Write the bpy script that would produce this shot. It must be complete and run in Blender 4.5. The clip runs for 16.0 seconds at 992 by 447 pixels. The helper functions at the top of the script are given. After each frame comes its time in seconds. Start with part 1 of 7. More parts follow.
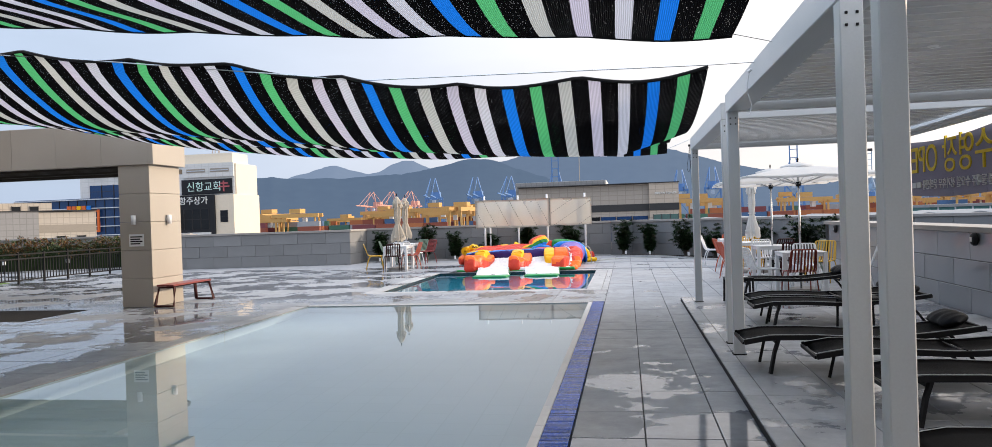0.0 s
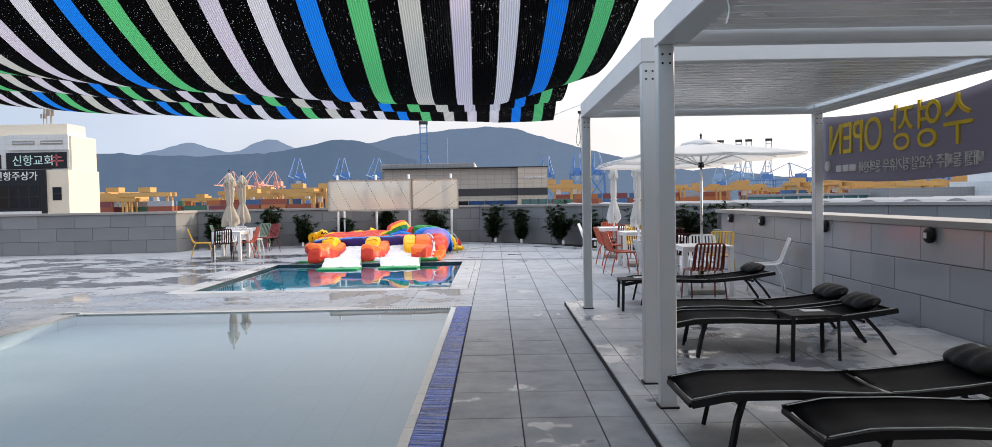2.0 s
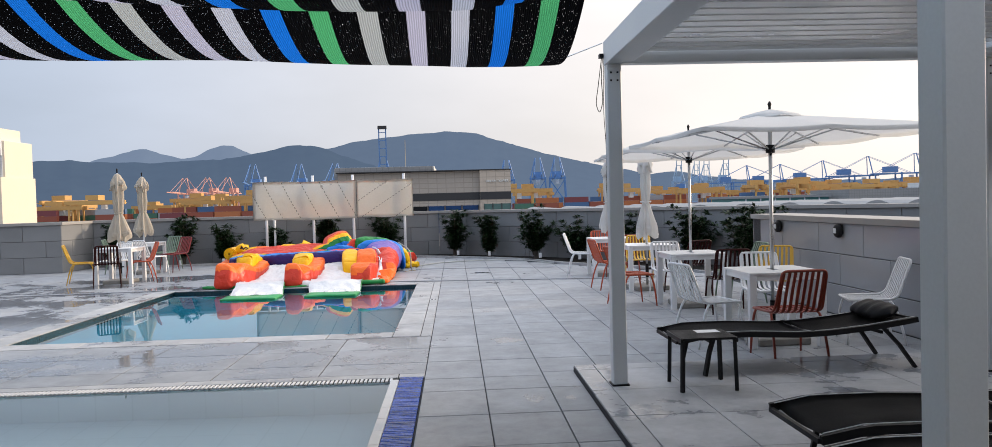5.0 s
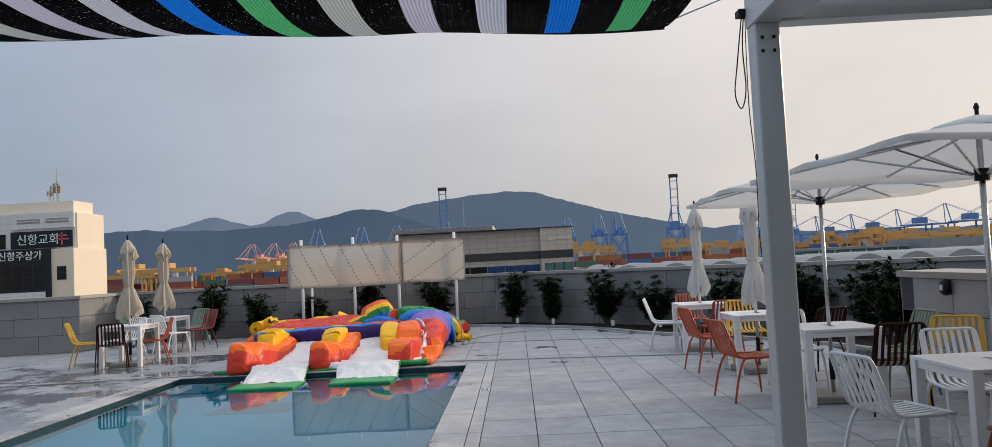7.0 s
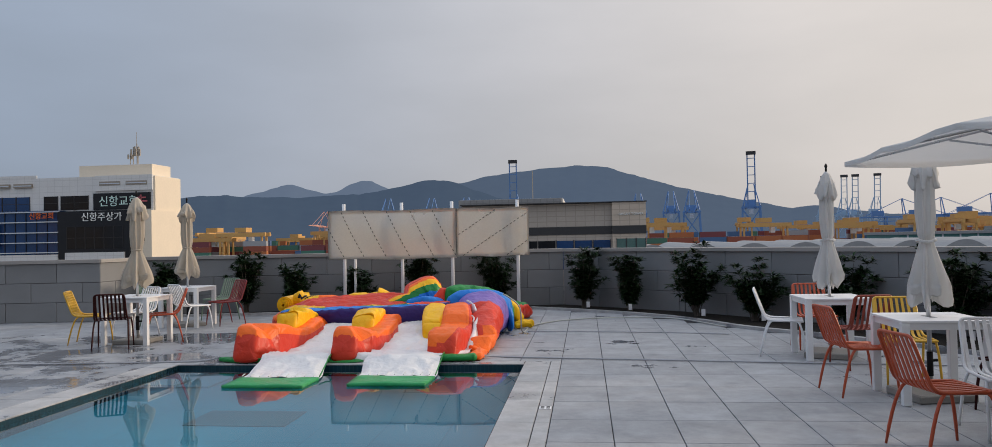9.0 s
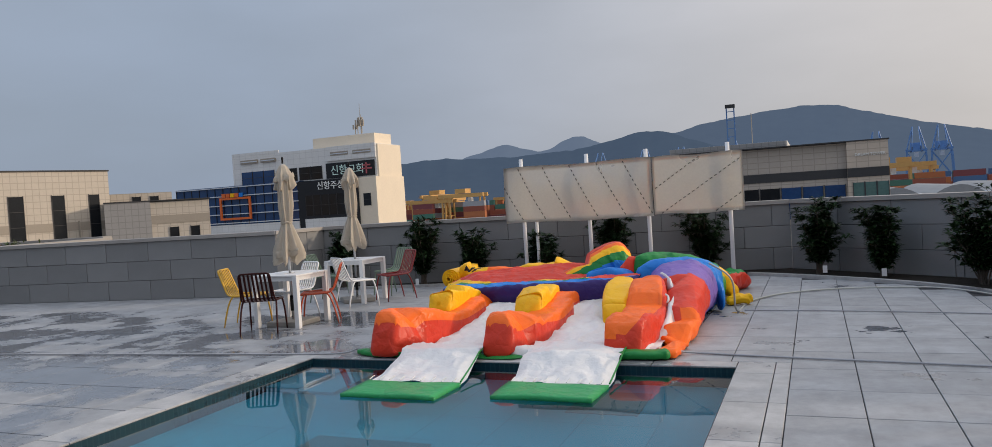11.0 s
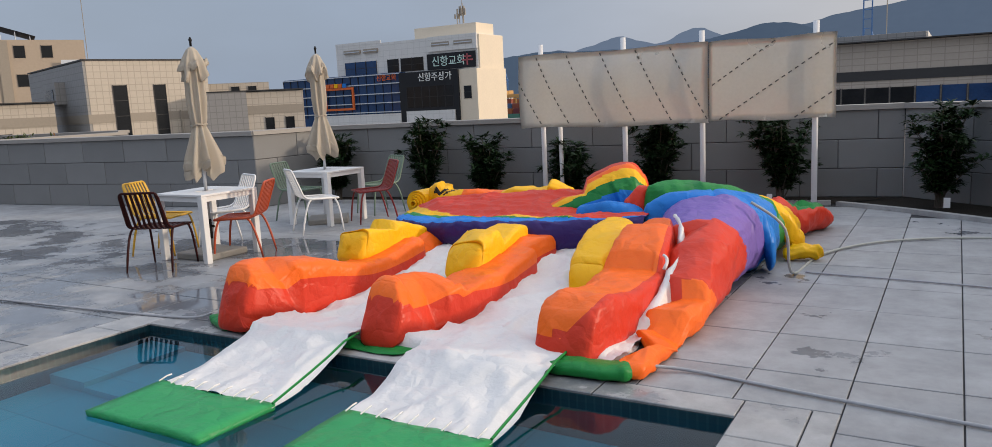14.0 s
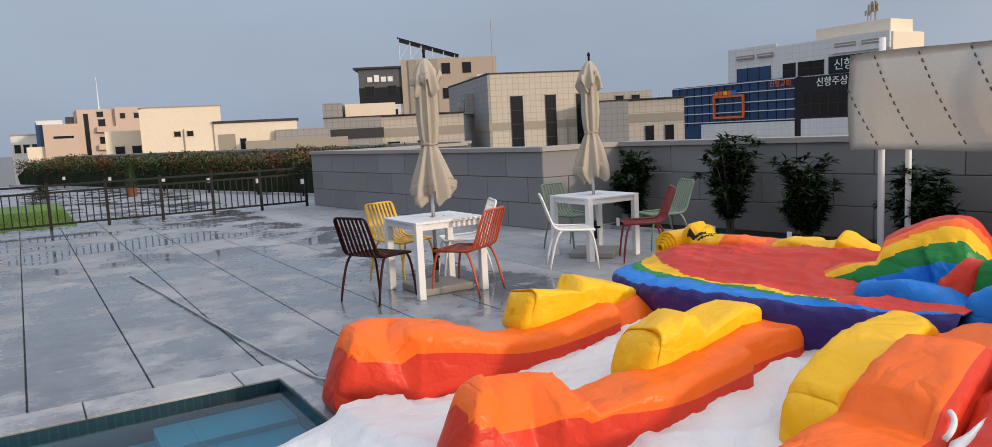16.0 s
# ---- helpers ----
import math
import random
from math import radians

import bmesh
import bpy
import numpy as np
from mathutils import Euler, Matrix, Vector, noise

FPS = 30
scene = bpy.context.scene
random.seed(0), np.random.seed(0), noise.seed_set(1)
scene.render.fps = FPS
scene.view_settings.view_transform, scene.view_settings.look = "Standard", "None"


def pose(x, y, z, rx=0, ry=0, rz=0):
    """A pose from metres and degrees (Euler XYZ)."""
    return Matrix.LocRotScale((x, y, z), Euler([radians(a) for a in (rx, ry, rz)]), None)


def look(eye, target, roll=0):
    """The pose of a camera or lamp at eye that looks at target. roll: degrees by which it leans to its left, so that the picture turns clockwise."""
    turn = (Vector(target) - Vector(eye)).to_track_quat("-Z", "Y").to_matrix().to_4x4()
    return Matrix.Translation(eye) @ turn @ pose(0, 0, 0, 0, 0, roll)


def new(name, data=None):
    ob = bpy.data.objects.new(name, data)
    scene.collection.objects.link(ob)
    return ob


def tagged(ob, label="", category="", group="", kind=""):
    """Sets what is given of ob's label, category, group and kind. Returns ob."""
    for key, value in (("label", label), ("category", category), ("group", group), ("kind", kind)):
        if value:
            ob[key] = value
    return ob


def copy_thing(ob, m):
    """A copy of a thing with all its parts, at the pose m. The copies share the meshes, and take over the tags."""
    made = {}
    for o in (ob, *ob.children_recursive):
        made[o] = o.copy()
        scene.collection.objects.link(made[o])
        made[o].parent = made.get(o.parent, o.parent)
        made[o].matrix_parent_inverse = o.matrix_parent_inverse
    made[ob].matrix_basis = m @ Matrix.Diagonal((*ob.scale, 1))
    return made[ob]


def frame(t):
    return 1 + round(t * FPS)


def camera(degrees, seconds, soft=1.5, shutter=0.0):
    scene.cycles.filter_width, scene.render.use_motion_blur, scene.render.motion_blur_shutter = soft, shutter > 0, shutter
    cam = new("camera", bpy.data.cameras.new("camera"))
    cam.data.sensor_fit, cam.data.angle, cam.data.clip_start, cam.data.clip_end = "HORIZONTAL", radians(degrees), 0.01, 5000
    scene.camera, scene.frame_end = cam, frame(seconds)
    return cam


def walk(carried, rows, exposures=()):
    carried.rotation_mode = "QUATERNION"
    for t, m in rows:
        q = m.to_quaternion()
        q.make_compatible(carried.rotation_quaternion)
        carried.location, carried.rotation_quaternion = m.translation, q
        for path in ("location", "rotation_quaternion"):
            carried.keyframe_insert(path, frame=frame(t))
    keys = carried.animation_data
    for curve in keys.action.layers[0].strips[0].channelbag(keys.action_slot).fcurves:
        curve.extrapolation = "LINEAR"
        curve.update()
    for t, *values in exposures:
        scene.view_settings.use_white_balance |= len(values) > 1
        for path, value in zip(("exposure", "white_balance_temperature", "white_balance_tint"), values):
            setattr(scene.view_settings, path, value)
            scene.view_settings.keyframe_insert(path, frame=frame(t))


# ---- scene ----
cam = camera(64.9, 16.0, 0.8)
PATH = [
    (0, (0.155, 5.333, 1.532), (-0.176, 7.305, 1.517), -1.9),
    (0.5, (0.147, 6.079, 1.543), (-0.047, 8.069, 1.495), -0.8),
    (1, (0.115, 6.755, 1.499), (0.017, 8.751, 1.434), -0.8),
    (1.5, (0.117, 7.528, 1.52), (0.068, 9.526, 1.457), -0.8),
    (2, (0.074, 8.268, 1.515), (0.077, 10.267, 1.449), -1.0),
    (2.5, (0.08, 8.897, 1.512), (0.106, 10.896, 1.45), -1.7),
    (3, (0.019, 9.731, 1.524), (0.121, 11.727, 1.444), -1.6),
    (3.5, (0.019, 10.461, 1.531), (0.128, 12.456, 1.446), -1.6),
    (3.7, (-0.013, 10.701, 1.5), (0.094, 12.697, 1.427), -0.6),
    (5.8, (0.106, 13.491, 1.499), (0.162, 15.49, 1.46), -3.3),
    (6, (0.122, 13.738, 1.504), (0.141, 15.738, 1.493), -3.8),
    (6.5, (0.084, 14.37, 1.525), (-0.024, 16.366, 1.582), -3.2),
    (7, (0.123, 14.964, 1.536), (0.077, 16.961, 1.637), -2.9),
    (7.5, (0.098, 15.677, 1.542), (0.024, 17.674, 1.616), -2.3),
    (8, (0.041, 16.317, 1.544), (-0.079, 18.312, 1.614), -1.3),
    (8.2, (0.035, 16.543, 1.524), (-0.124, 18.533, 1.636), -1.2),
    (10.3, (0.088, 19.144, 1.538), (-0.247, 21.11, 1.392), -0.3),
    (10.5, (0.066, 19.373, 1.536), (-0.403, 21.312, 1.394), -1.0),
    (11, (-0.018, 19.976, 1.567), (-0.776, 21.826, 1.512), -3.6),
    (11.5, (-0.081, 20.499, 1.552), (-0.934, 22.306, 1.483), -3.7),
    (12, (-0.01, 21.015, 1.511), (-0.918, 22.793, 1.385), -4.2),
    (12.5, (0.037, 21.581, 1.532), (-0.884, 23.34, 1.292), -1.7),
    (13, (0.095, 22.106, 1.533), (-0.822, 23.869, 1.309), -2.0),
    (13.5, (0.127, 22.767, 1.535), (-0.799, 24.51, 1.216), -2.9),
    (14, (0.154, 23.366, 1.554), (-0.856, 25.065, 1.246), -2.8),
    (14.5, (0.112, 23.933, 1.539), (-0.936, 25.583, 1.114), -1.3),
    (15, (0.029, 24.525, 1.567), (-1.264, 26.03, 1.314), -1.7),
    (15.5, (-0.041, 25.092, 1.563), (-1.581, 26.346, 1.326), -2.4),
    (16, (-0.032, 25.662, 1.581), (-1.731, 26.69, 1.34), -2.9),
]
walk(cam, [(t, look(e, g, r)) for t, e, g, r in PATH], [(0.0, 0.64), (3.5, 0.57), (6.0, 0.13), (8.0, -0.29), (10.5, -0.27), (13.0, -0.21), (16.0, -0.09)])

# ---- light ----
SUN_EL, SUN_AZ = 9.0, 68.0          # degrees; azimuth clockwise from +y
world = bpy.data.worlds.new("world")
scene.world = world
world.use_nodes = True
wn, wl = world.node_tree.nodes, world.node_tree.links
wn.clear()
w_out = wn.new("ShaderNodeOutputWorld")
w_bg = wn.new("ShaderNodeBackground")
w_sky = wn.new("ShaderNodeTexSky")
w_sky.sky_type = "NISHITA"
w_sky.sun_disc = False
w_sky.sun_elevation, w_sky.sun_rotation = radians(SUN_EL), radians(SUN_AZ)
w_sky.air_density, w_sky.dust_density, w_sky.ozone_density = 1.0, 3.0, 1.5
w_hsv = wn.new("ShaderNodeHueSaturation")
w_hsv.inputs["Saturation"].default_value = 0.42
wl.new(w_sky.outputs[0], w_hsv.inputs["Color"])
# thin high cloud: a soft veil over the clear sky
w_tc = wn.new("ShaderNodeTexCoord")
w_map = wn.new("ShaderNodeMapping")
w_map.inputs["Scale"].default_value = (1.0, 1.0, 3.0)
w_noise = wn.new("ShaderNodeTexNoise")
w_noise.inputs["Scale"].default_value = 2.2
w_noise.inputs["Detail"].default_value = 5.0
w_ramp = wn.new("ShaderNodeMapRange")
w_ramp.inputs["From Min"].default_value, w_ramp.inputs["From Max"].default_value = 0.35, 0.75
w_ramp.inputs["To Min"].default_value, w_ramp.inputs["To Max"].default_value = 0.70, 0.92
w_mix = wn.new("ShaderNodeMix")
w_mix.data_type = "RGBA"
wl.new(w_tc.outputs["Generated"], w_map.inputs["Vector"])
wl.new(w_map.outputs[0], w_noise.inputs["Vector"])
wl.new(w_noise.outputs[0], w_ramp.inputs["Value"])
wl.new(w_ramp.outputs[0], w_mix.inputs["Factor"])
wl.new(w_hsv.outputs[0], w_mix.inputs["A"])
# the veil glows warm towards the low sun and stays cool away from it
w_dot = wn.new("ShaderNodeVectorMath")
w_dot.operation = "DOT_PRODUCT"
w_dot.inputs[1].default_value = (math.sin(radians(SUN_AZ)), math.cos(radians(SUN_AZ)), 0.12)
wl.new(w_tc.outputs["Generated"], w_dot.inputs[0])
w_dr = wn.new("ShaderNodeMapRange")
w_dr.interpolation_type = "SMOOTHSTEP"
w_dr.inputs["From Min"].default_value, w_dr.inputs["From Max"].default_value = -0.35, 1.0
wl.new(w_dot.outputs["Value"], w_dr.inputs["Value"])
w_veil = wn.new("ShaderNodeMix")
w_veil.data_type = "RGBA"
w_veil.inputs["A"].default_value, w_veil.inputs["B"].default_value = (4.05, 4.9, 6.35, 1), (9.9, 9.0, 8.3, 1)
wl.new(w_dr.outputs[0], w_veil.inputs["Factor"])
wl.new(w_veil.outputs["Result"], w_mix.inputs["B"])
# an overcast veil is brighter overhead than at the horizon
w_sep = wn.new("ShaderNodeSeparateXYZ")
wl.new(w_tc.outputs["Generated"], w_sep.inputs[0])
w_up = wn.new("ShaderNodeMath")
w_up.operation, w_up.use_clamp = "MAXIMUM", False
wl.new(w_sep.outputs["Z"], w_up.inputs[0])
w_up.inputs[1].default_value = 0.0
w_sq = wn.new("ShaderNodeMath")
w_sq.operation = "POWER"
wl.new(w_up.outputs[0], w_sq.inputs[0])
w_sq.inputs[1].default_value = 2.0
w_gain = wn.new("ShaderNodeMath")
w_gain.operation = "MULTIPLY_ADD"
wl.new(w_sq.outputs[0], w_gain.inputs[0])
w_gain.inputs[1].default_value, w_gain.inputs[2].default_value = 1.9, 1.0
w_dome = wn.new("ShaderNodeVectorMath")
w_dome.operation = "SCALE"
wl.new(w_mix.outputs["Result"], w_dome.inputs[0])
wl.new(w_gain.outputs[0], w_dome.inputs["Scale"])
wl.new(w_dome.outputs[0], w_bg.inputs["Color"])
w_bg.inputs["Strength"].default_value = 0.10
wl.new(w_bg.outputs[0], w_out.inputs["Surface"])

sun = new("sun", bpy.data.lights.new("sun", "SUN"))
sun.data.energy, sun.data.angle, sun.data.color = 2.4, radians(4.0), (1.0, 0.80, 0.60)
_a, _e = radians(SUN_AZ), radians(SUN_EL + 4)
sun.matrix_world = look((math.sin(_a) * math.cos(_e) * 60, math.cos(_a) * math.cos(_e) * 60, math.sin(_e) * 60), (0, 0, 0))


# ---- materials ----
MATS = {}


def mat(name, color, rough=0.6, metal=0.0, var=0.12, scale=6.0, fine=90.0, bump=0.08, rand=0.0, spec=0.5, island=False, emit=0.0):
    """Painted, woven or stony surface: two scales of variation in colour and gloss, and a fine relief."""
    if name in MATS:
        return MATS[name]
    if max(color) < 0.07 and "glass" not in name and "tile" not in name:
        spec = min(spec, 0.14)
    m = bpy.data.materials.new(name)
    m.use_nodes = True
    n, l = m.node_tree.nodes, m.node_tree.links
    b = n["Principled BSDF"]
    tc = n.new("ShaderNodeTexCoord")
    a = n.new("ShaderNodeTexNoise")
    a.inputs["Scale"].default_value, a.inputs["Detail"].default_value = scale, 4.0
    f = n.new("ShaderNodeTexNoise")
    f.inputs["Scale"].default_value, f.inputs["Detail"].default_value = fine, 2.0
    l.new(tc.outputs["Object"], a.inputs["Vector"])
    l.new(tc.outputs["Object"], f.inputs["Vector"])
    add = n.new("ShaderNodeMath")
    add.operation = "ADD"
    l.new(a.outputs[0], add.inputs[0])
    l.new(f.outputs[0], add.inputs[1])
    last = add.outputs[0]
    if rand:
        oi = n.new("ShaderNodeNewGeometry" if island else "ShaderNodeObjectInfo")
        mul = n.new("ShaderNodeMath")
        mul.operation = "MULTIPLY_ADD"
        l.new(oi.outputs["Random Per Island" if island else "Random"], mul.inputs[0])
        mul.inputs[1].default_value = rand / max(var, 0.01)
        l.new(last, mul.inputs[2])
        last = mul.outputs[0]
    mr = n.new("ShaderNodeMapRange")
    mr.inputs["From Min"].default_value = 0.5
    mr.inputs["From Max"].default_value = 1.5 + (rand / max(var, 0.01) if rand else 0)
    mr.clamp = False
    span = var + rand
    mr.inputs["To Min"].default_value, mr.inputs["To Max"].default_value = 1 - span, 1 + span
    l.new(last, mr.inputs["Value"])
    hs = n.new("ShaderNodeHueSaturation")
    hs.inputs["Color"].default_value = (*color, 1)
    l.new(mr.outputs[0], hs.inputs["Value"])
    l.new(hs.outputs[0], b.inputs["Base Color"])
    rr = n.new("ShaderNodeMapRange")
    rr.inputs["From Min"].default_value, rr.inputs["From Max"].default_value = 0.3, 0.7
    rr.inputs["To Min"].default_value, rr.inputs["To Max"].default_value = max(0.02, rough - 0.08), min(1, rough + 0.08)
    l.new(a.outputs[0], rr.inputs["Value"])
    l.new(rr.outputs[0], b.inputs["Roughness"])
    b.inputs["Metallic"].default_value = metal
    b.inputs["Specular IOR Level"].default_value = spec
    if bump:
        bp = n.new("ShaderNodeBump")
        bp.inputs["Strength"].default_value, bp.inputs["Distance"].default_value = bump, 0.02
        l.new(f.outputs[0], bp.inputs["Height"])
        l.new(bp.outputs[0], b.inputs["Normal"])
    if emit:
        b.inputs["Emission Color"].default_value = (*color, 1)
        b.inputs["Emission Strength"].default_value = emit
    MATS[name] = m
    return m


def wet_stone(name, color, wet_lo, wet_hi, rand=0.07, island=False, grain=220.0, rain=None):
    """Flamed granite with rain films: pools of water darken and polish it in patches."""
    if name in MATS:
        return MATS[name]
    m = mat(name, color, 0.62, 0, 0.20, 2.0, grain, 0.14, rand, 0.35, island)
    n, l = m.node_tree.nodes, m.node_tree.links
    b = n["Principled BSDF"]
    geo = n.new("ShaderNodeNewGeometry")
    big = n.new("ShaderNodeTexNoise")
    big.inputs["Scale"].default_value, big.inputs["Detail"].default_value, big.inputs["Roughness"].default_value = 0.75, 9.0, 0.66
    l.new(geo.outputs["Position"], big.inputs["Vector"])
    wr = n.new("ShaderNodeMapRange")
    wr.inputs["From Min"].default_value, wr.inputs["From Max"].default_value = wet_lo, wet_hi
    l.new(big.outputs[0], wr.inputs["Value"])
    if rain:
        # rain water stands deeper on one side of a line along y
        sp = n.new("ShaderNodeSeparateXYZ")
        l.new(geo.outputs["Position"], sp.inputs[0])
        yr = n.new("ShaderNodeMapRange")
        yr.inputs["From Min"].default_value, yr.inputs["From Max"].default_value = rain[0], rain[1]
        yr.inputs["To Min"].default_value, yr.inputs["To Max"].default_value = 0.0, rain[2]
        l.new(sp.outputs["Y"], yr.inputs["Value"])
        more = n.new("ShaderNodeMath")
        l.new(big.outputs[0], more.inputs[0])
        l.new(yr.outputs[0], more.inputs[1])
        l.new(more.outputs[0], wr.inputs["Value"])
    old = b.inputs["Base Color"].links[0].from_socket
    dark = n.new("ShaderNodeMix")
    dark.data_type, dark.blend_type = "RGBA", "MULTIPLY"
    l.new(wr.outputs[0], dark.inputs["Factor"])
    # pale mineral bloom left by drying, in small ragged flecks and wide clouds
    fl = n.new("ShaderNodeTexNoise")
    fl.inputs["Scale"].default_value, fl.inputs["Detail"].default_value, fl.inputs["Roughness"].default_value = 3.2, 8.0, 0.72
    l.new(geo.outputs["Position"], fl.inputs["Vector"])
    fr = n.new("ShaderNodeMapRange")
    fr.inputs["From Min"].default_value, fr.inputs["From Max"].default_value = 0.30, 0.72
    fr.inputs["To Min"].default_value, fr.inputs["To Max"].default_value = 0.78, 1.26
    l.new(fl.outputs[0], fr.inputs["Value"])
    bl = n.new("ShaderNodeHueSaturation")
    l.new(old, bl.inputs["Color"])
    l.new(fr.outputs[0], bl.inputs["Value"])
    l.new(bl.outputs[0], dark.inputs["A"])
    dark.inputs["B"].default_value = (0.52, 0.54, 0.58, 1)
    l.new(dark.outputs["Result"], b.inputs["Base Color"])
    oldr = b.inputs["Roughness"].links[0].from_socket
    rm = n.new("ShaderNodeMix")
    l.new(wr.outputs[0], rm.inputs["Factor"])
    l.new(oldr, rm.inputs["A"])
    rm.inputs["B"].default_value = 0.06
    l.new(rm.outputs["Result"], b.inputs["Roughness"])
    bp = [q for q in n if q.bl_idname == "ShaderNodeBump"][0]
    inv = n.new("ShaderNodeMath")
    inv.operation = "MULTIPLY_ADD"
    l.new(wr.outputs[0], inv.inputs[0])
    inv.inputs[1].default_value, inv.inputs[2].default_value = -0.095, 0.10
    l.new(inv.outputs[0], bp.inputs["Strength"])
    return m


def water_mat(name, tint, rip=0.02):
    m = bpy.data.materials.new(name)
    m.use_nodes = True
    n, l = m.node_tree.nodes, m.node_tree.links
    b = n["Principled BSDF"]
    b.inputs["Base Color"].default_value = (*tint, 1)
    b.inputs["Roughness"].default_value = 0.0
    b.inputs["IOR"].default_value = 1.33
    b.inputs["Transmission Weight"].default_value = 1.0
    tc = n.new("ShaderNodeTexCoord")
    a = n.new("ShaderNodeTexNoise")
    a.inputs["Scale"].default_value, a.inputs["Detail"].default_value = 1.3, 2.0
    l.new(tc.outputs["Object"], a.inputs["Vector"])
    bp = n.new("ShaderNodeBump")
    bp.inputs["Strength"].default_value, bp.inputs["Distance"].default_value = rip, 0.02
    l.new(a.outputs[0], bp.inputs["Height"])
    l.new(bp.outputs[0], b.inputs["Normal"])
    return m


STONE = (0.30, 0.31, 0.325)
M_PAVER = wet_stone("granite_paver", STONE, 0.62, 0.64, rain=(15.5, 9.5, 0.19))
M_PAVER_WET = wet_stone("granite_paver_wet", (0.29, 0.30, 0.315), 0.445, 0.525, 0.07, True, rain=(29.6, 31.4, -0.25))
M_PLATFORM = wet_stone("granite_platform_slab", (0.42, 0.42, 0.425), 0.50, 0.58, 0.07)
M_WALL_POLISHED = mat("polished_granite_block", (0.34, 0.355, 0.385), 0.16, 0, 0.16, 1.5, 160, 0.02, 0.08, 0.5)
M_JOINT = mat("joint_mortar", (0.06, 0.06, 0.064), 0.9)
M_COPING = wet_stone("pool_coping", (0.38, 0.38, 0.38), 0.50, 0.60)
M_WALL = mat("granite_block", (0.22, 0.225, 0.23), 0.6, 0, 0.20, 1.5, 160, 0.10, 0.08, 0.3)
M_WALL_BACK = mat("granite_joint", (0.09, 0.09, 0.095), 0.8)
M_CAP = mat("granite_cap", (0.31, 0.295, 0.28), 0.6, 0, 0.12, 1.2, 140, 0.1)
M_WHITE = mat("white_powder_coat", (0.72, 0.73, 0.74), 0.42, 0, 0.04, 3, 120, 0.03)
M_STEEL = mat("pale_painted_steel", (0.60, 0.62, 0.63), 0.38, 0, 0.05, 2.5, 90, 0.02)
M_LOUVRE = mat("aluminium_louvre", (0.74, 0.74, 0.73), 0.2, 0.0, 0.06, 3, 60, 0.02)
M_CHROME = mat("steel_pole", (0.55, 0.56, 0.57), 0.3, 0.9, 0.05)
M_BLACKMETAL = mat("black_metal", (0.014, 0.014, 0.015), 0.5, 0.0, 0.1, 6, 90, 0.05, 0, 0.35)
M_SLING = mat("charcoal_mesh_fabric", (0.02, 0.019, 0.019), 0.8, 0, 0.15, 4, 300, 0.15, 0, 0.25)
M_PILLOW = mat("black_vinyl", (0.013, 0.013, 0.014), 0.55, 0, 0.12, 8, 120, 0.1, 0, 0.3)
M_CANVAS = mat("cream_canvas", (0.60, 0.55, 0.47), 0.85, 0, 0.07, 5, 260, 0.12)
M_CANVAS_W = mat("white_canvas", (0.70, 0.70, 0.69), 0.8, 0, 0.05, 5, 260, 0.1)
for _m in (M_CANVAS, M_CANVAS_W):
    _n, _l = _m.node_tree.nodes, _m.node_tree.links
    _t, _x = _n.new("ShaderNodeBsdfTranslucent"), _n.new("ShaderNodeMixShader")
    _c = _n["Principled BSDF"].inputs["Base Color"].links[0].from_socket
    _l.new(_c, _t.inputs["Color"])
    _x.inputs[0].default_value = 0.38
    _l.new(_n["Principled BSDF"].outputs[0], _x.inputs[1])
    _l.new(_t.outputs[0], _x.inputs[2])
    _l.new(_x.outputs[0], _n["Material Output"].inputs["Surface"])
M_GRANITE_BASE = mat("granite_base", (0.25, 0.24, 0.22), 0.6, 0, 0.2, 6, 200, 0.1)


# ---- building blocks ----
def mesh_of(name, bm, material, smooth=False):
    me = bpy.data.meshes.new(name)
    bm.to_mesh(me)
    bm.free()
    if smooth:
        me.shade_smooth()
    for mm in (material if isinstance(material, (list, tuple)) else [material]):
        me.materials.append(mm)
    return me


def part(name, bm, material, parent=None, label="", smooth=False):
    ob = new(name, mesh_of(name, bm, material, smooth))
    ob.parent = parent
    return tagged(ob, label)


def thing(name, label, category, group="", at=(0, 0, 0), rz=0.0, kind=""):
    ob = new(name)
    ob.empty_display_size = 0.2
    ob.matrix_basis = pose(*at, 0, 0, rz)
    return tagged(ob, label, category, group, kind)


def box(bm, x0, x1, y0, y1, z0, z1, mi=0):
    v = [bm.verts.new(p) for p in ((x0, y0, z0), (x1, y0, z0), (x1, y1, z0), (x0, y1, z0), (x0, y0, z1), (x1, y0, z1), (x1, y1, z1), (x0, y1, z1))]
    out = []
    for q in ((3, 2, 1, 0), (4, 5, 6, 7), (0, 1, 5, 4), (1, 2, 6, 5), (2, 3, 7, 6), (3, 0, 4, 7)):
        f = bm.faces.new([v[i] for i in q])
        f.material_index = mi
        out.append(f)
    return v


def boxed(*a, bevel=0.0, seg=1):
    bm = bmesh.new()
    box(bm, *a)
    if bevel:
        bmesh.ops.bevel(bm, geom=bm.edges[:], offset=bevel, segments=seg, affect="EDGES", profile=0.5)
    return bm


def bevel_all(bm, w, seg=1):
    bmesh.ops.bevel(bm, geom=bm.edges[:], offset=w, segments=seg, affect="EDGES", profile=0.5)
    return bm


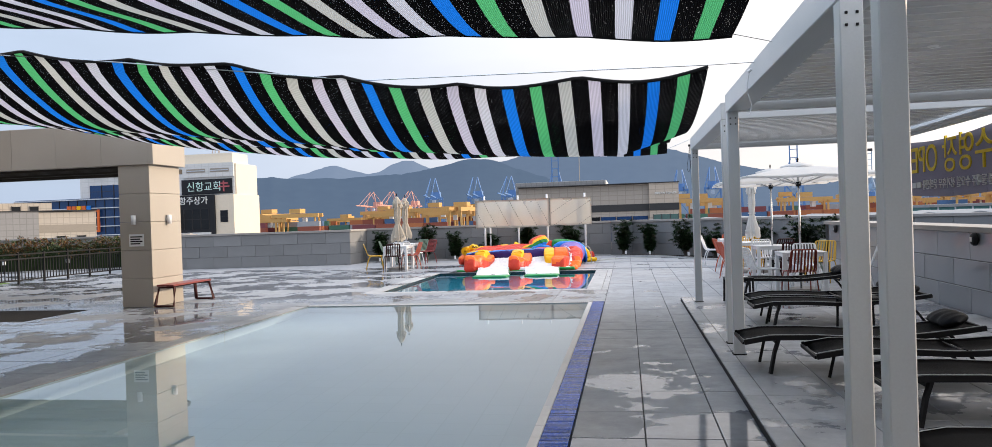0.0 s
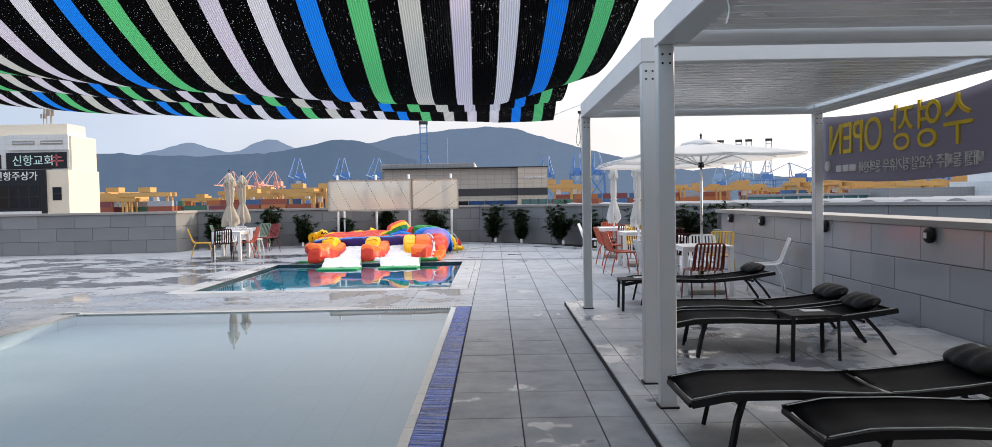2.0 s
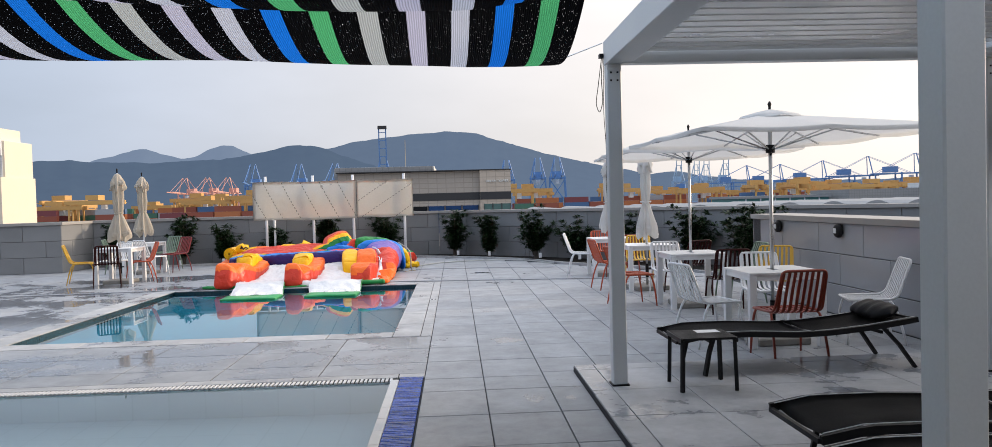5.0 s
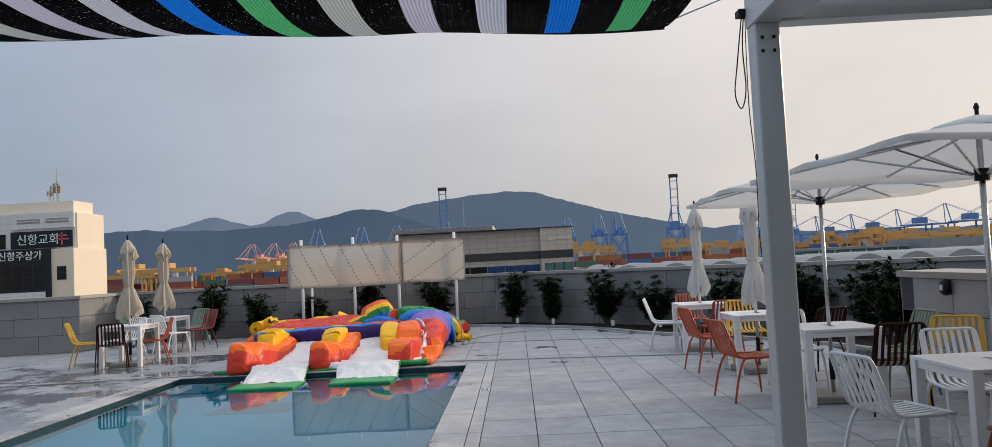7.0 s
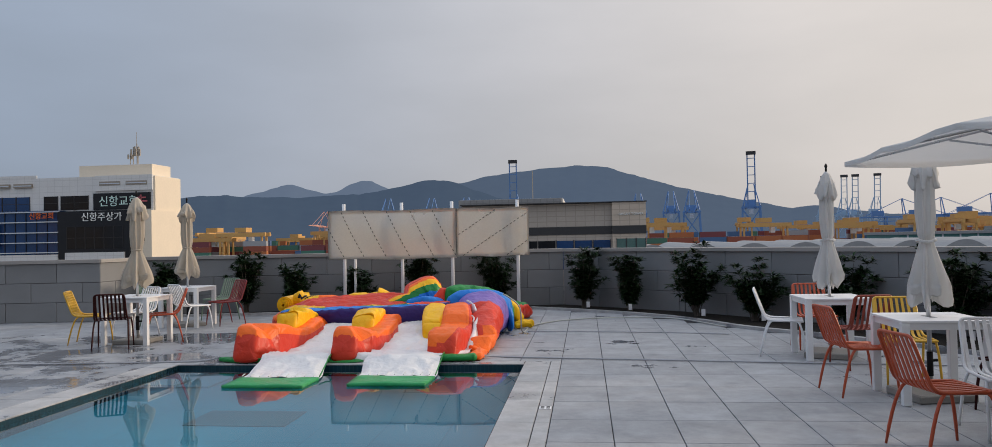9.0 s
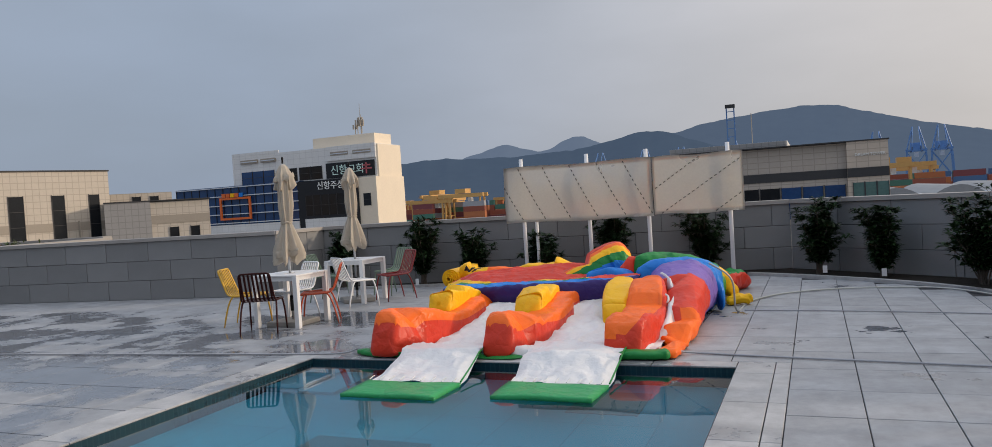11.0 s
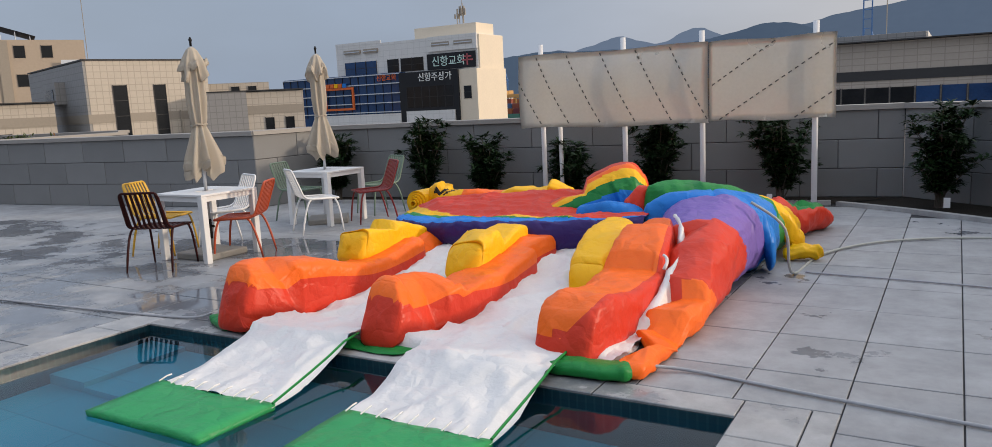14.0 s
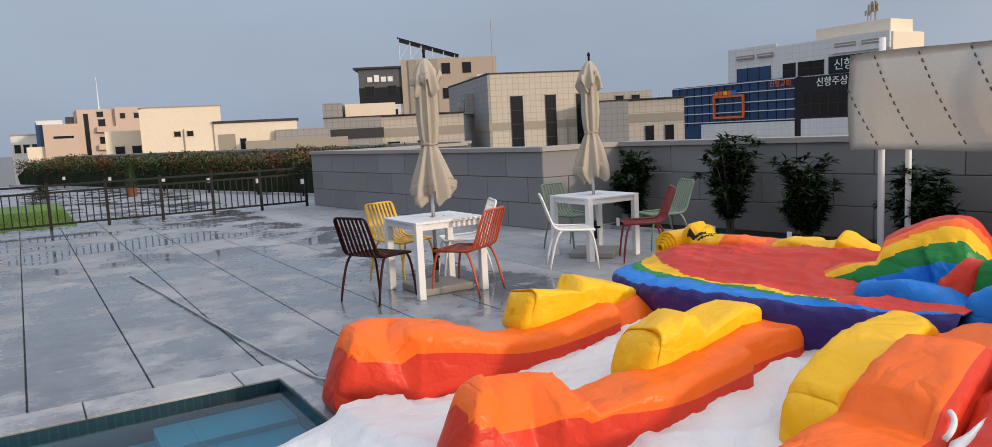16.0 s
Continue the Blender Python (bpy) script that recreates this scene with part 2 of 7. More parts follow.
def tube(bm, pts, r, n=8, caps=True, flat=None):
    """Sweep a ring of n points along pts; r a radius or one for each point; flat: (width, height) for a flat bar."""
    pts = [Vector(p) for p in pts]
    rings = []
    up = Vector((0, 0, 1))
    for i, p in enumerate(pts):
        d = (pts[min(i + 1, len(pts) - 1)] - pts[max(i - 1, 0)]).normalized()
        side = d.cross(up)
        if side.length < 1e-3:
            side = d.cross(Vector((1, 0, 0)))
        side.normalize()
        nor = side.cross(d).normalized()
        rr = r[i] if isinstance(r, (list, tuple)) else r
        ring = []
        for k in range(n):
            a = 2 * math.pi * (k + 0.5) / n
            sx, sy = (flat if flat else (rr, rr))
            ca, sa = math.cos(a), math.sin(a)
            if flat:
                ca, sa = (1 if ca > 0 else -1), (1 if sa > 0 else -1)
            ring.append(bm.verts.new(p + side * ca * sx + nor * sa * sy))
        rings.append(ring)
    for a, b in zip(rings, rings[1:]):
        for k in range(n):
            bm.faces.new((a[k], a[(k + 1) % n], b[(k + 1) % n], b[k]))
    if caps:
        bm.faces.new(list(reversed(rings[0])))
        bm.faces.new(rings[-1])
    return bm


def tubed(pts, r, n=8, flat=None):
    return tube(bmesh.new(), pts, r, 4 if flat else n, True, flat)


def arc(p0, p1, p2, n=6):
    p0, p1, p2 = Vector(p0), Vector(p1), Vector(p2)
    return [(1 - t) ** 2 * p0 + 2 * t * (1 - t) * p1 + t * t * p2 for t in (i / n for i in range(n + 1))]


# ---- the deck, its pools and walls ----
POOL = (-5.75, -0.55, 1.5, 19.05)      # the large pool's water: x0, x1, y0, y1
KID = (-5.15, -0.72, 21.60, 27.00)     # the small pool
xs, ys = [-45, -5.75, -5.15, -0.72, -0.55, 12], [-4, 1.5, 19.05, 21.60, 27.0, 40]
bm = bmesh.new()
for i in range(5):
    for j in range(5):
        if j == 1 and i in (1, 2, 3) or j == 3 and i == 2:
            continue
        box(bm, xs[i], xs[i + 1], ys[j], ys[j + 1], -0.4, -0.012)
bmesh.ops.remove_doubles(bm, verts=bm.verts[:], dist=0.001)
floor = tagged(part("floor", bm, M_JOINT), "grey granite roof deck bedding with dark joints", "floor", kind="structure")


def basin(name, r, depth, floor_mat, side_mat):
    bm = bmesh.new()
    x0, x1, y0, y1 = r[0] + 0.006, r[1] - 0.006, r[2] + 0.006, r[3] - 0.006
    box(bm, x0 - 0.1, x1 + 0.1, y0 - 0.1, y1 + 0.1, -depth - 0.1, -depth)
    box(bm, x0 - 0.1, x0, y0 - 0.1, y1 + 0.1, -depth, -0.013, 1)
    box(bm, x1, x1 + 0.1, y0 - 0.1, y1 + 0.1, -depth, -0.013, 1)
    box(bm, x0, x1, y0 - 0.1, y0, -depth, -0.013, 1)
    box(bm, x0, x1, y1, y1 + 0.1, -depth, -0.013, 1)
    return tagged(part(name, bm, [floor_mat, side_mat]), "tiled pool basin", "pool", kind="structure")


def tile_mat(name, c1, c2, joint, size, rough=0.25):
    m = bpy.data.materials.new(name)
    m.use_nodes = True
    n, l = m.node_tree.nodes, m.node_tree.links
    b = n["Principled BSDF"]
    tc = n.new("ShaderNodeTexCoord")
    br = n.new("ShaderNodeTexBrick")
    br.offset = 0.0
    br.inputs["Scale"].default_value = 1.0
    br.inputs["Brick Width"].default_value, br.inputs["Row Height"].default_value = size
    br.inputs["Mortar Size"].default_value = 0.006
    br.inputs["Color1"].default_value, br.inputs["Color2"].default_value, br.inputs["Mortar"].default_value = (*c1, 1), (*c2, 1), (*joint, 1)
    l.new(tc.outputs["Object"], br.inputs["Vector"])
    l.new(br.outputs["Color"], b.inputs["Base Color"])
    b.inputs["Roughness"].default_value = rough
    return m


M_BASIN = tile_mat("pale_pool_tile", (0.46, 0.58, 0.64), (0.445, 0.565, 0.625), (0.42, 0.535, 0.595), (0.3, 0.3))
M_KIDFLOOR = tile_mat("blue_grey_pool_tile", (0.045, 0.31, 0.43), (0.042, 0.29, 0.41), (0.036, 0.24, 0.34), (0.6, 0.6))
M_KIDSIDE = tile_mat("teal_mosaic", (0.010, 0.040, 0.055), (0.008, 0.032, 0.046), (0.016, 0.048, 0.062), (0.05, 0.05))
basin("pool_basin_large", POOL, 0.9, M_BASIN, M_BASIN)
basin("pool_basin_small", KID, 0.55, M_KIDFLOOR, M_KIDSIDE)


def water(name, r, z, material, label):
    bm = bmesh.new()
    nx, ny = 12, 24
    vs = [[bm.verts.new((r[0] + (r[1] - r[0]) * i / nx, r[2] + (r[3] - r[2]) * j / ny, z)) for j in range(ny + 1)] for i in range(nx + 1)]
    for i in range(nx):
        for j in range(ny):
            bm.faces.new((vs[i][j], vs[i + 1][j], vs[i + 1][j + 1], vs[i][j + 1]))
    ob = tagged(part(name, bm, material, smooth=True), label, "water", kind="structure")
    ob.visible_shadow = False
    return ob


water("water_large", POOL, -0.018, water_mat("still_water", (0.86, 0.95, 0.97), 0.006), "still pale pool water brimming at the deck's level")
water("water_small", KID, -0.055, water_mat("teal_water", (0.42, 0.80, 0.92), 0.012), "still teal water in the shallow pool")


def wall_run(name, pts, z1, thick, label, courses=3, block=0.95, first=True):
    """A block-faced parapet along pts (its face; the body lies to the left of the way), with a thick cap."""
    ob = None
    bm, cap = bmesh.new(), bmesh.new()
    blocks = []
    cap_h = 0.07
    for (ax, ay), (bx, by) in zip(pts, pts[1:]):
        a, b = Vector((ax, ay, 0)), Vector((bx, by, 0))
        d = (b - a).normalized()
        n = Vector((-d.y, d.x, 0))
        L = (b - a).length
        q = [a + n * 0.02, b + n * 0.02, b + n * thick, a + n * thick]
        for z0, zz, target in ((-0.1, z1 - cap_h, bm),):
            lo = [target.verts.new((p.x, p.y, z0)) for p in q]
            hi = [target.verts.new((p.x, p.y, zz)) for p in q]
            target.faces.new(hi)
            target.faces.new(list(reversed(lo)))
            for k in range(4):
                target.faces.new((lo[k], lo[(k + 1) % 4], hi[(k + 1) % 4], hi[k]))
        q = [a - n * 0.035 - d * 0.01, b - n * 0.035 + d * 0.01, b + n * (thick + 0.03) + d * 0.01, a + n * (thick + 0.03) - d * 0.01]
        lo = [cap.verts.new((p.x, p.y, z1 - cap_h)) for p in q]
        hi = [cap.verts.new((p.x, p.y, z1)) for p in q]
        cap.faces.new(hi)
        cap.faces.new(list(reversed(lo)))
        for k in range(4):
            cap.faces.new((lo[k], lo[(k + 1) % 4], hi[(k + 1) % 4], hi[k]))
        h = (z1 - cap_h) / courses
        for c in range(courses):
            s = 0.0 if c % 2 == 0 else -block / 2
            while s < L - 0.02:
                s0, s1 = max(0, s) + 0.004, min(L, s + block) - 0.004
                if s1 - s0 > 0.03:
                    blocks.append((a + d * s0, a + d * s1, n, c * h + 0.004, (c + 1) * h - 0.004))
                s += block
    ob = tagged(part(name, bm, M_WALL_BACK), label, "wall", kind="structure")
    part("cap", cap, M_CAP, ob, "worn beige-grey stone cap")
    WALL_BLOCKS.append((ob, blocks))
    return ob


WALL_BLOCKS = []
ZW = 1.27
wall_run("wall_north", [(-18.0, 31.55), (-9.8, 32.45)], ZW, 0.35, "long grey granite block parapet with a stone cap", 3, 1.05)
wall_run("wall_return", [(-9.8, 32.45), (-9.66, 33.9)], ZW + 0.002, 0.35, "short granite return of the parapet", 3, 0.9)
wall_run("wall_far", [(-9.66, 33.85), (-0.45, 35.3), (2.0, 33.35), (4.2, 30.9), (6.8, 27.6), (10, 23.5)], ZW + 0.004, 0.35, "grey granite block parapet that bends behind the planting bed", 3, 1.0)
wall_run("wall_east", [(4.68, 24.4), (4.68, -3.5)], 1.20, 0.55, "polished grey granite block parapet beside the sunbeds", 3, 1.1)
wall_run("wall_east_end", [(5.20, 24.4), (4.68, 24.4)], 1.198, 0.3, "granite end of the parapet", 3, 1.1)
# ---- pergolas ----
def pergola(y0, y1, x0=1.25, x1=4.28, zt=2.72):
    t = thing("pergola", "pale grey steel pergola with a closed louvre roof", "pergola", "pergolas over the sunbeds", (0, 0, 0))
    s = 0.055
    z0 = 0.05
    for px in (x0, x1):
        for py in (y0, y1):
            bm = boxed(px - s, px + s, py - s, py + s, z0, zt - 0.19, bevel=0.006)
            p = part("post", bm, M_STEEL, t)
            part("foot_plate", boxed(px - s - 0.012, px + s + 0.012, py - s - 0.012, py + s + 0.012, z0, z0 + 0.012), M_BLACKMETAL, p, "dark foot plate")
            for dz in (0.06, 0.12):
                for dx in (-0.025, 0.025):
                    b = boxed(px + dx - 0.007, px + dx + 0.007, py - s - 0.006, py - s, zt - 0.19 - dz - 0.014, zt - 0.19 - dz, bevel=0.002)
                    part("bolt", b, M_BLACKMETAL, p)
    zb = zt - 0.19
    for px in (x0, x1):
        part("side_beam", boxed(px - s - 0.004, px + s + 0.004, y0 - s - 0.004, y1 + s + 0.004, zb, zt, bevel=0.006), M_STEEL, t)
    for py in (y0, y1):
        part("cross_beam", boxed(x0 + s + 0.006, x1 - s - 0.006, py - s, py + s, zb + 0.002, zt - 0.002, bevel=0.006), M_STEEL, t)
    for px, sg in ((x0 + s + 0.006, 1), (x1 - s - 0.006, -1)):
        part("gutter", boxed(min(px, px + sg * 0.09), max(px, px + sg * 0.09), y0 + s + 0.004, y1 - s - 0.004, zb + 0.01, zb + 0.05, bevel=0.004), M_STEEL, t)
    n = 24
    pitch = (y1 - y0 - 2 * s - 0.05) / n
    for i in range(n):
        ya = y0 + s + 0.025 + i * pitch
        bm = bmesh.new()
        box(bm, x0 + s + 0.10, x1 - s - 0.10, ya + 0.004, ya + pitch - 0.002, zb + 0.085, zb + 0.105)
        box(bm, x0 + s + 0.10, x1 - s - 0.10, ya + 0.004, ya + 0.012, zb + 0.080, zb + 0.085)
        part("louvre", bm, M_LOUVRE, t)
    return t


pergola(14.32, 18.42, 1.275)
pergola(9.38, 13.62)
pergola(4.50, 8.80)

# low stone platform under the pergolas
bm = bmesh.new()
box(bm, 1.03, 4.68, -3.5, 19.18, -0.012, 0.038)
platform = tagged(part("platform", bm, M_JOINT), "low granite platform under the pergolas", "platform", kind="structure")

# ---- shade sails ----
def sail_mat():
    m = bpy.data.materials.new("striped_knit_cloth")
    m.use_nodes = True
    n, l = m.node_tree.nodes, m.node_tree.links
    b = n["Principled BSDF"]
    uv = n.new("ShaderNodeUVMap")
    sep = n.new("ShaderNodeSeparateXYZ")
    l.new(uv.outputs[0], sep.inputs[0])
    # one repeat: black between grey, lilac, white, blue and green bands
    fr = n.new("ShaderNodeMath")
    fr.operation = "FRACT"
    l.new(sep.outputs["X"], fr.inputs[0])
    ramp = n.new("ShaderNodeValToRGB")
    ramp.color_ramp.interpolation = "CONSTANT"
    K = (0.003, 0.003, 0.0035, 1)
    cols = [K, (0.10, 0.50, 0.19, 1), K, (0.012, 0.20, 0.78, 1), K, (0.60, 0.61, 0.68, 1), K, (0.58, 0.55, 0.66, 1), K, (0.52, 0.53, 0.50, 1)]
    els = ramp.color_ramp.elements
    while len(els) < 10:
        els.new(0.5)
    for i in range(10):
        els[i].position = i * 0.1 + (0.014 if i % 2 else -0.004 if i else 0)
        els[i].color = cols[i]
    l.new(fr.outputs[0], ramp.inputs[0])
    wv = n.new("ShaderNodeTexWave")
    wv.inputs["Scale"].default_value = 32.0
    wv.inputs["Distortion"].default_value = 1.5
    l.new(uv.outputs[0], wv.inputs["Vector"])
    no = n.new("ShaderNodeTexNoise")
    no.inputs["Scale"].default_value = 60.0
    tc = n.new("ShaderNodeTexCoord")
    l.new(tc.outputs["Object"], no.inputs["Vector"])
    mr = n.new("ShaderNodeMapRange")
    mr.inputs["To Min"].default_value, mr.inputs["To Max"].default_value = 0.72, 1.12
    l.new(wv.outputs[0], mr.inputs["Value"])
    hs = n.new("ShaderNodeHueSaturation")
    l.new(ramp.outputs[0], hs.inputs["Color"])
    l.new(mr.outputs[0], hs.inputs["Value"])
    l.new(hs.outputs[0], b.inputs["Base Color"])
    b.inputs["Roughness"].default_value = 0.85
    b.inputs["Specular IOR Level"].default_value = 0.04
    bp = n.new("ShaderNodeBump")
    bp.inputs["Strength"].default_value, bp.inputs["Distance"].default_value = 0.35, 0.01
    l.new(wv.outputs[0], bp.inputs["Height"])
    l.new(bp.outputs[0], b.inputs["Normal"])
    tr = n.new("ShaderNodeBsdfTranslucent")
    l.new(hs.outputs[0], tr.inputs["Color"])
    mx = n.new("ShaderNodeMixShader")
    mx.inputs[0].default_value = 0.45
    l.new(b.outputs[0], mx.inputs[1])
    l.new(tr.outputs[0], mx.inputs[2])
    # pinholes of the open knit in the black yarn
    tp = n.new("ShaderNodeBsdfTransparent")
    hole = n.new("ShaderNodeTexNoise")
    hole.inputs["Scale"].default_value, hole.inputs["Detail"].default_value = 130.0, 1.0
    l.new(tc.outputs["Object"], hole.inputs["Vector"])
    gt = n.new("ShaderNodeMath")
    gt.operation = "GREATER_THAN"
    gt.inputs[1].default_value = 0.735
    l.new(hole.outputs[0], gt.inputs[0])
    bw = n.new("ShaderNodeRGBToBW")
    l.new(ramp.outputs[0], bw.inputs[0])
    lt = n.new("ShaderNodeMath")
    lt.operation = "LESS_THAN"
    lt.inputs[1].default_value = 0.05
    l.new(bw.outputs[0], lt.inputs[0])
    both = n.new("ShaderNodeMath")
    both.operation = "MULTIPLY"
    l.new(gt.outputs[0], both.inputs[0])
    l.new(lt.outputs[0], both.inputs[1])
    mx2 = n.new("ShaderNodeMixShader")
    l.new(both.outputs[0], mx2.inputs[0])
    l.new(mx.outputs[0], mx2.inputs[1])
    l.new(tp.outputs[0], mx2.inputs[2])
    l.new(mx2.outputs[0], n["Material Output"].inputs["Surface"])
    return m


M_SAIL = sail_mat()


def along(x, table):
    """A height on a gently smoothed line through (x, z) pairs."""
    px, pz = [p[0] for p in table], [p[1] for p in table]
    return float(np.mean([np.interp(x + d, px, pz) for d in (-0.5, -0.25, 0, 0.25, 0.5)]))


def sail_height(x, v, xr, near, far, lows):
    """Cloth slung between the house and the pergola (x = xr), sagging between its wires; v runs from its near to its far edge."""
    z = along(x, near) * (1 - v) + along(x, far) * v
    w = 0.0
    for a, b, deep in lows:
        if a <= v <= b:
            w = math.sin(math.pi * (v - a) / (b - a)) ** 0.8 * deep
    z -= w * (0.62 + 0.38 * min(1, (xr - x) / 0.7))
    # scallops between the eyelets along both edges
    sc = abs(math.sin(math.pi * (xr - x) / 1.02))
    edge = max(0, 1 - v / 0.10) + max(0, 1 - (1 - v) / 0.06) * 0.3
    z -= 0.05 * edge * sc
    z += 0.03 * noise.noise(Vector((x * 0.9, v * 6, xr * 9)))
    return z


XL = -10.6                              # where the sails end over the house


def shade_sail(y0, y1, xr, near, far, lows):
    t = thing("shade_sail", "striped knitted shade cloth in black, green, grey, white and blue", "shade sail", "shade sails over the pool")
    nx, ny = 150, 60
    bm = bmesh.new()
    lay = bm.loops.layers.uv.new("UVMap")
    P = {}
    for i in range(nx + 1):
        for j in range(ny + 1):
            u, v = i / nx, j / ny
            x = xr - u * (xr - XL)
            y = y0 + v * (y1 - y0)
            curl = 0.10 * math.sin(math.pi * v) * max(0, 1 - u * 12)
            yy = y + 0.06 * math.sin(x * 4.05) * (1 if j in (0,) else 0)
            P[i, j] = bm.verts.new((x - curl, yy, sail_height(x, v, xr, near, far, lows)))
    W = xr - XL
    for i in range(nx):
        for j in range(ny):
            f = bm.faces.new((P[i, j], P[i + 1, j], P[i + 1, j + 1], P[i, j + 1]))
            f.smooth = True
            for lp, (a, c) in zip(f.loops, ((i, j), (i + 1, j), (i + 1, j + 1), (i, j + 1))):
                sway = 0.06 * noise.noise(Vector((c * 0.08, a * 0.01, 3)))
                lp[lay].uv = (a / nx * W / (1.20 + 0.15 * c / ny) + 0.004 + sway * 0.15, c / ny * 2)
    part("cloth", bm, M_SAIL, t)
    # hemmed black edges and the wires that carry them
    for j, nm in ((0, "hem"), (ny, "hem")):
        v = j / ny
        y = y0 + v * (y1 - y0)
        pts = []
        for i in range(0, nx + 1):
            x = xr - i / nx * W
            pts.append((x, y + (0.06 * math.sin(x * 4.05) if j == 0 else 0), sail_height(x, v, xr, near, far, lows) + 0.004))
        part(nm, tubed(pts, 0.014, 6), M_BLACKMETAL, t, "black stitched hem")
        wire = [(1.2, y + 0.05, 2.70)] + [(x, y, sail_height(x, v, xr, near, far, lows) + 0.02) for q, x in ((0.04, xr), (0.3, xr - W * 0.25), (0.6, xr - W * 0.5), (0.9, xr - W * 0.75))] + [(XL - 0.6, y, 3.85)]
        part("wire", tubed(wire, 0.005, 5), M_CHROME, t, "thin steel wire")
    return t


NEAR_B = [(-10.6, 3.75), (-6, 3.30), (-3.4, 2.98), (-2.0, 2.74), (-0.7, 2.63), (0.83, 2.67)]
FAR_B = [(-10.6, 3.70), (-7.5, 3.05), (-5.0, 2.74), (-3.0, 2.64), (-2.0, 2.66), (-0.9, 2.62), (0.83, 2.53)]
EDGE_A = [(-10.6, 3.80), (-5, 3.25), (-3.0, 3.06), (0.92, 2.74)]
shade_sail(11.75, 18.38, 0.83, NEAR_B, FAR_B, [(0.0, 0.43, 0.50), (0.43, 0.73, 0.26), (0.73, 1.0, 0.17)])
shade_sail(4.60, 11.00, 0.92, EDGE_A, EDGE_A, [(0.0, 0.5, 0.10), (0.5, 1.0, 0.10)])

# ---- tables, chairs, parasols ----
def tint_mat(name, c):
    return mat(name, c, 0.4, 0, 0.06, 5, 150, 0.03)


CHAIR_COL = {
    "white": (tint_mat("white_chair_paint", (0.74, 0.75, 0.76)), "white painted metal chair with vertical slats"),
    "orange": (tint_mat("orange_red_chair_paint", (0.46, 0.075, 0.025)), "orange-red painted metal chair with vertical slats"),
    "maroon": (tint_mat("dark_maroon_chair_paint", (0.036, 0.008, 0.007)), "dark maroon metal chair with vertical slats"),
    "rust": (tint_mat("rust_chair_paint", (0.25, 0.045, 0.025)), "rust-red metal chair with vertical slats"),
    "red": (tint_mat("dark_red_chair_paint", (0.22, 0.02, 0.018)), "dark red metal chair with vertical slats"),
    "yellow": (tint_mat("mustard_chair_paint", (0.62, 0.36, 0.03)), "mustard yellow metal chair with vertical slats"),
    "green": (tint_mat("sage_chair_paint", (0.17, 0.24, 0.17)), "sage green metal chair with vertical slats"),
}
CHAIR_BASE = {}


def make_chair(col):
    """Faces +y; its seat is 0.45 m high."""
    m, lab = CHAIR_COL[col]
    t = thing("chair", lab, "chair", "slatted terrace chairs")
    w, d = 0.225, 0.215
    # bent tube frame: front edge, sides, and up round the back
    r = 0.0125
    fr = [(-w, d, 0.435)] + arc((-w, -d + 0.09, 0.445), (-w, -d - 0.005, 0.445), (-w + 0.008, -d - 0.03, 0.52), 5) + arc((-w + 0.02, -d - 0.125, 0.78), (-w + 0.025, -d - 0.14, 0.825), (-w + 0.07, -d - 0.14, 0.825), 4)
    fr = fr + [(-p[0], p[1], p[2]) for p in reversed([tuple(q) for q in fr])]
    part("frame", tube(bmesh.new(), fr + [fr[0]], r, 7), m, t, smooth=True)
    n = 8
    for i in range(n):
        x = -w + 0.035 + i * (2 * w - 0.07) / (n - 1)
        prof = [(x, d, 0.437), (x, 0.05, 0.428)] + arc((x, -d + 0.08, 0.43), (x, -d + 0.005, 0.432), (x, -d - 0.02, 0.50), 5) + [(x, -d - 0.075, 0.66), (x * 0.97, -d - 0.135, 0.82)]
        part("slat", tube(bmesh.new(), prof, 0, 4, True, (0.0135, 0.004)), m, t)
    for sx in (-1, 1):
        part("leg", tubed(arc((sx * (w - 0.005), d - 0.06, 0.435), (sx * (w + 0.012), d + 0.0, 0.40), (sx * (w + 0.022), d + 0.03, 0.0), 6), [0.0125] * 6 + [0.009], 7), m, t, smooth=True)
        part("leg", tubed(arc((sx * (w - 0.005), -d + 0.07, 0.435), (sx * (w + 0.012), -d - 0.0, 0.40), (sx * (w + 0.022), -d - 0.075, 0.0), 6), [0.0125] * 6 + [0.009], 7), m, t, smooth=True)
    return t


def chair(col, x, y, rz):
    """rz: degrees by which its front turns from +y, counter-clockwise."""
    if col not in CHAIR_BASE:
        t = make_chair(col)
        t.matrix_basis = pose(x, y, 0, 0, 0, rz)
        CHAIR_BASE[col] = t
        return t
    return copy_thing(CHAIR_BASE[col], pose(x, y, 0, 0, 0, rz))


TABLE = []


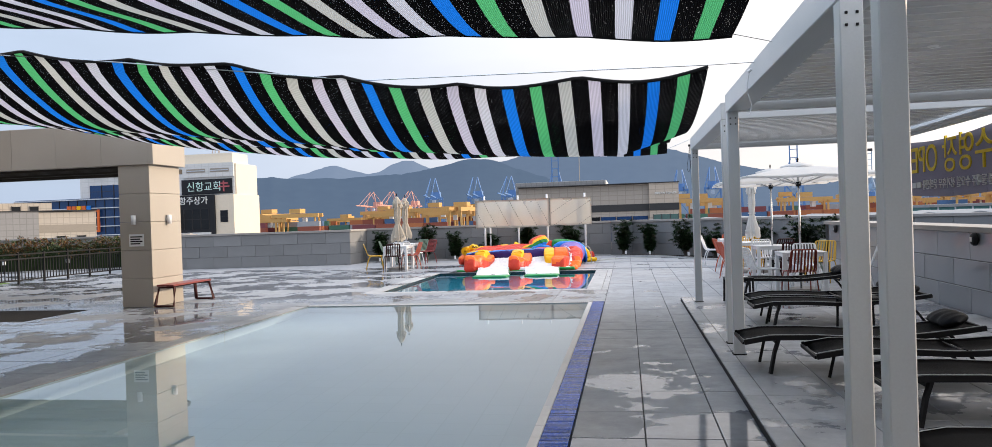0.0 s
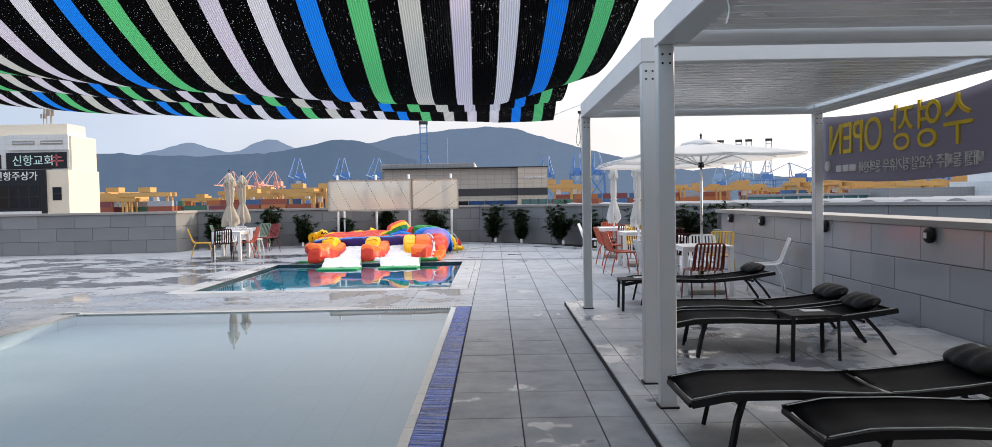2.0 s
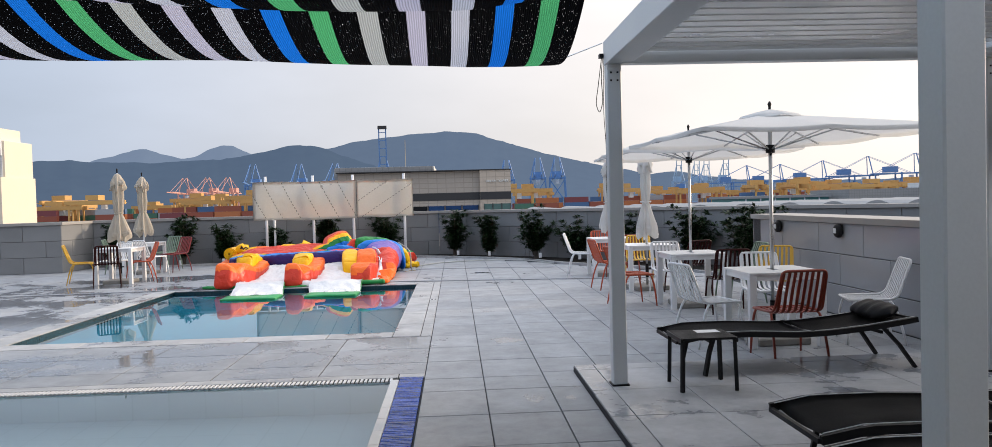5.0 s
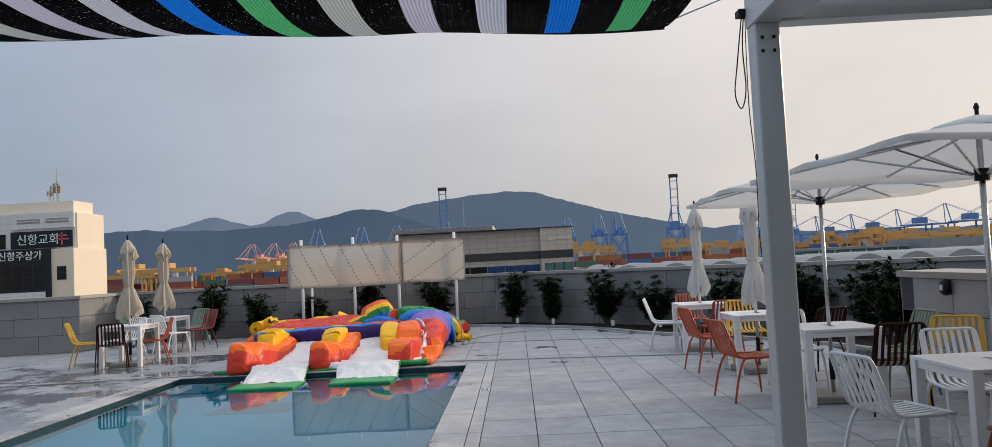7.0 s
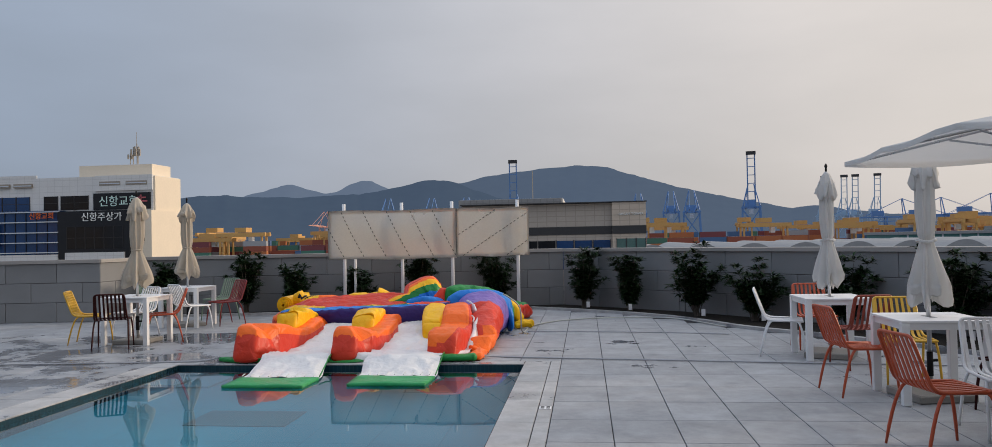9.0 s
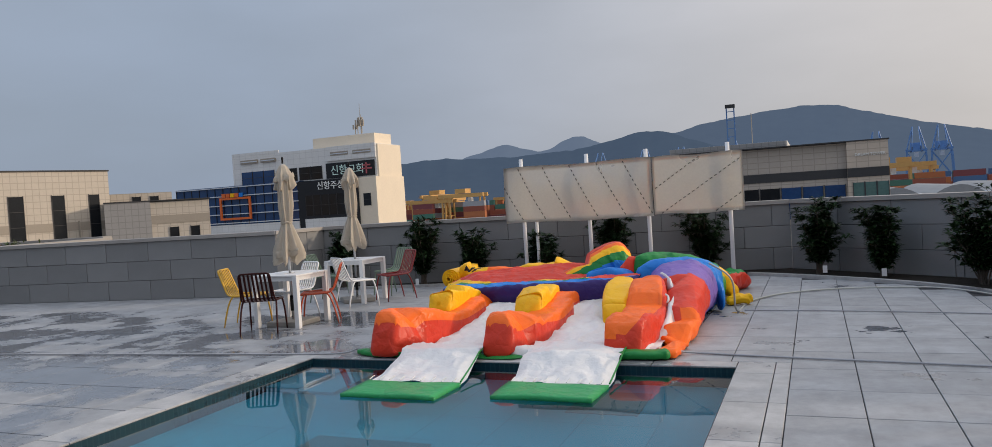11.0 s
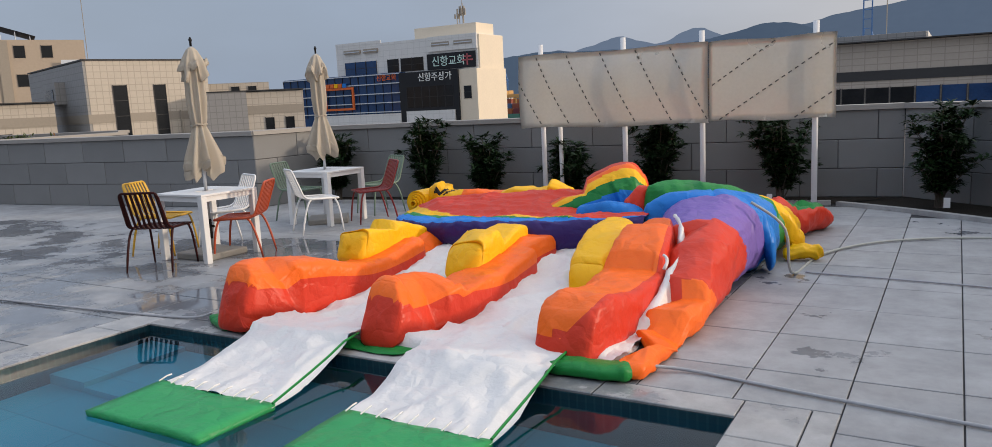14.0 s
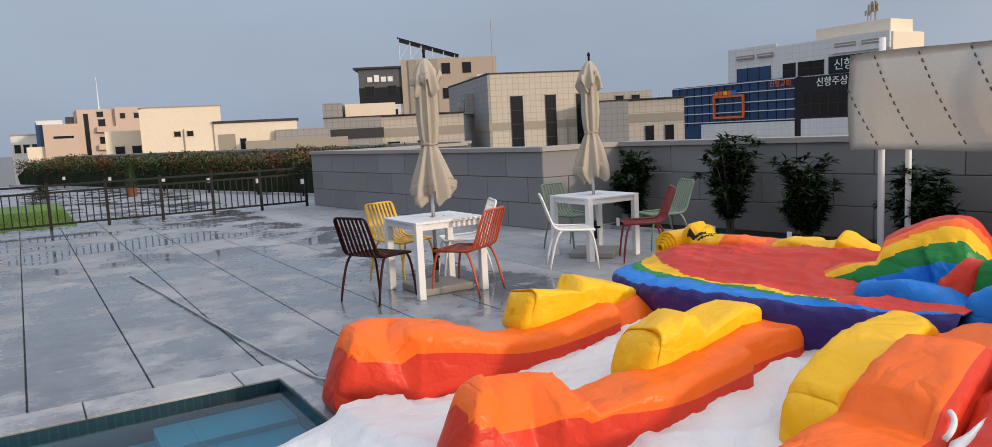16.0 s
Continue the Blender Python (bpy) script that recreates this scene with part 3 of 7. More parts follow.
def table(x, y):
    h, s, z = 0.38, 0.035, 0.74
    if TABLE:
        return copy_thing(TABLE[0], pose(x, y, 0))
    t = thing("table", "white painted aluminium square table with a parasol hole", "table", "white terrace tables", (x, y, 0))
    # top of three planks round the pole's hole
    for i in range(3):
        a = -h + i * 2 * h / 3
        if i == 1:
            for x0, x1 in ((-h, -0.03), (0.03, h)):
                part("top_plank", boxed(x0, x1, a + 0.001, a + 2 * h / 3 - 0.001, z - 0.022, z, bevel=0.002), M_WHITE, t)
        else:
            part("top_plank", boxed(-h, h, a + 0.001, a + 2 * h / 3 - 0.001, z - 0.022, z, bevel=0.002), M_WHITE, t)
    for sy in (-1, 1):
        part("apron", boxed(-h + 2 * s, h - 2 * s, sy * (h - s) - 0.016, sy * (h - s) + 0.016, z - 0.08, z - 0.023), M_WHITE, t)
        part("apron", boxed(sy * (h - s) - 0.016, sy * (h - s) + 0.016, -h + 2 * s, h - 2 * s, z - 0.08, z - 0.023), M_WHITE, t)
        for sx in (-1, 1):
            part("leg", boxed(sx * (h - s) - s, sx * (h - s) + s, sy * (h - s) - s, sy * (h - s) + s, 0, z - 0.023, bevel=0.004), M_WHITE, t)
    TABLE.append(t)
    return t


def fold_mat_pole(t, top):
    part("pole", tubed([(0, 0, 0.05), (0, 0, top)], 0.019, 10), M_CHROME, t, "steel pole", smooth=True)
    part("collar", tubed([(0, 0, 0.20), (0, 0, 0.42)], 0.027, 10), M_BLACKMETAL, t, "dark steel collar", smooth=True)
    part("knob", tubed([(0.02, 0, 0.34), (0.07, 0, 0.34)], 0.014, 8), M_BLACKMETAL, t)
    part("base_slab", boxed(-0.27, 0.27, -0.27, 0.27, 0, 0.075, bevel=0.012), M_GRANITE_BASE, t, "square granite base")
    part("finial", tubed([(0, 0, top), (0, 0, top + 0.05), (0, 0, top + 0.07), (0, 0, top + 0.10)], [0.013, 0.013, 0.02, 0.008], 8), M_BLACKMETAL, t, smooth=True)


def parasol_closed(x, y, seed, material, top=2.30, rz=0, slim=1.0):
    t = thing("parasol", "closed parasol of pale canvas tied round its pole", "parasol", "terrace parasols", (x, y, 0), rz)
    fold_mat_pole(t, top)
    rnd = random.Random(seed)
    ph = [rnd.uniform(0, 6.28) for _ in range(6)]
    zs = [(2.29, 0.03, 0.0), (2.26, 0.058, 0.05), (2.17, 0.098, 0.11), (2.06, 0.129, 0.18), (2.02, 0.133, 0.22), (2.01, 0.09, 0.16), (1.9, 0.087, 0.2), (1.7, 0.09, 0.23), (1.52, 0.078, 0.18), (1.45, 0.066, 0.13), (1.38, 0.086, 0.18), (1.25, 0.117, 0.25), (1.1, 0.148, 0.31), (1.0, 0.168, 0.32), (0.94, 0.16, 0.34), (1.0, 0.047, 0.09)]
    zs = [(z - 2.3 + top, r, k) for z, r, k in zs]
    bm = bmesh.new()
    n = 72
    rings = []
    fine = []
    for a, b in zip(zs, zs[1:]):
        for s in range(4):
            q = s / 4
            fine.append(tuple(a[i] * (1 - q) + b[i] * q for i in range(3)))
    fine.append(zs[-1])
    for i, (z, r, k) in enumerate(fine):
        ring = []
        tw = 0.35 * (z - 1.4)
        for j in range(n):
            a = 2 * math.pi * j / n
            f = (1 - abs(math.sin(4 * a + ph[0] + tw))) ** 1.3 * 1.5 - 0.5
            g = 0.5 * math.sin(7 * a + ph[1] + 1.3 * z) + 0.35 * math.sin(11 * a + ph[2] - 2.1 * z)
            rr = r * slim * (1 + k * (1.5 * f + 0.6 * g))
            zz = z + (0.05 * math.sin(4 * a + ph[3]) + 0.03 * math.sin(9 * a + ph[4])) * (1.3 if z < 1.03 + top - 2.3 or z > 2.0 + top - 2.3 and z < 2.10 + top - 2.3 else 0)
            ring.append(bm.verts.new((rr * math.cos(a), rr * math.sin(a), zz)))
        rings.append(ring)
    for a, b in zip(rings, rings[1:]):
        for j in range(n):
            bm.faces.new((a[j], b[j], b[(j + 1) % n], a[(j + 1) % n]))
    bm.faces.new(rings[0])
    part("canopy", bm, material, t, smooth=True)
    bm = bmesh.new()
    pts = [(0.080 * math.cos(q * math.pi / 8), 0.080 * math.sin(q * math.pi / 8), 1.46 + top - 2.3 + 0.01 * math.sin(q)) for q in range(17)]
    tube(bm, pts, 0.011, 5)
    part("tie_strap", bm, material, t)
    return t


def parasol_open(x, y, material, rz=0, top=2.42, half=1.19, rim=2.09):
    t = thing("parasol", "open square white parasol over a table", "parasol", "terrace parasols", (x, y, 0), rz)
    fold_mat_pole(t, top)
    # eight gores between ribs; the cloth dips between them
    bm = bmesh.new()
    n, m = 64, 14
    rings = []
    for i in range(m + 1):
        q = 0.12 + 0.88 * i / m
        ring = []
        for j in range(n):
            a = 2 * math.pi * j / n + math.pi / 8
            sq = half / max(abs(math.cos(a - math.pi / 4 + math.pi / 4)), abs(math.sin(a)))
            sq = min(sq, half * 1.36)
            rr = sq * q
            between = abs(math.sin(4 * (a)))
            z = top - 0.03 - (top - 0.03 - rim) * q ** 1.05 - 0.022 * between * q
            ring.append(bm.verts.new((rr * math.cos(a), rr * math.sin(a), z)))
        rings.append(ring)
    for a, b in zip(rings, rings[1:]):
        for j in range(n):
            bm.faces.new((a[j], b[j], b[(j + 1) % n], a[(j + 1) % n]))
    low = [bm.verts.new(v.co - Vector((0, 0, 0.035))) for v in rings[-1]]
    for j in range(n):
        bm.faces.new((rings[-1][j], low[j], low[(j + 1) % n], rings[-1][(j + 1) % n]))
    part("canopy", bm, material, t, smooth=True)
    # vent cap
    bm = bmesh.new()
    vr = []
    for q, dz in ((0.02, 0.02), (0.5, -0.01), (1.0, -0.05), (1.02, -0.065)):
        vr.append([bm.verts.new((0.30 * q * math.cos(2 * math.pi * j / 32), 0.30 * q * math.sin(2 * math.pi * j / 32), top + dz - 0.012 * abs(math.sin(8 * math.pi * j / 32)) * q)) for j in range(32)])
    for a, b in zip(vr, vr[1:]):
        for j in range(32):
            bm.faces.new((a[j], b[j], b[(j + 1) % 32], a[(j + 1) % 32]))
    part("vent", bm, material, t, smooth=True)
    part("hub", tubed([(0, 0, top - 0.42), (0, 0, top - 0.34)], 0.045, 10), M_BLACKMETAL, t)
    for k in range(8):
        a = math.pi / 4 * k
        sq = min(half / max(abs(math.cos(a)), abs(math.sin(a))), half * 1.36) * 0.985
        c, s = math.cos(a), math.sin(a)
        rib = part("rib", tubed([(0.04 * c, 0.04 * s, top - 0.08), (sq * c, sq * s, rim - 0.015)], 0.010, 5), M_CHROME, t)
        part("strut", tubed([(0.05 * c, 0.05 * s, top - 0.38), (sq * 0.5 * c, sq * 0.5 * s, (top + rim) / 2 - 0.055)], 0.008, 5), M_CHROME, rib)
    return t


TA, TB = (-7.0, 29.15), (-7.43, 31.53)
table(*TA), table(*TB)
parasol_closed(*TA, 3, M_CANVAS, 2.30)
parasol_closed(*TB, 8, M_CANVAS, 2.32, 40)
chair("maroon", -7.02, 28.54, 24)
chair("yellow", -7.77, 29.15, -70)
chair("white", -7.36, 29.66, 160)
chair("orange", -6.66, 29.30, 120)
chair("white", -7.00, 30.88, -31)
chair("red", -6.79, 31.72, 145)
chair("green", -8.07, 31.68, -80)
chair("green", -7.25, 32.45, 160)

T1, T2, T3, T4 = (3.24, 20.20), (3.24, 22.95), (3.15, 25.05), (3.02, 27.52)
for q in (T1, T2, T3, T4):
    table(*q)
parasol_open(*T1, M_CANVAS_W, 3, 2.34)
parasol_open(*T2, M_CANVAS_W, -4, 2.38)
parasol_closed(*T3, 15, M_CANVAS_W, 2.27, 10, 0.78)
parasol_closed(*T4, 22, M_CANVAS_W, 2.27, 65, 0.78)
chair("white", 2.60, 20.22, -76)
chair("rust", 3.05, 19.42, 2)
chair("white", 3.50, 21.0, 172)
chair("white", 4.15, 20.05, 75)
chair("yellow", 4.02, 22.08, 150)
chair("maroon", 3.52, 22.30, -8)
chair("white", 3.15, 23.70, 176)
chair("green", 3.98, 23.15, 95)
chair("orange", 2.50, 23.25, -80)
chair("maroon", 3.62, 24.42, 20)
chair("yellow", 3.25, 25.85, 176)
chair("orange", 2.62, 25.30, -82)
chair("rust", 3.12, 26.78, 6)
chair("white", 2.52, 27.72, -103)
chair("orange", 3.05, 28.28, 178)


# ---- sunbeds and stools ----
def make_sunbed():
    """Its foot points to -x; 2 m long."""
    t = thing("sunbed", "black metal sunbed with a charcoal mesh sling", "sunbed", "sunbeds under the pergolas")
    prof = [(0.0, 0.285), (0.22, 0.325), (0.6, 0.325), (1.0, 0.305), (1.25, 0.31), (1.55, 0.335), (1.8, 0.365), (2.0, 0.395)]
    w = 0.30

    def zat(x):
        return float(np.interp(x, [p[0] for p in prof], [p[1] for p in prof]))

    for s in (-1, 1):
        part("side_rail", tube(bmesh.new(), [(x, s * w, zat(x)) for x in np.linspace(0, 2.0, 24)], 0, 4, True, (0.012, 0.022)), M_BLACKMETAL, t)
    for x in (0.0, 1.12, 2.0):
        part("cross_rail", boxed(x - 0.012, x + 0.012, -w + 0.013, w - 0.013, zat(x) - 0.02, zat(x) + 0.005), M_BLACKMETAL, t)
    for x0, x1, nm in ((0.015, 1.10, "sling"), (1.14, 1.985, "backrest_sling")):
        bm = bmesh.new()
        nx = 16
        top = [[bm.verts.new((x0 + (x1 - x0) * i / nx, -w + 0.012 + (2 * w - 0.024) * j / 6, zat(x0 + (x1 - x0) * i / nx) + 0.021 - 0.02 * math.sin(math.pi * j / 6))) for j in range(7)] for i in range(nx + 1)]
        for i in range(nx):
            for j in range(6):
                bm.faces.new((top[i][j], top[i + 1][j], top[i + 1][j + 1], top[i][j + 1]))
        bmesh.ops.solidify(bm, geom=bm.faces[:], thickness=0.004)
        part(nm, bm, M_SLING, t, smooth=True)
        for s in (-1, 1):
            part("piping", tubed([(x, s * (w - 0.02), zat(x) + 0.024) for x in np.linspace(x0, x1, 12)], 0.003, 5), M_STEEL, t, "pale edge piping")
    for x, lean in ((0.30, -0.08), (1.72, 0.26)):
        for s in (-1, 1):
            part("leg", tube(bmesh.new(), [(x, s * (w - 0.03), zat(x) - 0.02), (x + lean * 0.5, s * (w - 0.02), 0.19), (x + lean, s * (w - 0.01), 0)], 0, 4, True, (0.018, 0.013)), M_BLACKMETAL, t)
        part("brace", boxed(x - 0.01, x + 0.01, -w + 0.045, w - 0.045, zat(x) - 0.075, zat(x) - 0.05), M_BLACKMETAL, t)
    # head cushion, soft and strapped
    bm = bmesh.new()
    rings = []
    for i in range(17):
        u = -1 + 2 * i / 16
        rr = max(0.02, (1 - abs(u) ** 5) ** 0.5)
        rings.append([bm.verts.new((1.80 + 0.115 * rr * math.cos(a) + 0.008 * math.sin(9 * u + a), u * 0.27, 0.445 + 0.058 * rr * math.sin(a) + 0.25 * 0.115 * rr * math.cos(a) + 0.006 * math.sin(13 * u))) for a in (2 * math.pi * k / 16 for k in range(16))])
    for a, b in zip(rings, rings[1:]):
        for k in range(16):
            bm.faces.new((a[k], a[(k + 1) % 16], b[(k + 1) % 16], b[k]))
    bm.faces.new(rings[0]), bm.faces.new(list(reversed(rings[-1])))
    c = part("head_cushion", bm, M_PILLOW, t, "black vinyl head cushion", smooth=True)
    return t


bed0 = make_sunbed()
BEDS = [(1.16, 12.90, 0), (1.62, 12.18, -1), (1.80, 11.15, 1), (1.66, 15.52, -1), (1.72, 16.28, 0), (1.78, 18.86, 1), (1.5, 9.3, 0), (1.6, 7.6, 0)]
for i, (x, y, rz) in enumerate(BEDS):
    if i == 0:
        bed0.matrix_basis = pose(x, y, 0.052, 0, 0, rz)
    else:
        copy_thing(bed0, pose(x, y, 0.052, 0, 0, rz))


def stool(x, y, rz):
    t = thing("side_table", "low black slatted side table with a paper notice", "side table", "side tables between the sunbeds", (x, y, 0.052), rz)
    h = 0.40
    for i in range(9):
        a = -0.19 + i * 0.38 / 9
        part("slat", boxed(-0.20, 0.20, a + 0.004, a + 0.038, h - 0.018, h, bevel=0.002), M_BLACKMETAL, t)
    for s in (-1, 1):
        part("rim", boxed(-0.215, -0.201, -0.2, 0.2, h - 0.035, h, bevel=0.003) if s < 0 else boxed(0.201, 0.215, -0.2, 0.2, h - 0.035, h, bevel=0.003), M_BLACKMETAL, t)
        for q in (-1, 1):
            part("leg", tube(bmesh.new(), [(s * 0.195, q * 0.175, h - 0.019), (s * 0.205, q * 0.18, 0)], 0, 4, True, (0.013, 0.013)), M_BLACKMETAL, t)
    part("notice", boxed(-0.02, 0.16, 0.03, 0.15, h + 0.001, h + 0.003), M_WHITE, t, "white paper notice")
    return t


stool(1.88, 18.26, 0)
stool(2.84, 15.16, 0)

# ---- the collapsed inflatable slide ----
def vinyl(name, c, rough=0.42):
    """Coated fabric: slightly glossy, creased, faintly soiled."""
    m = mat(name, c, rough, 0, 0.06, 3.0, 120, 0.02, 0, 0.24)
    n, l = m.node_tree.nodes, m.node_tree.links
    b = n["Principled BSDF"]
    tc = n.new("ShaderNodeTexCoord")
    vo = n.new("ShaderNodeTexVoronoi")
    vo.feature = "DISTANCE_TO_EDGE"
    vo.inputs["Scale"].default_value = 7.0
    nz = n.new("ShaderNodeTexNoise")
    nz.inputs["Scale"].default_value, nz.inputs["Detail"].default_value = 4.0, 5.0
    mxv = n.new("ShaderNodeMix")
    mxv.data_type = "VECTOR"
    mxv.inputs["Factor"].default_value = 0.25
    l.new(tc.outputs["Object"], nz.inputs["Vector"])
    l.new(tc.outputs["Object"], mxv.inputs["A"])
    l.new(nz.outputs["Color"], mxv.inputs["B"])
    l.new(mxv.outputs["Result"], vo.inputs["Vector"])
    add = n.new("ShaderNodeMath")
    add.operation = "MULTIPLY_ADD"
    l.new(vo.outputs["Distance"], add.inputs[0])
    add.inputs[1].default_value = 0.9
    l.new(nz.outputs[0], add.inputs[2])
    bp = [q for q in n if q.bl_idname == "ShaderNodeBump"][0]
    bp.inputs["Strength"].default_value, bp.inputs["Distance"].default_value = 0.45, 0.04
    l.new(add.outputs[0], bp.inputs["Height"])
    return m


V_ORANGE = vinyl("orange_vinyl", (0.90, 0.150, 0.014))
V_RED = vinyl("red_vinyl", (0.62, 0.044, 0.020))
V_YELLOW = vinyl("yellow_vinyl", (0.88, 0.48, 0.008))
V_GREEN = vinyl("green_vinyl", (0.014, 0.21, 0.045))
V_FLOAT = vinyl("float_green_vinyl", (0.03, 0.30, 0.10))
V_BLUE = vinyl("blue_vinyl", (0.015, 0.19, 0.62))
V_PURPLE = vinyl("purple_vinyl", (0.19, 0.12, 0.42))
V_NAVY = vinyl("violet_vinyl", (0.030, 0.016, 0.13))
V_WHITE = vinyl("white_vinyl", (0.70, 0.70, 0.70), 0.45)
V_BLACK = vinyl("black_vinyl_strap", (0.02, 0.02, 0.022))


def crease(p, amp):
    """Soft billows and thin sharp folds of half-empty cloth."""
    a = noise.noise(p * 1.9)
    b = 1 - abs(noise.noise(p * 2.6 + Vector((7, 3, 1))))
    c = 1 - abs(noise.noise(p * 5.5 + Vector((1, 9, 4))))
    e = 1 - abs(noise.noise(p * 11.0 + Vector((5, 2, 8))))
    return amp * (0.55 * a + 0.85 * (b ** 6 - 0.4) + 0.42 * (c ** 7 - 0.35) + 0.20 * (e ** 8 - 0.3))


def spline(rows, m):
    """Catmull-Rom through rows of equal length."""
    rows = [list(r) for r in rows]
    ext = [rows[0]] + rows + [rows[-1]]
    out = []
    for i in range(m + 1):
        s = i / m * (len(rows) - 1)
        k = min(int(s), len(rows) - 2)
        t = s - k
        p0, p1, p2, p3 = ext[k], ext[k + 1], ext[k + 2], ext[k + 3]
        out.append([0.5 * ((2 * b) + (c - a) * t + (2 * a - 5 * b + 4 * c - d) * t * t + (-a + 3 * b - 3 * c + d) * t ** 3) for a, b, c, d in zip(p0, p1, p2, p3)])
    return out


def cushion(name, parent, rows, mats, pick, label="", m=72, n=96, amp=0.013, power=5.5, floor_z=0.012, taut=0.6, lean=0.0, pucker=0.010, flat_end=0.06):
    """A sewn air chamber, slack but taut over its air. rows: x, y, z of its axis, half width, half height. pick(u, a, s): the colour by
    length, angle (0 at the right flank, 90 at the top, 180 at the left) and height. lean: how far the first end slopes back at its top."""
    R = spline(rows, m)
    way = [Vector((R[min(k + 1, m)][0] - R[max(k - 1, 0)][0], R[min(k + 1, m)][1] - R[max(k - 1, 0)][1], 0)).normalized() for k in range(m + 1)]
    rnd = random.Random(int(1000 * (abs(rows[0][0]) + rows[0][1] + rows[-1][2])))
    length = sum((Vector(a[:3]) - Vector(b[:3])).length for a, b in zip(R, R[1:]))
    planes = []
    for _ in range(int(taut * (3 + 5 * length))):
        k = rnd.randrange(m + 1)
        a = rnd.uniform(-0.3, 3.44)
        nr = (Vector((way[k].y, -way[k].x, 0)) * math.cos(a) + Vector((0, 0, math.sin(a))) + way[k] * rnd.uniform(-0.45, 0.45)).normalized()
        planes.append((Vector(R[k][:3]), nr, math.hypot(R[k][3] * math.cos(a), R[k][4] * math.sin(a)) * rnd.uniform(0.96, 1.15)))
    bm = bmesh.new()
    rings, us = [], []
    ends = (0.04, 0.3, 0.58, 0.8, 0.93, 0.985)
    seq = [(0, f) for f in ends] + [(i, 1.0) for i in range(m + 1)] + [(m, f) for f in reversed(ends)]
    e = 2 / power
    for q, (k, f) in enumerate(seq):
        r, d = R[k], way[k]
        side = Vector((d.y, -d.x, 0))
        puff = flat_end * math.sqrt(1 - f * f)
        c = Vector(r[:3]) + d * (-puff if q < len(ends) else puff if q >= len(seq) - len(ends) else 0)
        ring = []
        for j in range(n):
            a = 2 * math.pi * j / n
            ca, sa = math.cos(a), math.sin(a)
            px = math.copysign(abs(ca) ** e, ca) * r[3] * f
            pz = math.copysign(abs(sa) ** e, sa) * r[4] * f
            p = c + side * px + Vector((0, 0, pz))
            p += d * lean * (0.5 + 0.5 * pz / max(r[4], 0.01)) * max(0, 1 - 5 * k / m)
            nrm = side * px / max(r[3], 0.01) + Vector((0, 0, pz / max(r[4], 0.01)))
            for pc, pn, reach in planes:
                dv = p - pc
                if dv.length_squared < 0.25:
                    over = dv.dot(pn) - reach
                    if over > 0:
                        p = p - pn * over * 0.7
            if nrm.length > 0.01:
                # small gathers where the seams run along the edges
                seam = abs(math.sin(2 * a)) ** 3 + (1 - f)
                p += nrm.normalized() * (crease(p, amp) + pucker * seam * noise.noise(Vector((p.x * 16, p.y * 16, p.z * 5))))
            p.z = max(p.z, floor_z + 0.002 * math.sin(j * 3.1 + q))
            ring.append(bm.verts.new(p))
        rings.append(ring)
        us.append(k / m)
    for q, (a, b) in enumerate(zip(rings, rings[1:])):
        for j in range(n):
            f = bm.faces.new((a[j], a[(j + 1) % n], b[(j + 1) % n], b[j]))
            an = 2 * math.pi * (j + 0.5) / n
            f.material_index = pick((us[q] + us[q + 1]) / 2, math.degrees(an), math.copysign(abs(math.sin(an)) ** e, math.sin(an)) * min(seq[q][1], seq[q + 1][1]))
            f.smooth = True
    for ring, flip in ((rings[0], True), (rings[-1], False)):
        f = bm.faces.new(list(reversed(ring)) if flip else ring)
        f.material_index = pick(0.0 if flip else 1.0, 80, 0.1)
    bmesh.ops.recalc_face_normals(bm, faces=bm.faces[:])
    return part(name, bm, mats, parent, label)


slide = thing("inflatable_slide", "collapsed rainbow inflatable slide lying folded at the pool's edge", "inflatable slide", at=(0, 0, 0))
two = lambda u, a, s: 1 if s < 0.42 else 0
one = lambda u, a, s: 0
OR = [V_ORANGE, V_RED]
YL = [V_YELLOW]
cushion("left_bolster", slide, [(-4.27, 27.06, 0.24, 0.19, 0.22), (-4.26, 27.35, 0.25, 0.22, 0.235), (-4.18, 27.75, 0.22, 0.215, 0.21), (-4.10, 28.2, 0.165, 0.20, 0.15), (-4.08, 28.6, 0.18, 0.20, 0.165), (-4.08, 29.0, 0.22, 0.19, 0.20), (-4.10, 29.4, 0.22, 0.15, 0.18)], OR, two, "orange and red air bolster", lean=0.17)
cushion("middle_bolster", slide, [(-3.04, 27.16, 0.22, 0.17, 0.20), (-3.02, 27.42, 0.225, 0.20, 0.21), (-2.95, 27.82, 0.19, 0.205, 0.18), (-2.90, 28.25, 0.16, 0.20, 0.15), (-2.90, 28.65, 0.19, 0.20, 0.18), (-2.92, 29.05, 0.22, 0.19, 0.20), (-2.95, 29.4, 0.22, 0.15, 0.18)], OR, two, "orange and red air bolster", lean=0.17)
cushion("right_bolster", slide, [(-1.80, 27.32, 0.17, 0.19, 0.155), (-1.79, 27.6, 0.20, 0.22, 0.185), (-1.77, 28.0, 0.17, 0.23, 0.16), (-1.78, 28.4, 0.20, 0.23, 0.19), (-1.84, 28.9, 0.29, 0.21, 0.27), (-1.93, 29.35, 0.34, 0.18, 0.23), (-1.98, 29.6, 0.34, 0.13, 0.17)], OR, lambda u, a, s: 1 if a < 66 - 10 * u or a > 290 or (u < 0.13 and s < 0.05) else 0, "orange and red air bolster rising to the back", 70, lean=0.12)
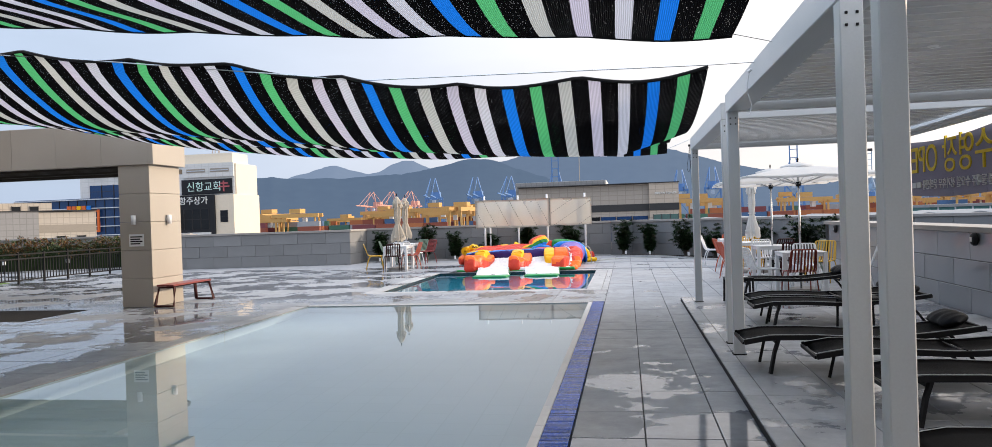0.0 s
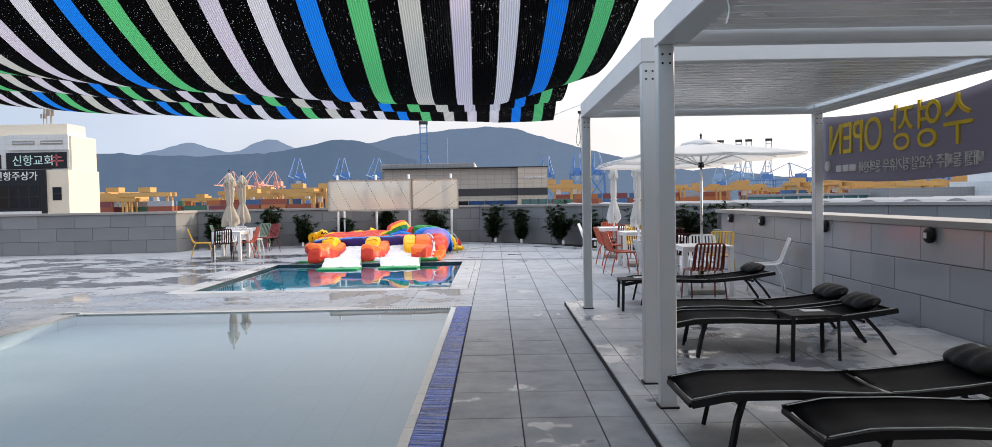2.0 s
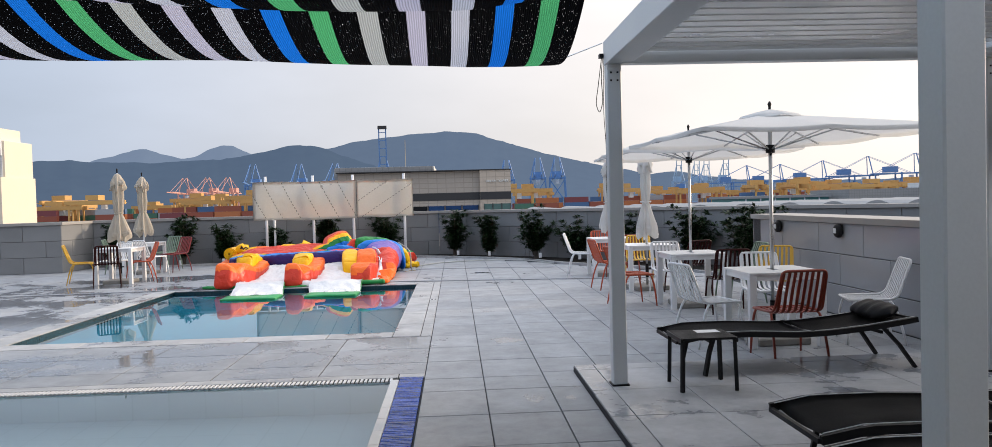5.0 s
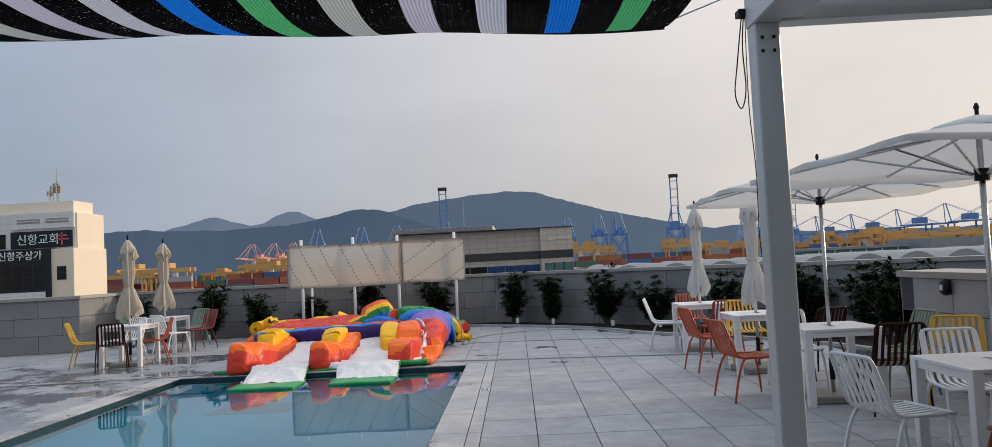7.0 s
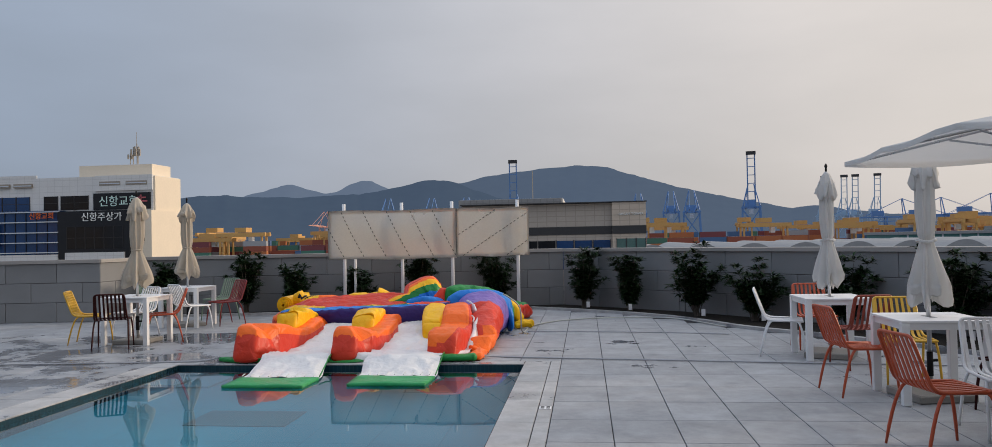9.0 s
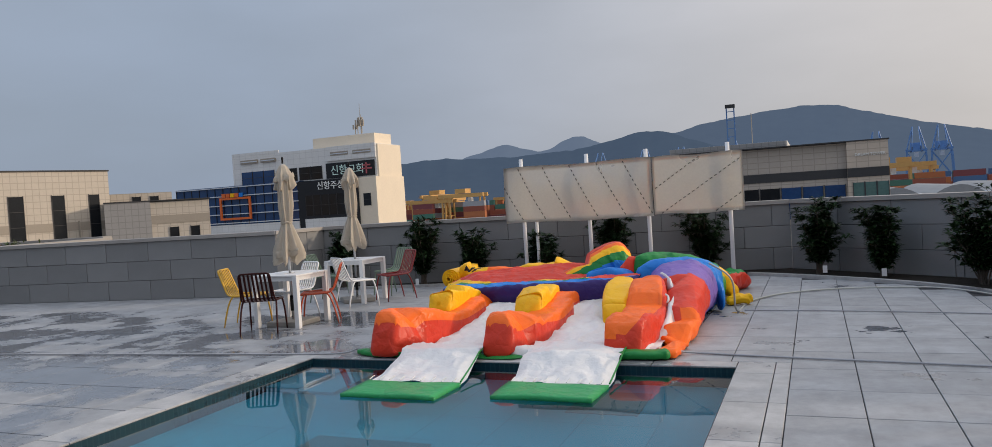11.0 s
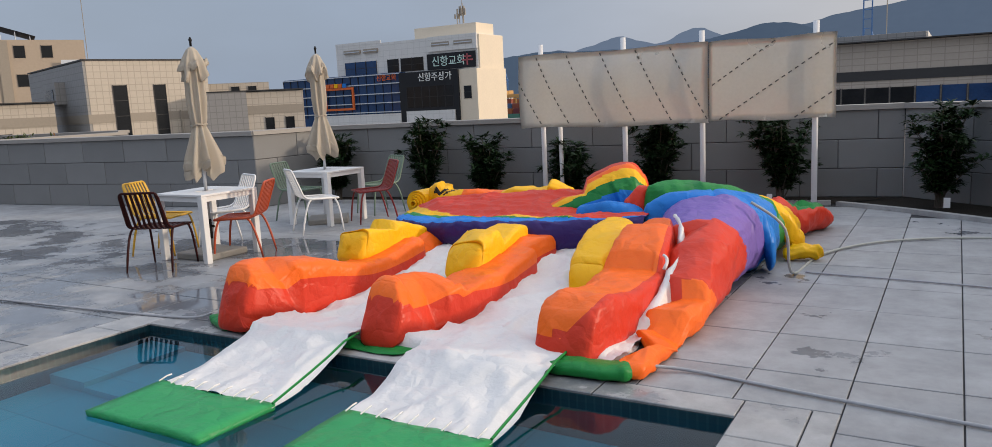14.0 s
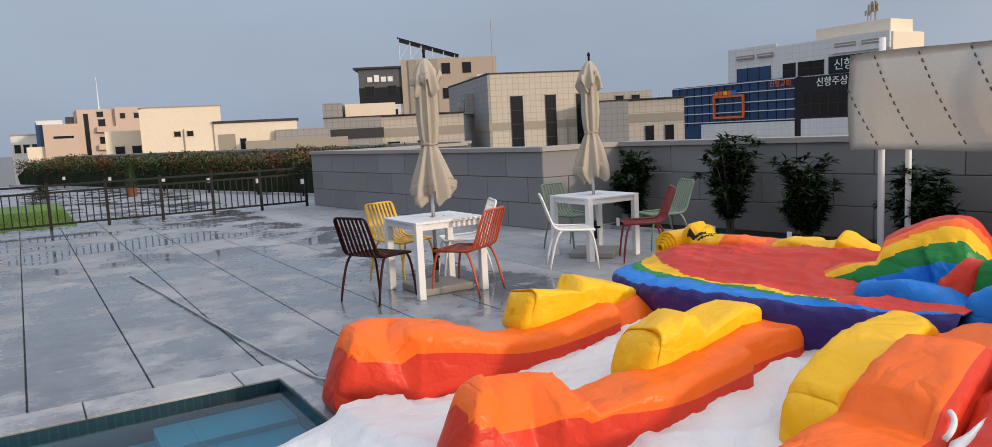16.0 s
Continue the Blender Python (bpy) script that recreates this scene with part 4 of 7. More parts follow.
cushion("yellow_block", slide, [(-4.23, 28.30, 0.40, 0.15, 0.13), (-4.23, 28.48, 0.425, 0.17, 0.155), (-4.22, 28.82, 0.43, 0.16, 0.13), (-4.18, 29.2, 0.36, 0.12, 0.09)], YL, one, "yellow air block", 44, 56, 0.008, 5.0, lean=0.10)
cushion("yellow_block", slide, [(-3.12, 28.30, 0.34, 0.16, 0.14), (-3.12, 28.5, 0.37, 0.175, 0.165), (-3.12, 28.85, 0.41, 0.16, 0.145), (-3.12, 29.2, 0.40, 0.12, 0.10)], YL, one, "yellow air block", 44, 56, 0.008, 5.0, lean=0.12)
cushion("yellow_block", slide, [(-2.14, 28.44, 0.22, 0.14, 0.13), (-2.15, 28.66, 0.29, 0.17, 0.14), (-2.20, 29.0, 0.40, 0.17, 0.13), (-2.24, 29.42, 0.47, 0.13, 0.09)], YL, one, "yellow air block tilted up to the back", 44, 56, 0.008, 5.0, lean=0.08)

# white lanes, rising to the back
bm = bmesh.new()
nx, ny = 90, 80
G = {}
for i in range(nx + 1):
    for j in range(ny + 1):
        u, v = i / nx, j / ny
        x = -4.15 + u * (4.15 - 1.5) + 0.03 * math.sin(5 * v)
        y = 27.20 + v * 2.4
        z = 0.05 + 0.36 * max(0, v - 0.2) ** 1.3 + crease(Vector((x, y * 0.7, 0)), 0.05) + 0.02
        if j == 0:
            z = 0.016
        G[i, j] = bm.verts.new((x, y, max(z, 0.016)))
for i in range(nx):
    for j in range(ny):
        f = bm.faces.new((G[i, j], G[i + 1, j], G[i + 1, j + 1], G[i, j + 1]))
        f.smooth = True
part("lane_sheet", bm, V_WHITE, slide, "creased white lane sheet")

# green skirt along the front, widest at the corner by the tower
cushion("front_skirt", slide, [(-4.66, 27.24, 0.03, 0.06, 0.03), (-4.3, 27.12, 0.03, 0.07, 0.035), (-3.4, 27.13, 0.025, 0.06, 0.03), (-2.4, 27.14, 0.025, 0.06, 0.03), (-2.0, 27.20, 0.025, 0.07, 0.03)], [V_GREEN], one, "green skirt", 70, 20, 0.012, 3.0)
cushion("corner_skirt", slide, [(-2.02, 27.24, 0.025, 0.06, 0.025), (-1.75, 27.24, 0.04, 0.09, 0.045), (-1.5, 27.25, 0.045, 0.10, 0.045), (-1.38, 27.26, 0.05, 0.09, 0.05)], [V_GREEN], one, "green corner flap", 40, 24, 0.008, 2.6)
cushion("white_flap", slide, [(-1.56, 27.45, 0.04, 0.05, 0.04), (-1.53, 27.9, 0.07, 0.06, 0.07), (-1.51, 28.3, 0.14, 0.055, 0.13), (-1.53, 28.7, 0.24, 0.045, 0.2), (-1.62, 29.1, 0.36, 0.035, 0.2), (-1.76, 29.4, 0.44, 0.03, 0.16)], [V_WHITE], one, "white seam flap", 50, 24, 0.02, 2.6)
part("tie", tubed(arc((-1.58, 28.55, 0.44), (-1.52, 28.52, 0.42), (-1.55, 28.46, 0.36), 6), 0.012, 6), V_WHITE, slide, "knotted white tie", smooth=True)


def banded(u, a, s):
    u += 0.035 * max(0, s) + 0.008 * math.sin(a * 0.07)
    return 0 if u < 0.28 else 1 if u < 0.50 else 2 if u < 0.65 else 3 if u < 0.80 else 4 if u < 0.89 else 5


cushion("rainbow_tower", slide, [(-1.36, 27.28, 0.05, 0.09, 0.05), (-1.37, 27.7, 0.08, 0.13, 0.08), (-1.38, 28.2, 0.13, 0.16, 0.13), (-1.40, 28.6, 0.20, 0.18, 0.20), (-1.46, 29.0, 0.27, 0.24, 0.27), (-1.55, 29.4, 0.31, 0.33, 0.31), (-1.61, 29.8, 0.34, 0.41, 0.35), (-1.62, 30.2, 0.35, 0.44, 0.36), (-1.58, 30.6, 0.32, 0.42, 0.32), (-1.50, 31.0, 0.27, 0.37, 0.26), (-1.42, 31.4, 0.19, 0.30, 0.18)], [V_ORANGE, V_RED, V_PURPLE, V_BLUE, V_GREEN, V_YELLOW], banded, "long bulging roll in rainbow bands", 150, 100, 0.022, 2.6, taut=0.7, pucker=0.012)
cushion("blue_sleeve", slide, [(-2.10, 29.74, 0.42, 0.08, 0.22), (-1.95, 29.82, 0.52, 0.12, 0.20), (-1.72, 29.95, 0.60, 0.16, 0.13), (-1.45, 30.10, 0.57, 0.20, 0.13), (-1.26, 30.16, 0.40, 0.22, 0.18), (-1.20, 30.18, 0.22, 0.22, 0.2)], [V_BLUE], one, "blue sleeve", 50, 40, 0.018, 2.6)
cushion("green_flap", slide, [(-2.18, 30.00, 0.48, 0.08, 0.28), (-2.05, 30.04, 0.54, 0.12, 0.27), (-1.85, 30.14, 0.57, 0.16, 0.22), (-1.55, 30.32, 0.55, 0.18, 0.17), (-1.35, 30.45, 0.45, 0.16, 0.18)], [V_GREEN], one, "green flap", 44, 40, 0.018, 2.8)
cushion("yellow_flap", slide, [(-1.66, 30.62, 0.52, 0.12, 0.14), (-1.42, 30.75, 0.47, 0.15, 0.15), (-1.20, 30.86, 0.30, 0.14, 0.17), (-1.08, 30.92, 0.14, 0.1, 0.12)], [V_YELLOW], one, "yellow flap", 36, 36, 0.02, 2.6)
cushion("pink_flap", slide, [(-2.36, 29.92, 0.42, 0.06, 0.22), (-2.26, 30.02, 0.47, 0.08, 0.28), (-2.14, 30.25, 0.42, 0.08, 0.25)], [V_RED], one, "red side flap", 24, 32, 0.02, 2.8)


def arch(u, a, s):
    f = (a if a < 270 else a - 360) + 18 * (0.7 - u)
    return 0 if f < 20 else 1 if f < 42 else 2 if f < 62 else 3 if f < 76 else 4


cushion("rainbow_roll", slide, [(-3.45, 30.02, 0.36, 0.10, 0.10), (-3.15, 30.14, 0.44, 0.22, 0.18), (-2.9, 30.26, 0.50, 0.31, 0.29), (-2.68, 30.36, 0.54, 0.34, 0.37), (-2.50, 30.42, 0.53, 0.32, 0.39), (-2.40, 30.45, 0.48, 0.28, 0.33)], [V_BLUE, V_GREEN, V_YELLOW, V_ORANGE, V_RED], arch, "folded rainbow roll", 90, 120, 0.012, 2.3)


def drape(name, stations, mats, pick, label, m=150, n=130, amp=0.020):
    """A slack sheet over the chambers below: at each x a line of (y, z) from its front hem to its back hem."""
    rows = spline([[x] + [q for p in line for q in p] for x, line in stations], m)
    bm = bmesh.new()
    grid = []
    for i, r in enumerate(rows):
        line = spline([(r[1 + 2 * k], r[2 + 2 * k]) for k in range((len(r) - 1) // 2)], n)
        col = []
        for y, z in line:
            p = Vector((r[0], y, z))
            # long folds pulled along the sheet
            pull = noise.noise(Vector((p.x * 1.1, p.y * 7, 2))) * 0.5 + (1 - abs(noise.noise(Vector((p.x * 1.6 + p.y, p.y * 9, 7))))) ** 5 * 0.8
            p.z += crease(p, amp) + 0.020 * pull
            p.y += 0.014 * noise.noise(Vector((p.x * 5, p.z * 4, 1)))
            col.append(bm.verts.new((p.x, p.y, max(p.z, 0.014))))
        grid.append(col)
    for i in range(m):
        for k in range(n):
            f = bm.faces.new((grid[i][k], grid[i + 1][k], grid[i + 1][k + 1], grid[i][k + 1]))
            f.material_index = pick((i + 0.5) / m, (k + 0.5) / n)
            f.smooth = True
    bmesh.ops.recalc_face_normals(bm, faces=bm.faces[:])
    bmesh.ops.solidify(bm, geom=bm.faces[:], thickness=0.008)
    return part(name, bm, mats, slide, label, smooth=True)


def rainbow_bands(u, v):
    v += 0.012 * math.sin(9 * u)
    lip = 0.27 + 0.14 * max(0, u - 0.40)
    if v < lip:
        return 0
    narrow = max(0.0, 1 - max(0, u - 0.15) / 0.62)
    b = lip + 0.02 + 0.16 * narrow
    g = b + 0.11 * narrow
    y = g + 0.12 * narrow
    return 1 if v < b else 2 if v < g else 3 if v < y else 4


drape("rainbow_sheet", [
    (-4.98, [(29.95, 0.25), (29.92, 0.32), (29.95, 0.37), (30.02, 0.39), (30.10, 0.41), (30.20, 0.42), (30.32, 0.40), (30.5, 0.28)]),
    (-4.50, [(29.42, 0.30), (29.36, 0.40), (29.40, 0.46), (29.56, 0.47), (29.72, 0.47), (29.98, 0.55), (30.20, 0.56), (30.5, 0.36)]),
    (-3.80, [(29.30, 0.20), (29.18, 0.36), (29.22, 0.49), (29.46, 0.50), (29.66, 0.49), (30.02, 0.58), (30.32, 0.62), (30.6, 0.40)]),
    (-3.10, [(29.34, 0.14), (29.22, 0.32), (29.28, 0.50), (29.52, 0.51), (29.74, 0.49), (30.10, 0.56), (30.46, 0.64), (30.7, 0.40)]),
    (-2.55, [(29.46, 0.14), (29.36, 0.30), (29.40, 0.49), (29.58, 0.54), (29.76, 0.52), (30.06, 0.50), (30.40, 0.52), (30.7, 0.40)]),
    (-2.08, [(29.56, 0.18), (29.50, 0.34), (29.54, 0.50), (29.64, 0.56), (29.76, 0.54), (29.92, 0.48), (30.10, 0.42), (30.3, 0.30)]),
], [V_NAVY, V_BLUE, V_GREEN, V_YELLOW, V_RED], rainbow_bands, "violet fold with a rainbow edge and a slack red top")
cushion("blue_dome", slide, [(-2.78, 29.86, 0.48, 0.10, 0.10), (-2.55, 29.90, 0.52, 0.17, 0.15), (-2.34, 29.88, 0.48, 0.16, 0.14), (-2.20, 29.84, 0.42, 0.10, 0.10)], [V_BLUE], one, "blue fold", 36, 40, 0.014, 2.5)
cushion("back_bolster", slide, [(-5.30, 30.55, 0.14, 0.16, 0.13), (-5.0, 30.72, 0.24, 0.22, 0.23), (-4.4, 30.80, 0.30, 0.26, 0.28), (-3.8, 30.82, 0.30, 0.28, 0.28), (-3.1, 30.85, 0.30, 0.28, 0.28), (-2.4, 30.85, 0.28, 0.26, 0.26), (-1.7, 30.85, 0.26, 0.26, 0.25)], OR, two, "orange and red back bolster", 60, 40, 0.02, 3.0)
cushion("yellow_cap", slide, [(-4.97, 30.66, 0.55, 0.10, 0.10), (-4.82, 30.66, 0.58, 0.15, 0.13), (-4.62, 30.68, 0.57, 0.16, 0.12), (-4.4, 30.70, 0.53, 0.15, 0.10), (-4.15, 30.74, 0.50, 0.10, 0.07)], [V_YELLOW, V_BLACK, V_ORANGE], lambda u, a, s: 1 if 0.30 < u - 0.003 * (a - 60) < 0.40 or 0.44 < u - 0.003 * (a - 60) < 0.49 else 2 if u > 0.58 else 0, "yellow cap with black straps", 50, 40, 0.02, 2.8)
cushion("yellow_bump", slide, [(-4.08, 30.72, 0.52, 0.10, 0.07), (-3.86, 30.74, 0.57, 0.13, 0.10), (-3.70, 30.72, 0.55, 0.11, 0.08), (-3.55, 30.72, 0.61, 0.15, 0.12), (-3.32, 30.74, 0.55, 0.12, 0.09)], YL, one, "yellow bump", 40, 36, 0.016, 2.8)
# rolled end at the far side, seen end-on
RX, RZ = -5.12, 0.46
bm = bmesh.new()
for q in range(5):
    rr = 0.045 + q * 0.024
    for k in range(24):
        v = [bm.verts.new((RX + rr * fx * math.cos(b), yy, RZ + rr * fx * math.sin(b))) for b in (2 * math.pi * k / 24, 2 * math.pi * (k + 1) / 24) for yy in (30.42 + 0.02 * q, 30.95) for fx in (1, 1 - 0.018 / rr)]
        bm.faces.new((v[0], v[4], v[6], v[2]))
        bm.faces.new((v[1], v[3], v[7], v[5]))
        bm.faces.new((v[0], v[1], v[5], v[4]))
        bm.faces.new((v[2], v[6], v[7], v[3]))
part("rolled_end", bm, V_YELLOW, slide, "rolled yellow end")
cushion("tail_fold", slide, [(-1.12, 30.70, 0.08, 0.09, 0.08), (-1.0, 30.72, 0.09, 0.10, 0.09), (-0.90, 30.76, 0.07, 0.08, 0.07)], YL, one, "crumpled yellow tail", 30, 36, 0.05, 2.5)
cushion("tail_fold", slide, [(-1.50, 31.5, 0.2, 0.2, 0.19), (-1.32, 31.9, 0.22, 0.2, 0.21), (-1.18, 32.3, 0.16, 0.17, 0.15), (-1.10, 32.6, 0.10, 0.13, 0.09)], [V_RED, V_GREEN], lambda u, a, s: 1 if 45 < a < 160 and 0.25 < u < .72 else 0, "red and green tail", 40, 40, 0.035, 2.5)


def pool_mat_ramp(x0, x1, xm0, xm1, ym, ye, y_top):
    """White landing sheet that hangs over the pool's edge, laced to a green float on the water."""
    bm = bmesh.new()
    nx, ny = 26, 34
    V = {}
    for j in range(ny + 1):
        v = j / ny
        y = y_top + (ym - y_top) * v
        if y > 27.02:
            z = 0.10 + 0.03 * (27.5 - y)
        else:
            q = (27.02 - y) / (27.02 - ym)
            z = 0.105 - 0.120 * q ** 0.8 - 0.03 * math.sin(math.pi * q)
        for i in range(nx + 1):
            u = i / nx
            a, b = x0 + (xm0 - x0) * v, x1 + (xm1 - x1) * v
            x = a + (b - a) * u + 0.012 * math.sin(9 * v)
            zz = z + crease(Vector((x, y * 0.6, 5)), 0.028) - 0.03 * (abs(2 * u - 1) ** 4) * (v > 0.3)
            V[i, j] = bm.verts.new((x, y, max(zz, -0.040)))
    for i in range(nx):
        for j in range(ny):
            f = bm.faces.new((V[i, j], V[i, j + 1], V[i + 1, j + 1], V[i + 1, j]))
            f.smooth = True
    part("landing_sheet", bm, V_WHITE, slide, "white landing sheet")
    bm = bmesh.new()
    nn = 14
    grid = {}
    for i in range(nn + 1):
        for j in range(nn + 1):
            u, q = i / nn, j / nn
            x = xm0 + (xm1 - xm0) * u + 0.02 * q * (1 - 2 * u)
            y = ym + 0.03 + (ye - ym - 0.03) * q
            z = -0.014 + 0.010 * noise.noise(Vector((x * 3, y * 3, 2))) - 0.012 * max(abs(2 * u - 1), abs(2 * q - 1)) ** 8
            grid[i, j] = bm.verts.new((x, y, z))
    for i in range(nn):
        for j in range(nn):
            f = bm.faces.new((grid[i, j], grid[i, j + 1], grid[i + 1, j + 1], grid[i + 1, j]))
            f.smooth = True
    bmesh.ops.recalc_face_normals(bm, faces=bm.faces[:])
    if bm.faces[0].normal.z < 0:
        bmesh.ops.reverse_faces(bm, faces=bm.faces[:])
    bmesh.ops.solidify(bm, geom=bm.faces[:], thickness=0.05)
    part("float_mat", bm, V_FLOAT, slide, "green float mat")
    for k in range(9):
        x = xm0 + (xm1 - xm0) * (k + 0.5) / 9
        part("lace", tubed([(x, ym + 0.06, 0.008), (x + 0.012, ym + 0.02, 0.014), (x, ym - 0.03, -0.004)], 0.005, 5), V_WHITE, slide)
    part("edge_cord", tubed([(x1 + (xm1 - x1) * q + 0.012, y_top + (ym - y_top) * q, (0.10 if q < 0.35 else 0.10 - 0.11 * ((q - 0.35) / 0.65) ** 0.8)) for q in (0.2, 0.35, 0.5, 0.65, 0.8, 1.0)], 0.008, 6), V_GREEN, slide, "green edge cord")


pool_mat_ramp(-4.08, -3.24, -3.98, -3.02, 26.21, 25.73, 27.38)
pool_mat_ramp(-2.78, -1.79, -2.60, -1.69, 26.31, 25.85, 27.60)

# tether ropes and the air hose
M_ROPE = mat("grey_rope", (0.36, 0.37, 0.40), 0.7, 0, 0.15, 20, 300, 0.2)
M_HOSE = mat("pale_hose", (0.42, 0.43, 0.40), 0.45)


def cord(name, label, pts, r, material, cat):
    P = [tuple(p) for p in spline(pts, 40)]
    return tagged(part(name, tubed(P, r, 7), material, smooth=True), label, cat)


cord("tether_rope", "grey tether rope lying across the pavers", [(-1.28, 27.40, 0.05), (-1.05, 27.50, 0.014), (-0.37, 27.38, 0.014), (0.8, 27.22, 0.014), (2.7, 26.94, 0.014), (4.6, 26.7, 0.014)], 0.010, M_ROPE, "rope")
cord("tether_rope", "grey tether rope lying over wet pavers", [(-4.72, 27.24, 0.06), (-5.0, 27.18, 0.014), (-6.2, 27.05, 0.014), (-7.8, 26.92, 0.014), (-10.5, 26.7, 0.014)], 0.010, M_ROPE, "rope")
cord("air_hose", "pale air hose curving over the pavers from the slide", [(-1.25, 29.75, 0.66), (-1.0, 29.8, 0.45), (-0.98, 30.05, 0.03), (-0.87, 30.98, 0.02), (-0.4, 31.77, 0.02), (0.49, 32.19, 0.02), (1.6, 32.0, 0.02), (2.3, 30.6, 0.02)], 0.012, M_HOSE, "hose")
cord("hose_end", "thin grey hose on the pavers behind the slide", [(-0.9, 30.2, 0.012), (0.3, 30.1, 0.012), (1.5, 29.9, 0.012), (2.2, 29.7, 0.012)], 0.008, M_ROPE, "hose")


# ---- billboard back ----
M_BOARD = mat("aluminium_composite", (0.78, 0.75, 0.69), 0.34, 0.45, 0.06, 1.2, 30, 0.03)
M_LACE = mat("lacing_cord", (0.10, 0.095, 0.09), 0.7)
board = thing("billboard", "billboard seen from behind, pale sheet laced over white posts", "billboard", at=(0, 0, 0))
BY = 33.40


def board_sheet(x0, x1, y, z0, z1, bow):
    bm = bmesh.new()
    nx, nz = 30, 12
    V = {}
    for i in range(nx + 1):
        for k in range(nz + 1):
            u, w = i / nx, k / nz
            x, z = x0 + (x1 - x0) * u, z0 + (z1 - z0) * w
            yy = y - bow * math.sin(math.pi * w) * (0.6 + 0.4 * math.sin(math.pi * u)) + 0.008 * noise.noise(Vector((x * 2.5, z * 3, 1)))
            z += (0.012 * math.sin(u * 9) if k in (0, nz) else 0)
            V[i, k] = bm.verts.new((x, yy, z))
    for i in range(nx):
        for k in range(nz):
            f = bm.faces.new((V[i, k], V[i + 1, k], V[i + 1, k + 1], V[i, k + 1]))
            f.smooth = True
    bmesh.ops.solidify(bm, geom=bm.faces[:], thickness=-0.01)
    return bm


part("sheet", board_sheet(-5.30, -2.58, BY, 1.15, 2.17, 0.07), M_BOARD, board, "pale sheet bellying out")
part("sheet", board_sheet(-2.57, -1.08, BY - 0.005, 1.175, 2.165, 0.015), M_BOARD, board, "pale flat sheet")
for x in (-4.98, -3.74, -2.68, -1.32):
    part("post", tubed([(x, BY + 0.07, 0), (x, BY + 0.07, 2.32)], 0.035, 12), M_WHITE, board, smooth=True)
    if x < -4.9:
        part("back_post", tubed([(x + 0.16, BY + 0.30, 0), (x + 0.16, BY + 0.30, 1.35)], 0.03, 10), M_WHITE, board, smooth=True)
        part("strut", tubed([(x, BY + 0.10, 1.32), (x + 0.16, BY + 0.30, 1.30)], 0.02, 8), M_WHITE, board)


def lacing(xa, za, xb, zb, bow):
    L = math.hypot(xb - xa, zb - za)
    n = int(L / 0.085)
    for i in range(n):
        q0, q1 = (i + 0.15) / n, (i + 0.62) / n
        pts = []
        for q in (q0, (q0 + q1) / 2, q1):
            z = za + (zb - za) * q
            w = (z - 1.15) / 1.02
            pts.append((xa + (xb - xa) * q, BY - bow * math.sin(math.pi * min(1, max(0, w))) - (0.016 if q == (q0 + q1) / 2 else 0.006), z))
        part("lacing", tubed(pts, 0.009, 4), M_LACE, board)


for xa in (-5.02, -4.55, -4.05, -3.55, -3.08):
    lacing(xa, 2.15, xa + 0.50, 1.18, 0.065)
lacing(-5.29, 1.82, -4.95, 1.18, 0.06)
for xa, za, xb, zb in ((-2.54, 1.62, -1.75, 2.14), (-2.45, 1.19, -1.10, 2.06), (-1.55, 1.19, -1.10, 1.50)):
    lacing(xa, za, xb, zb, 0.012)
part("seam_cord", tubed([(-2.575, BY - 0.012, 1.17), (-2.575, BY - 0.03, 1.7), (-2.575, BY - 0.012, 2.16)], 0.006, 5), M_LACE, board)


# ---- shrubs in the planting bed ----
M_LEAF = mat("glossy_dark_leaf", (0.015, 0.036, 0.012), 0.5, 0, 0.3, 4, 40, 0.0, 0.3, 0.35, True)
M_LEAF_DRY = mat("hedge_leaf_yellowed", (0.13, 0.065, 0.022), 0.7, 0, 0.3, 4, 40, 0.0, 0.5, 0.3, True)
M_LEAF_HEDGE = mat("hedge_leaf", (0.05, 0.075, 0.018), 0.6, 0, 0.3, 4, 40, 0.0, 0.45, 0.4, True)
M_BARK = mat("grey_bark", (0.10, 0.085, 0.07), 0.85, 0, 0.2, 12, 60, 0.3)
M_SOIL = mat("dark_soil", (0.028, 0.024, 0.02), 0.95, 0, 0.3, 6, 60, 0.6)
M_TAG = mat("plant_tag_paper", (0.70, 0.70, 0.70), 0.6)


def leaf(bm, p, d, up, L, w):
    d = d.normalized()
    s = d.cross(up)
    if s.length < 0.05:
        s = d.cross(Vector((1, 0, 0)))
    s.normalize()
    n = s.cross(d)
    a = bm.verts.new(p)
    b = bm.verts.new(p + d * L * 0.5 + s * w + n * w * 0.35)
    c = bm.verts.new(p + d * L - n * L * 0.18)
    e = bm.verts.new(p + d * L * 0.5 - s * w + n * w * 0.35)
    m = bm.verts.new(p + d * L * 0.5)
    bm.faces.new((a, b, m)), bm.faces.new((b, c, m)), bm.faces.new((c, e, m)), bm.faces.new((e, a, m))


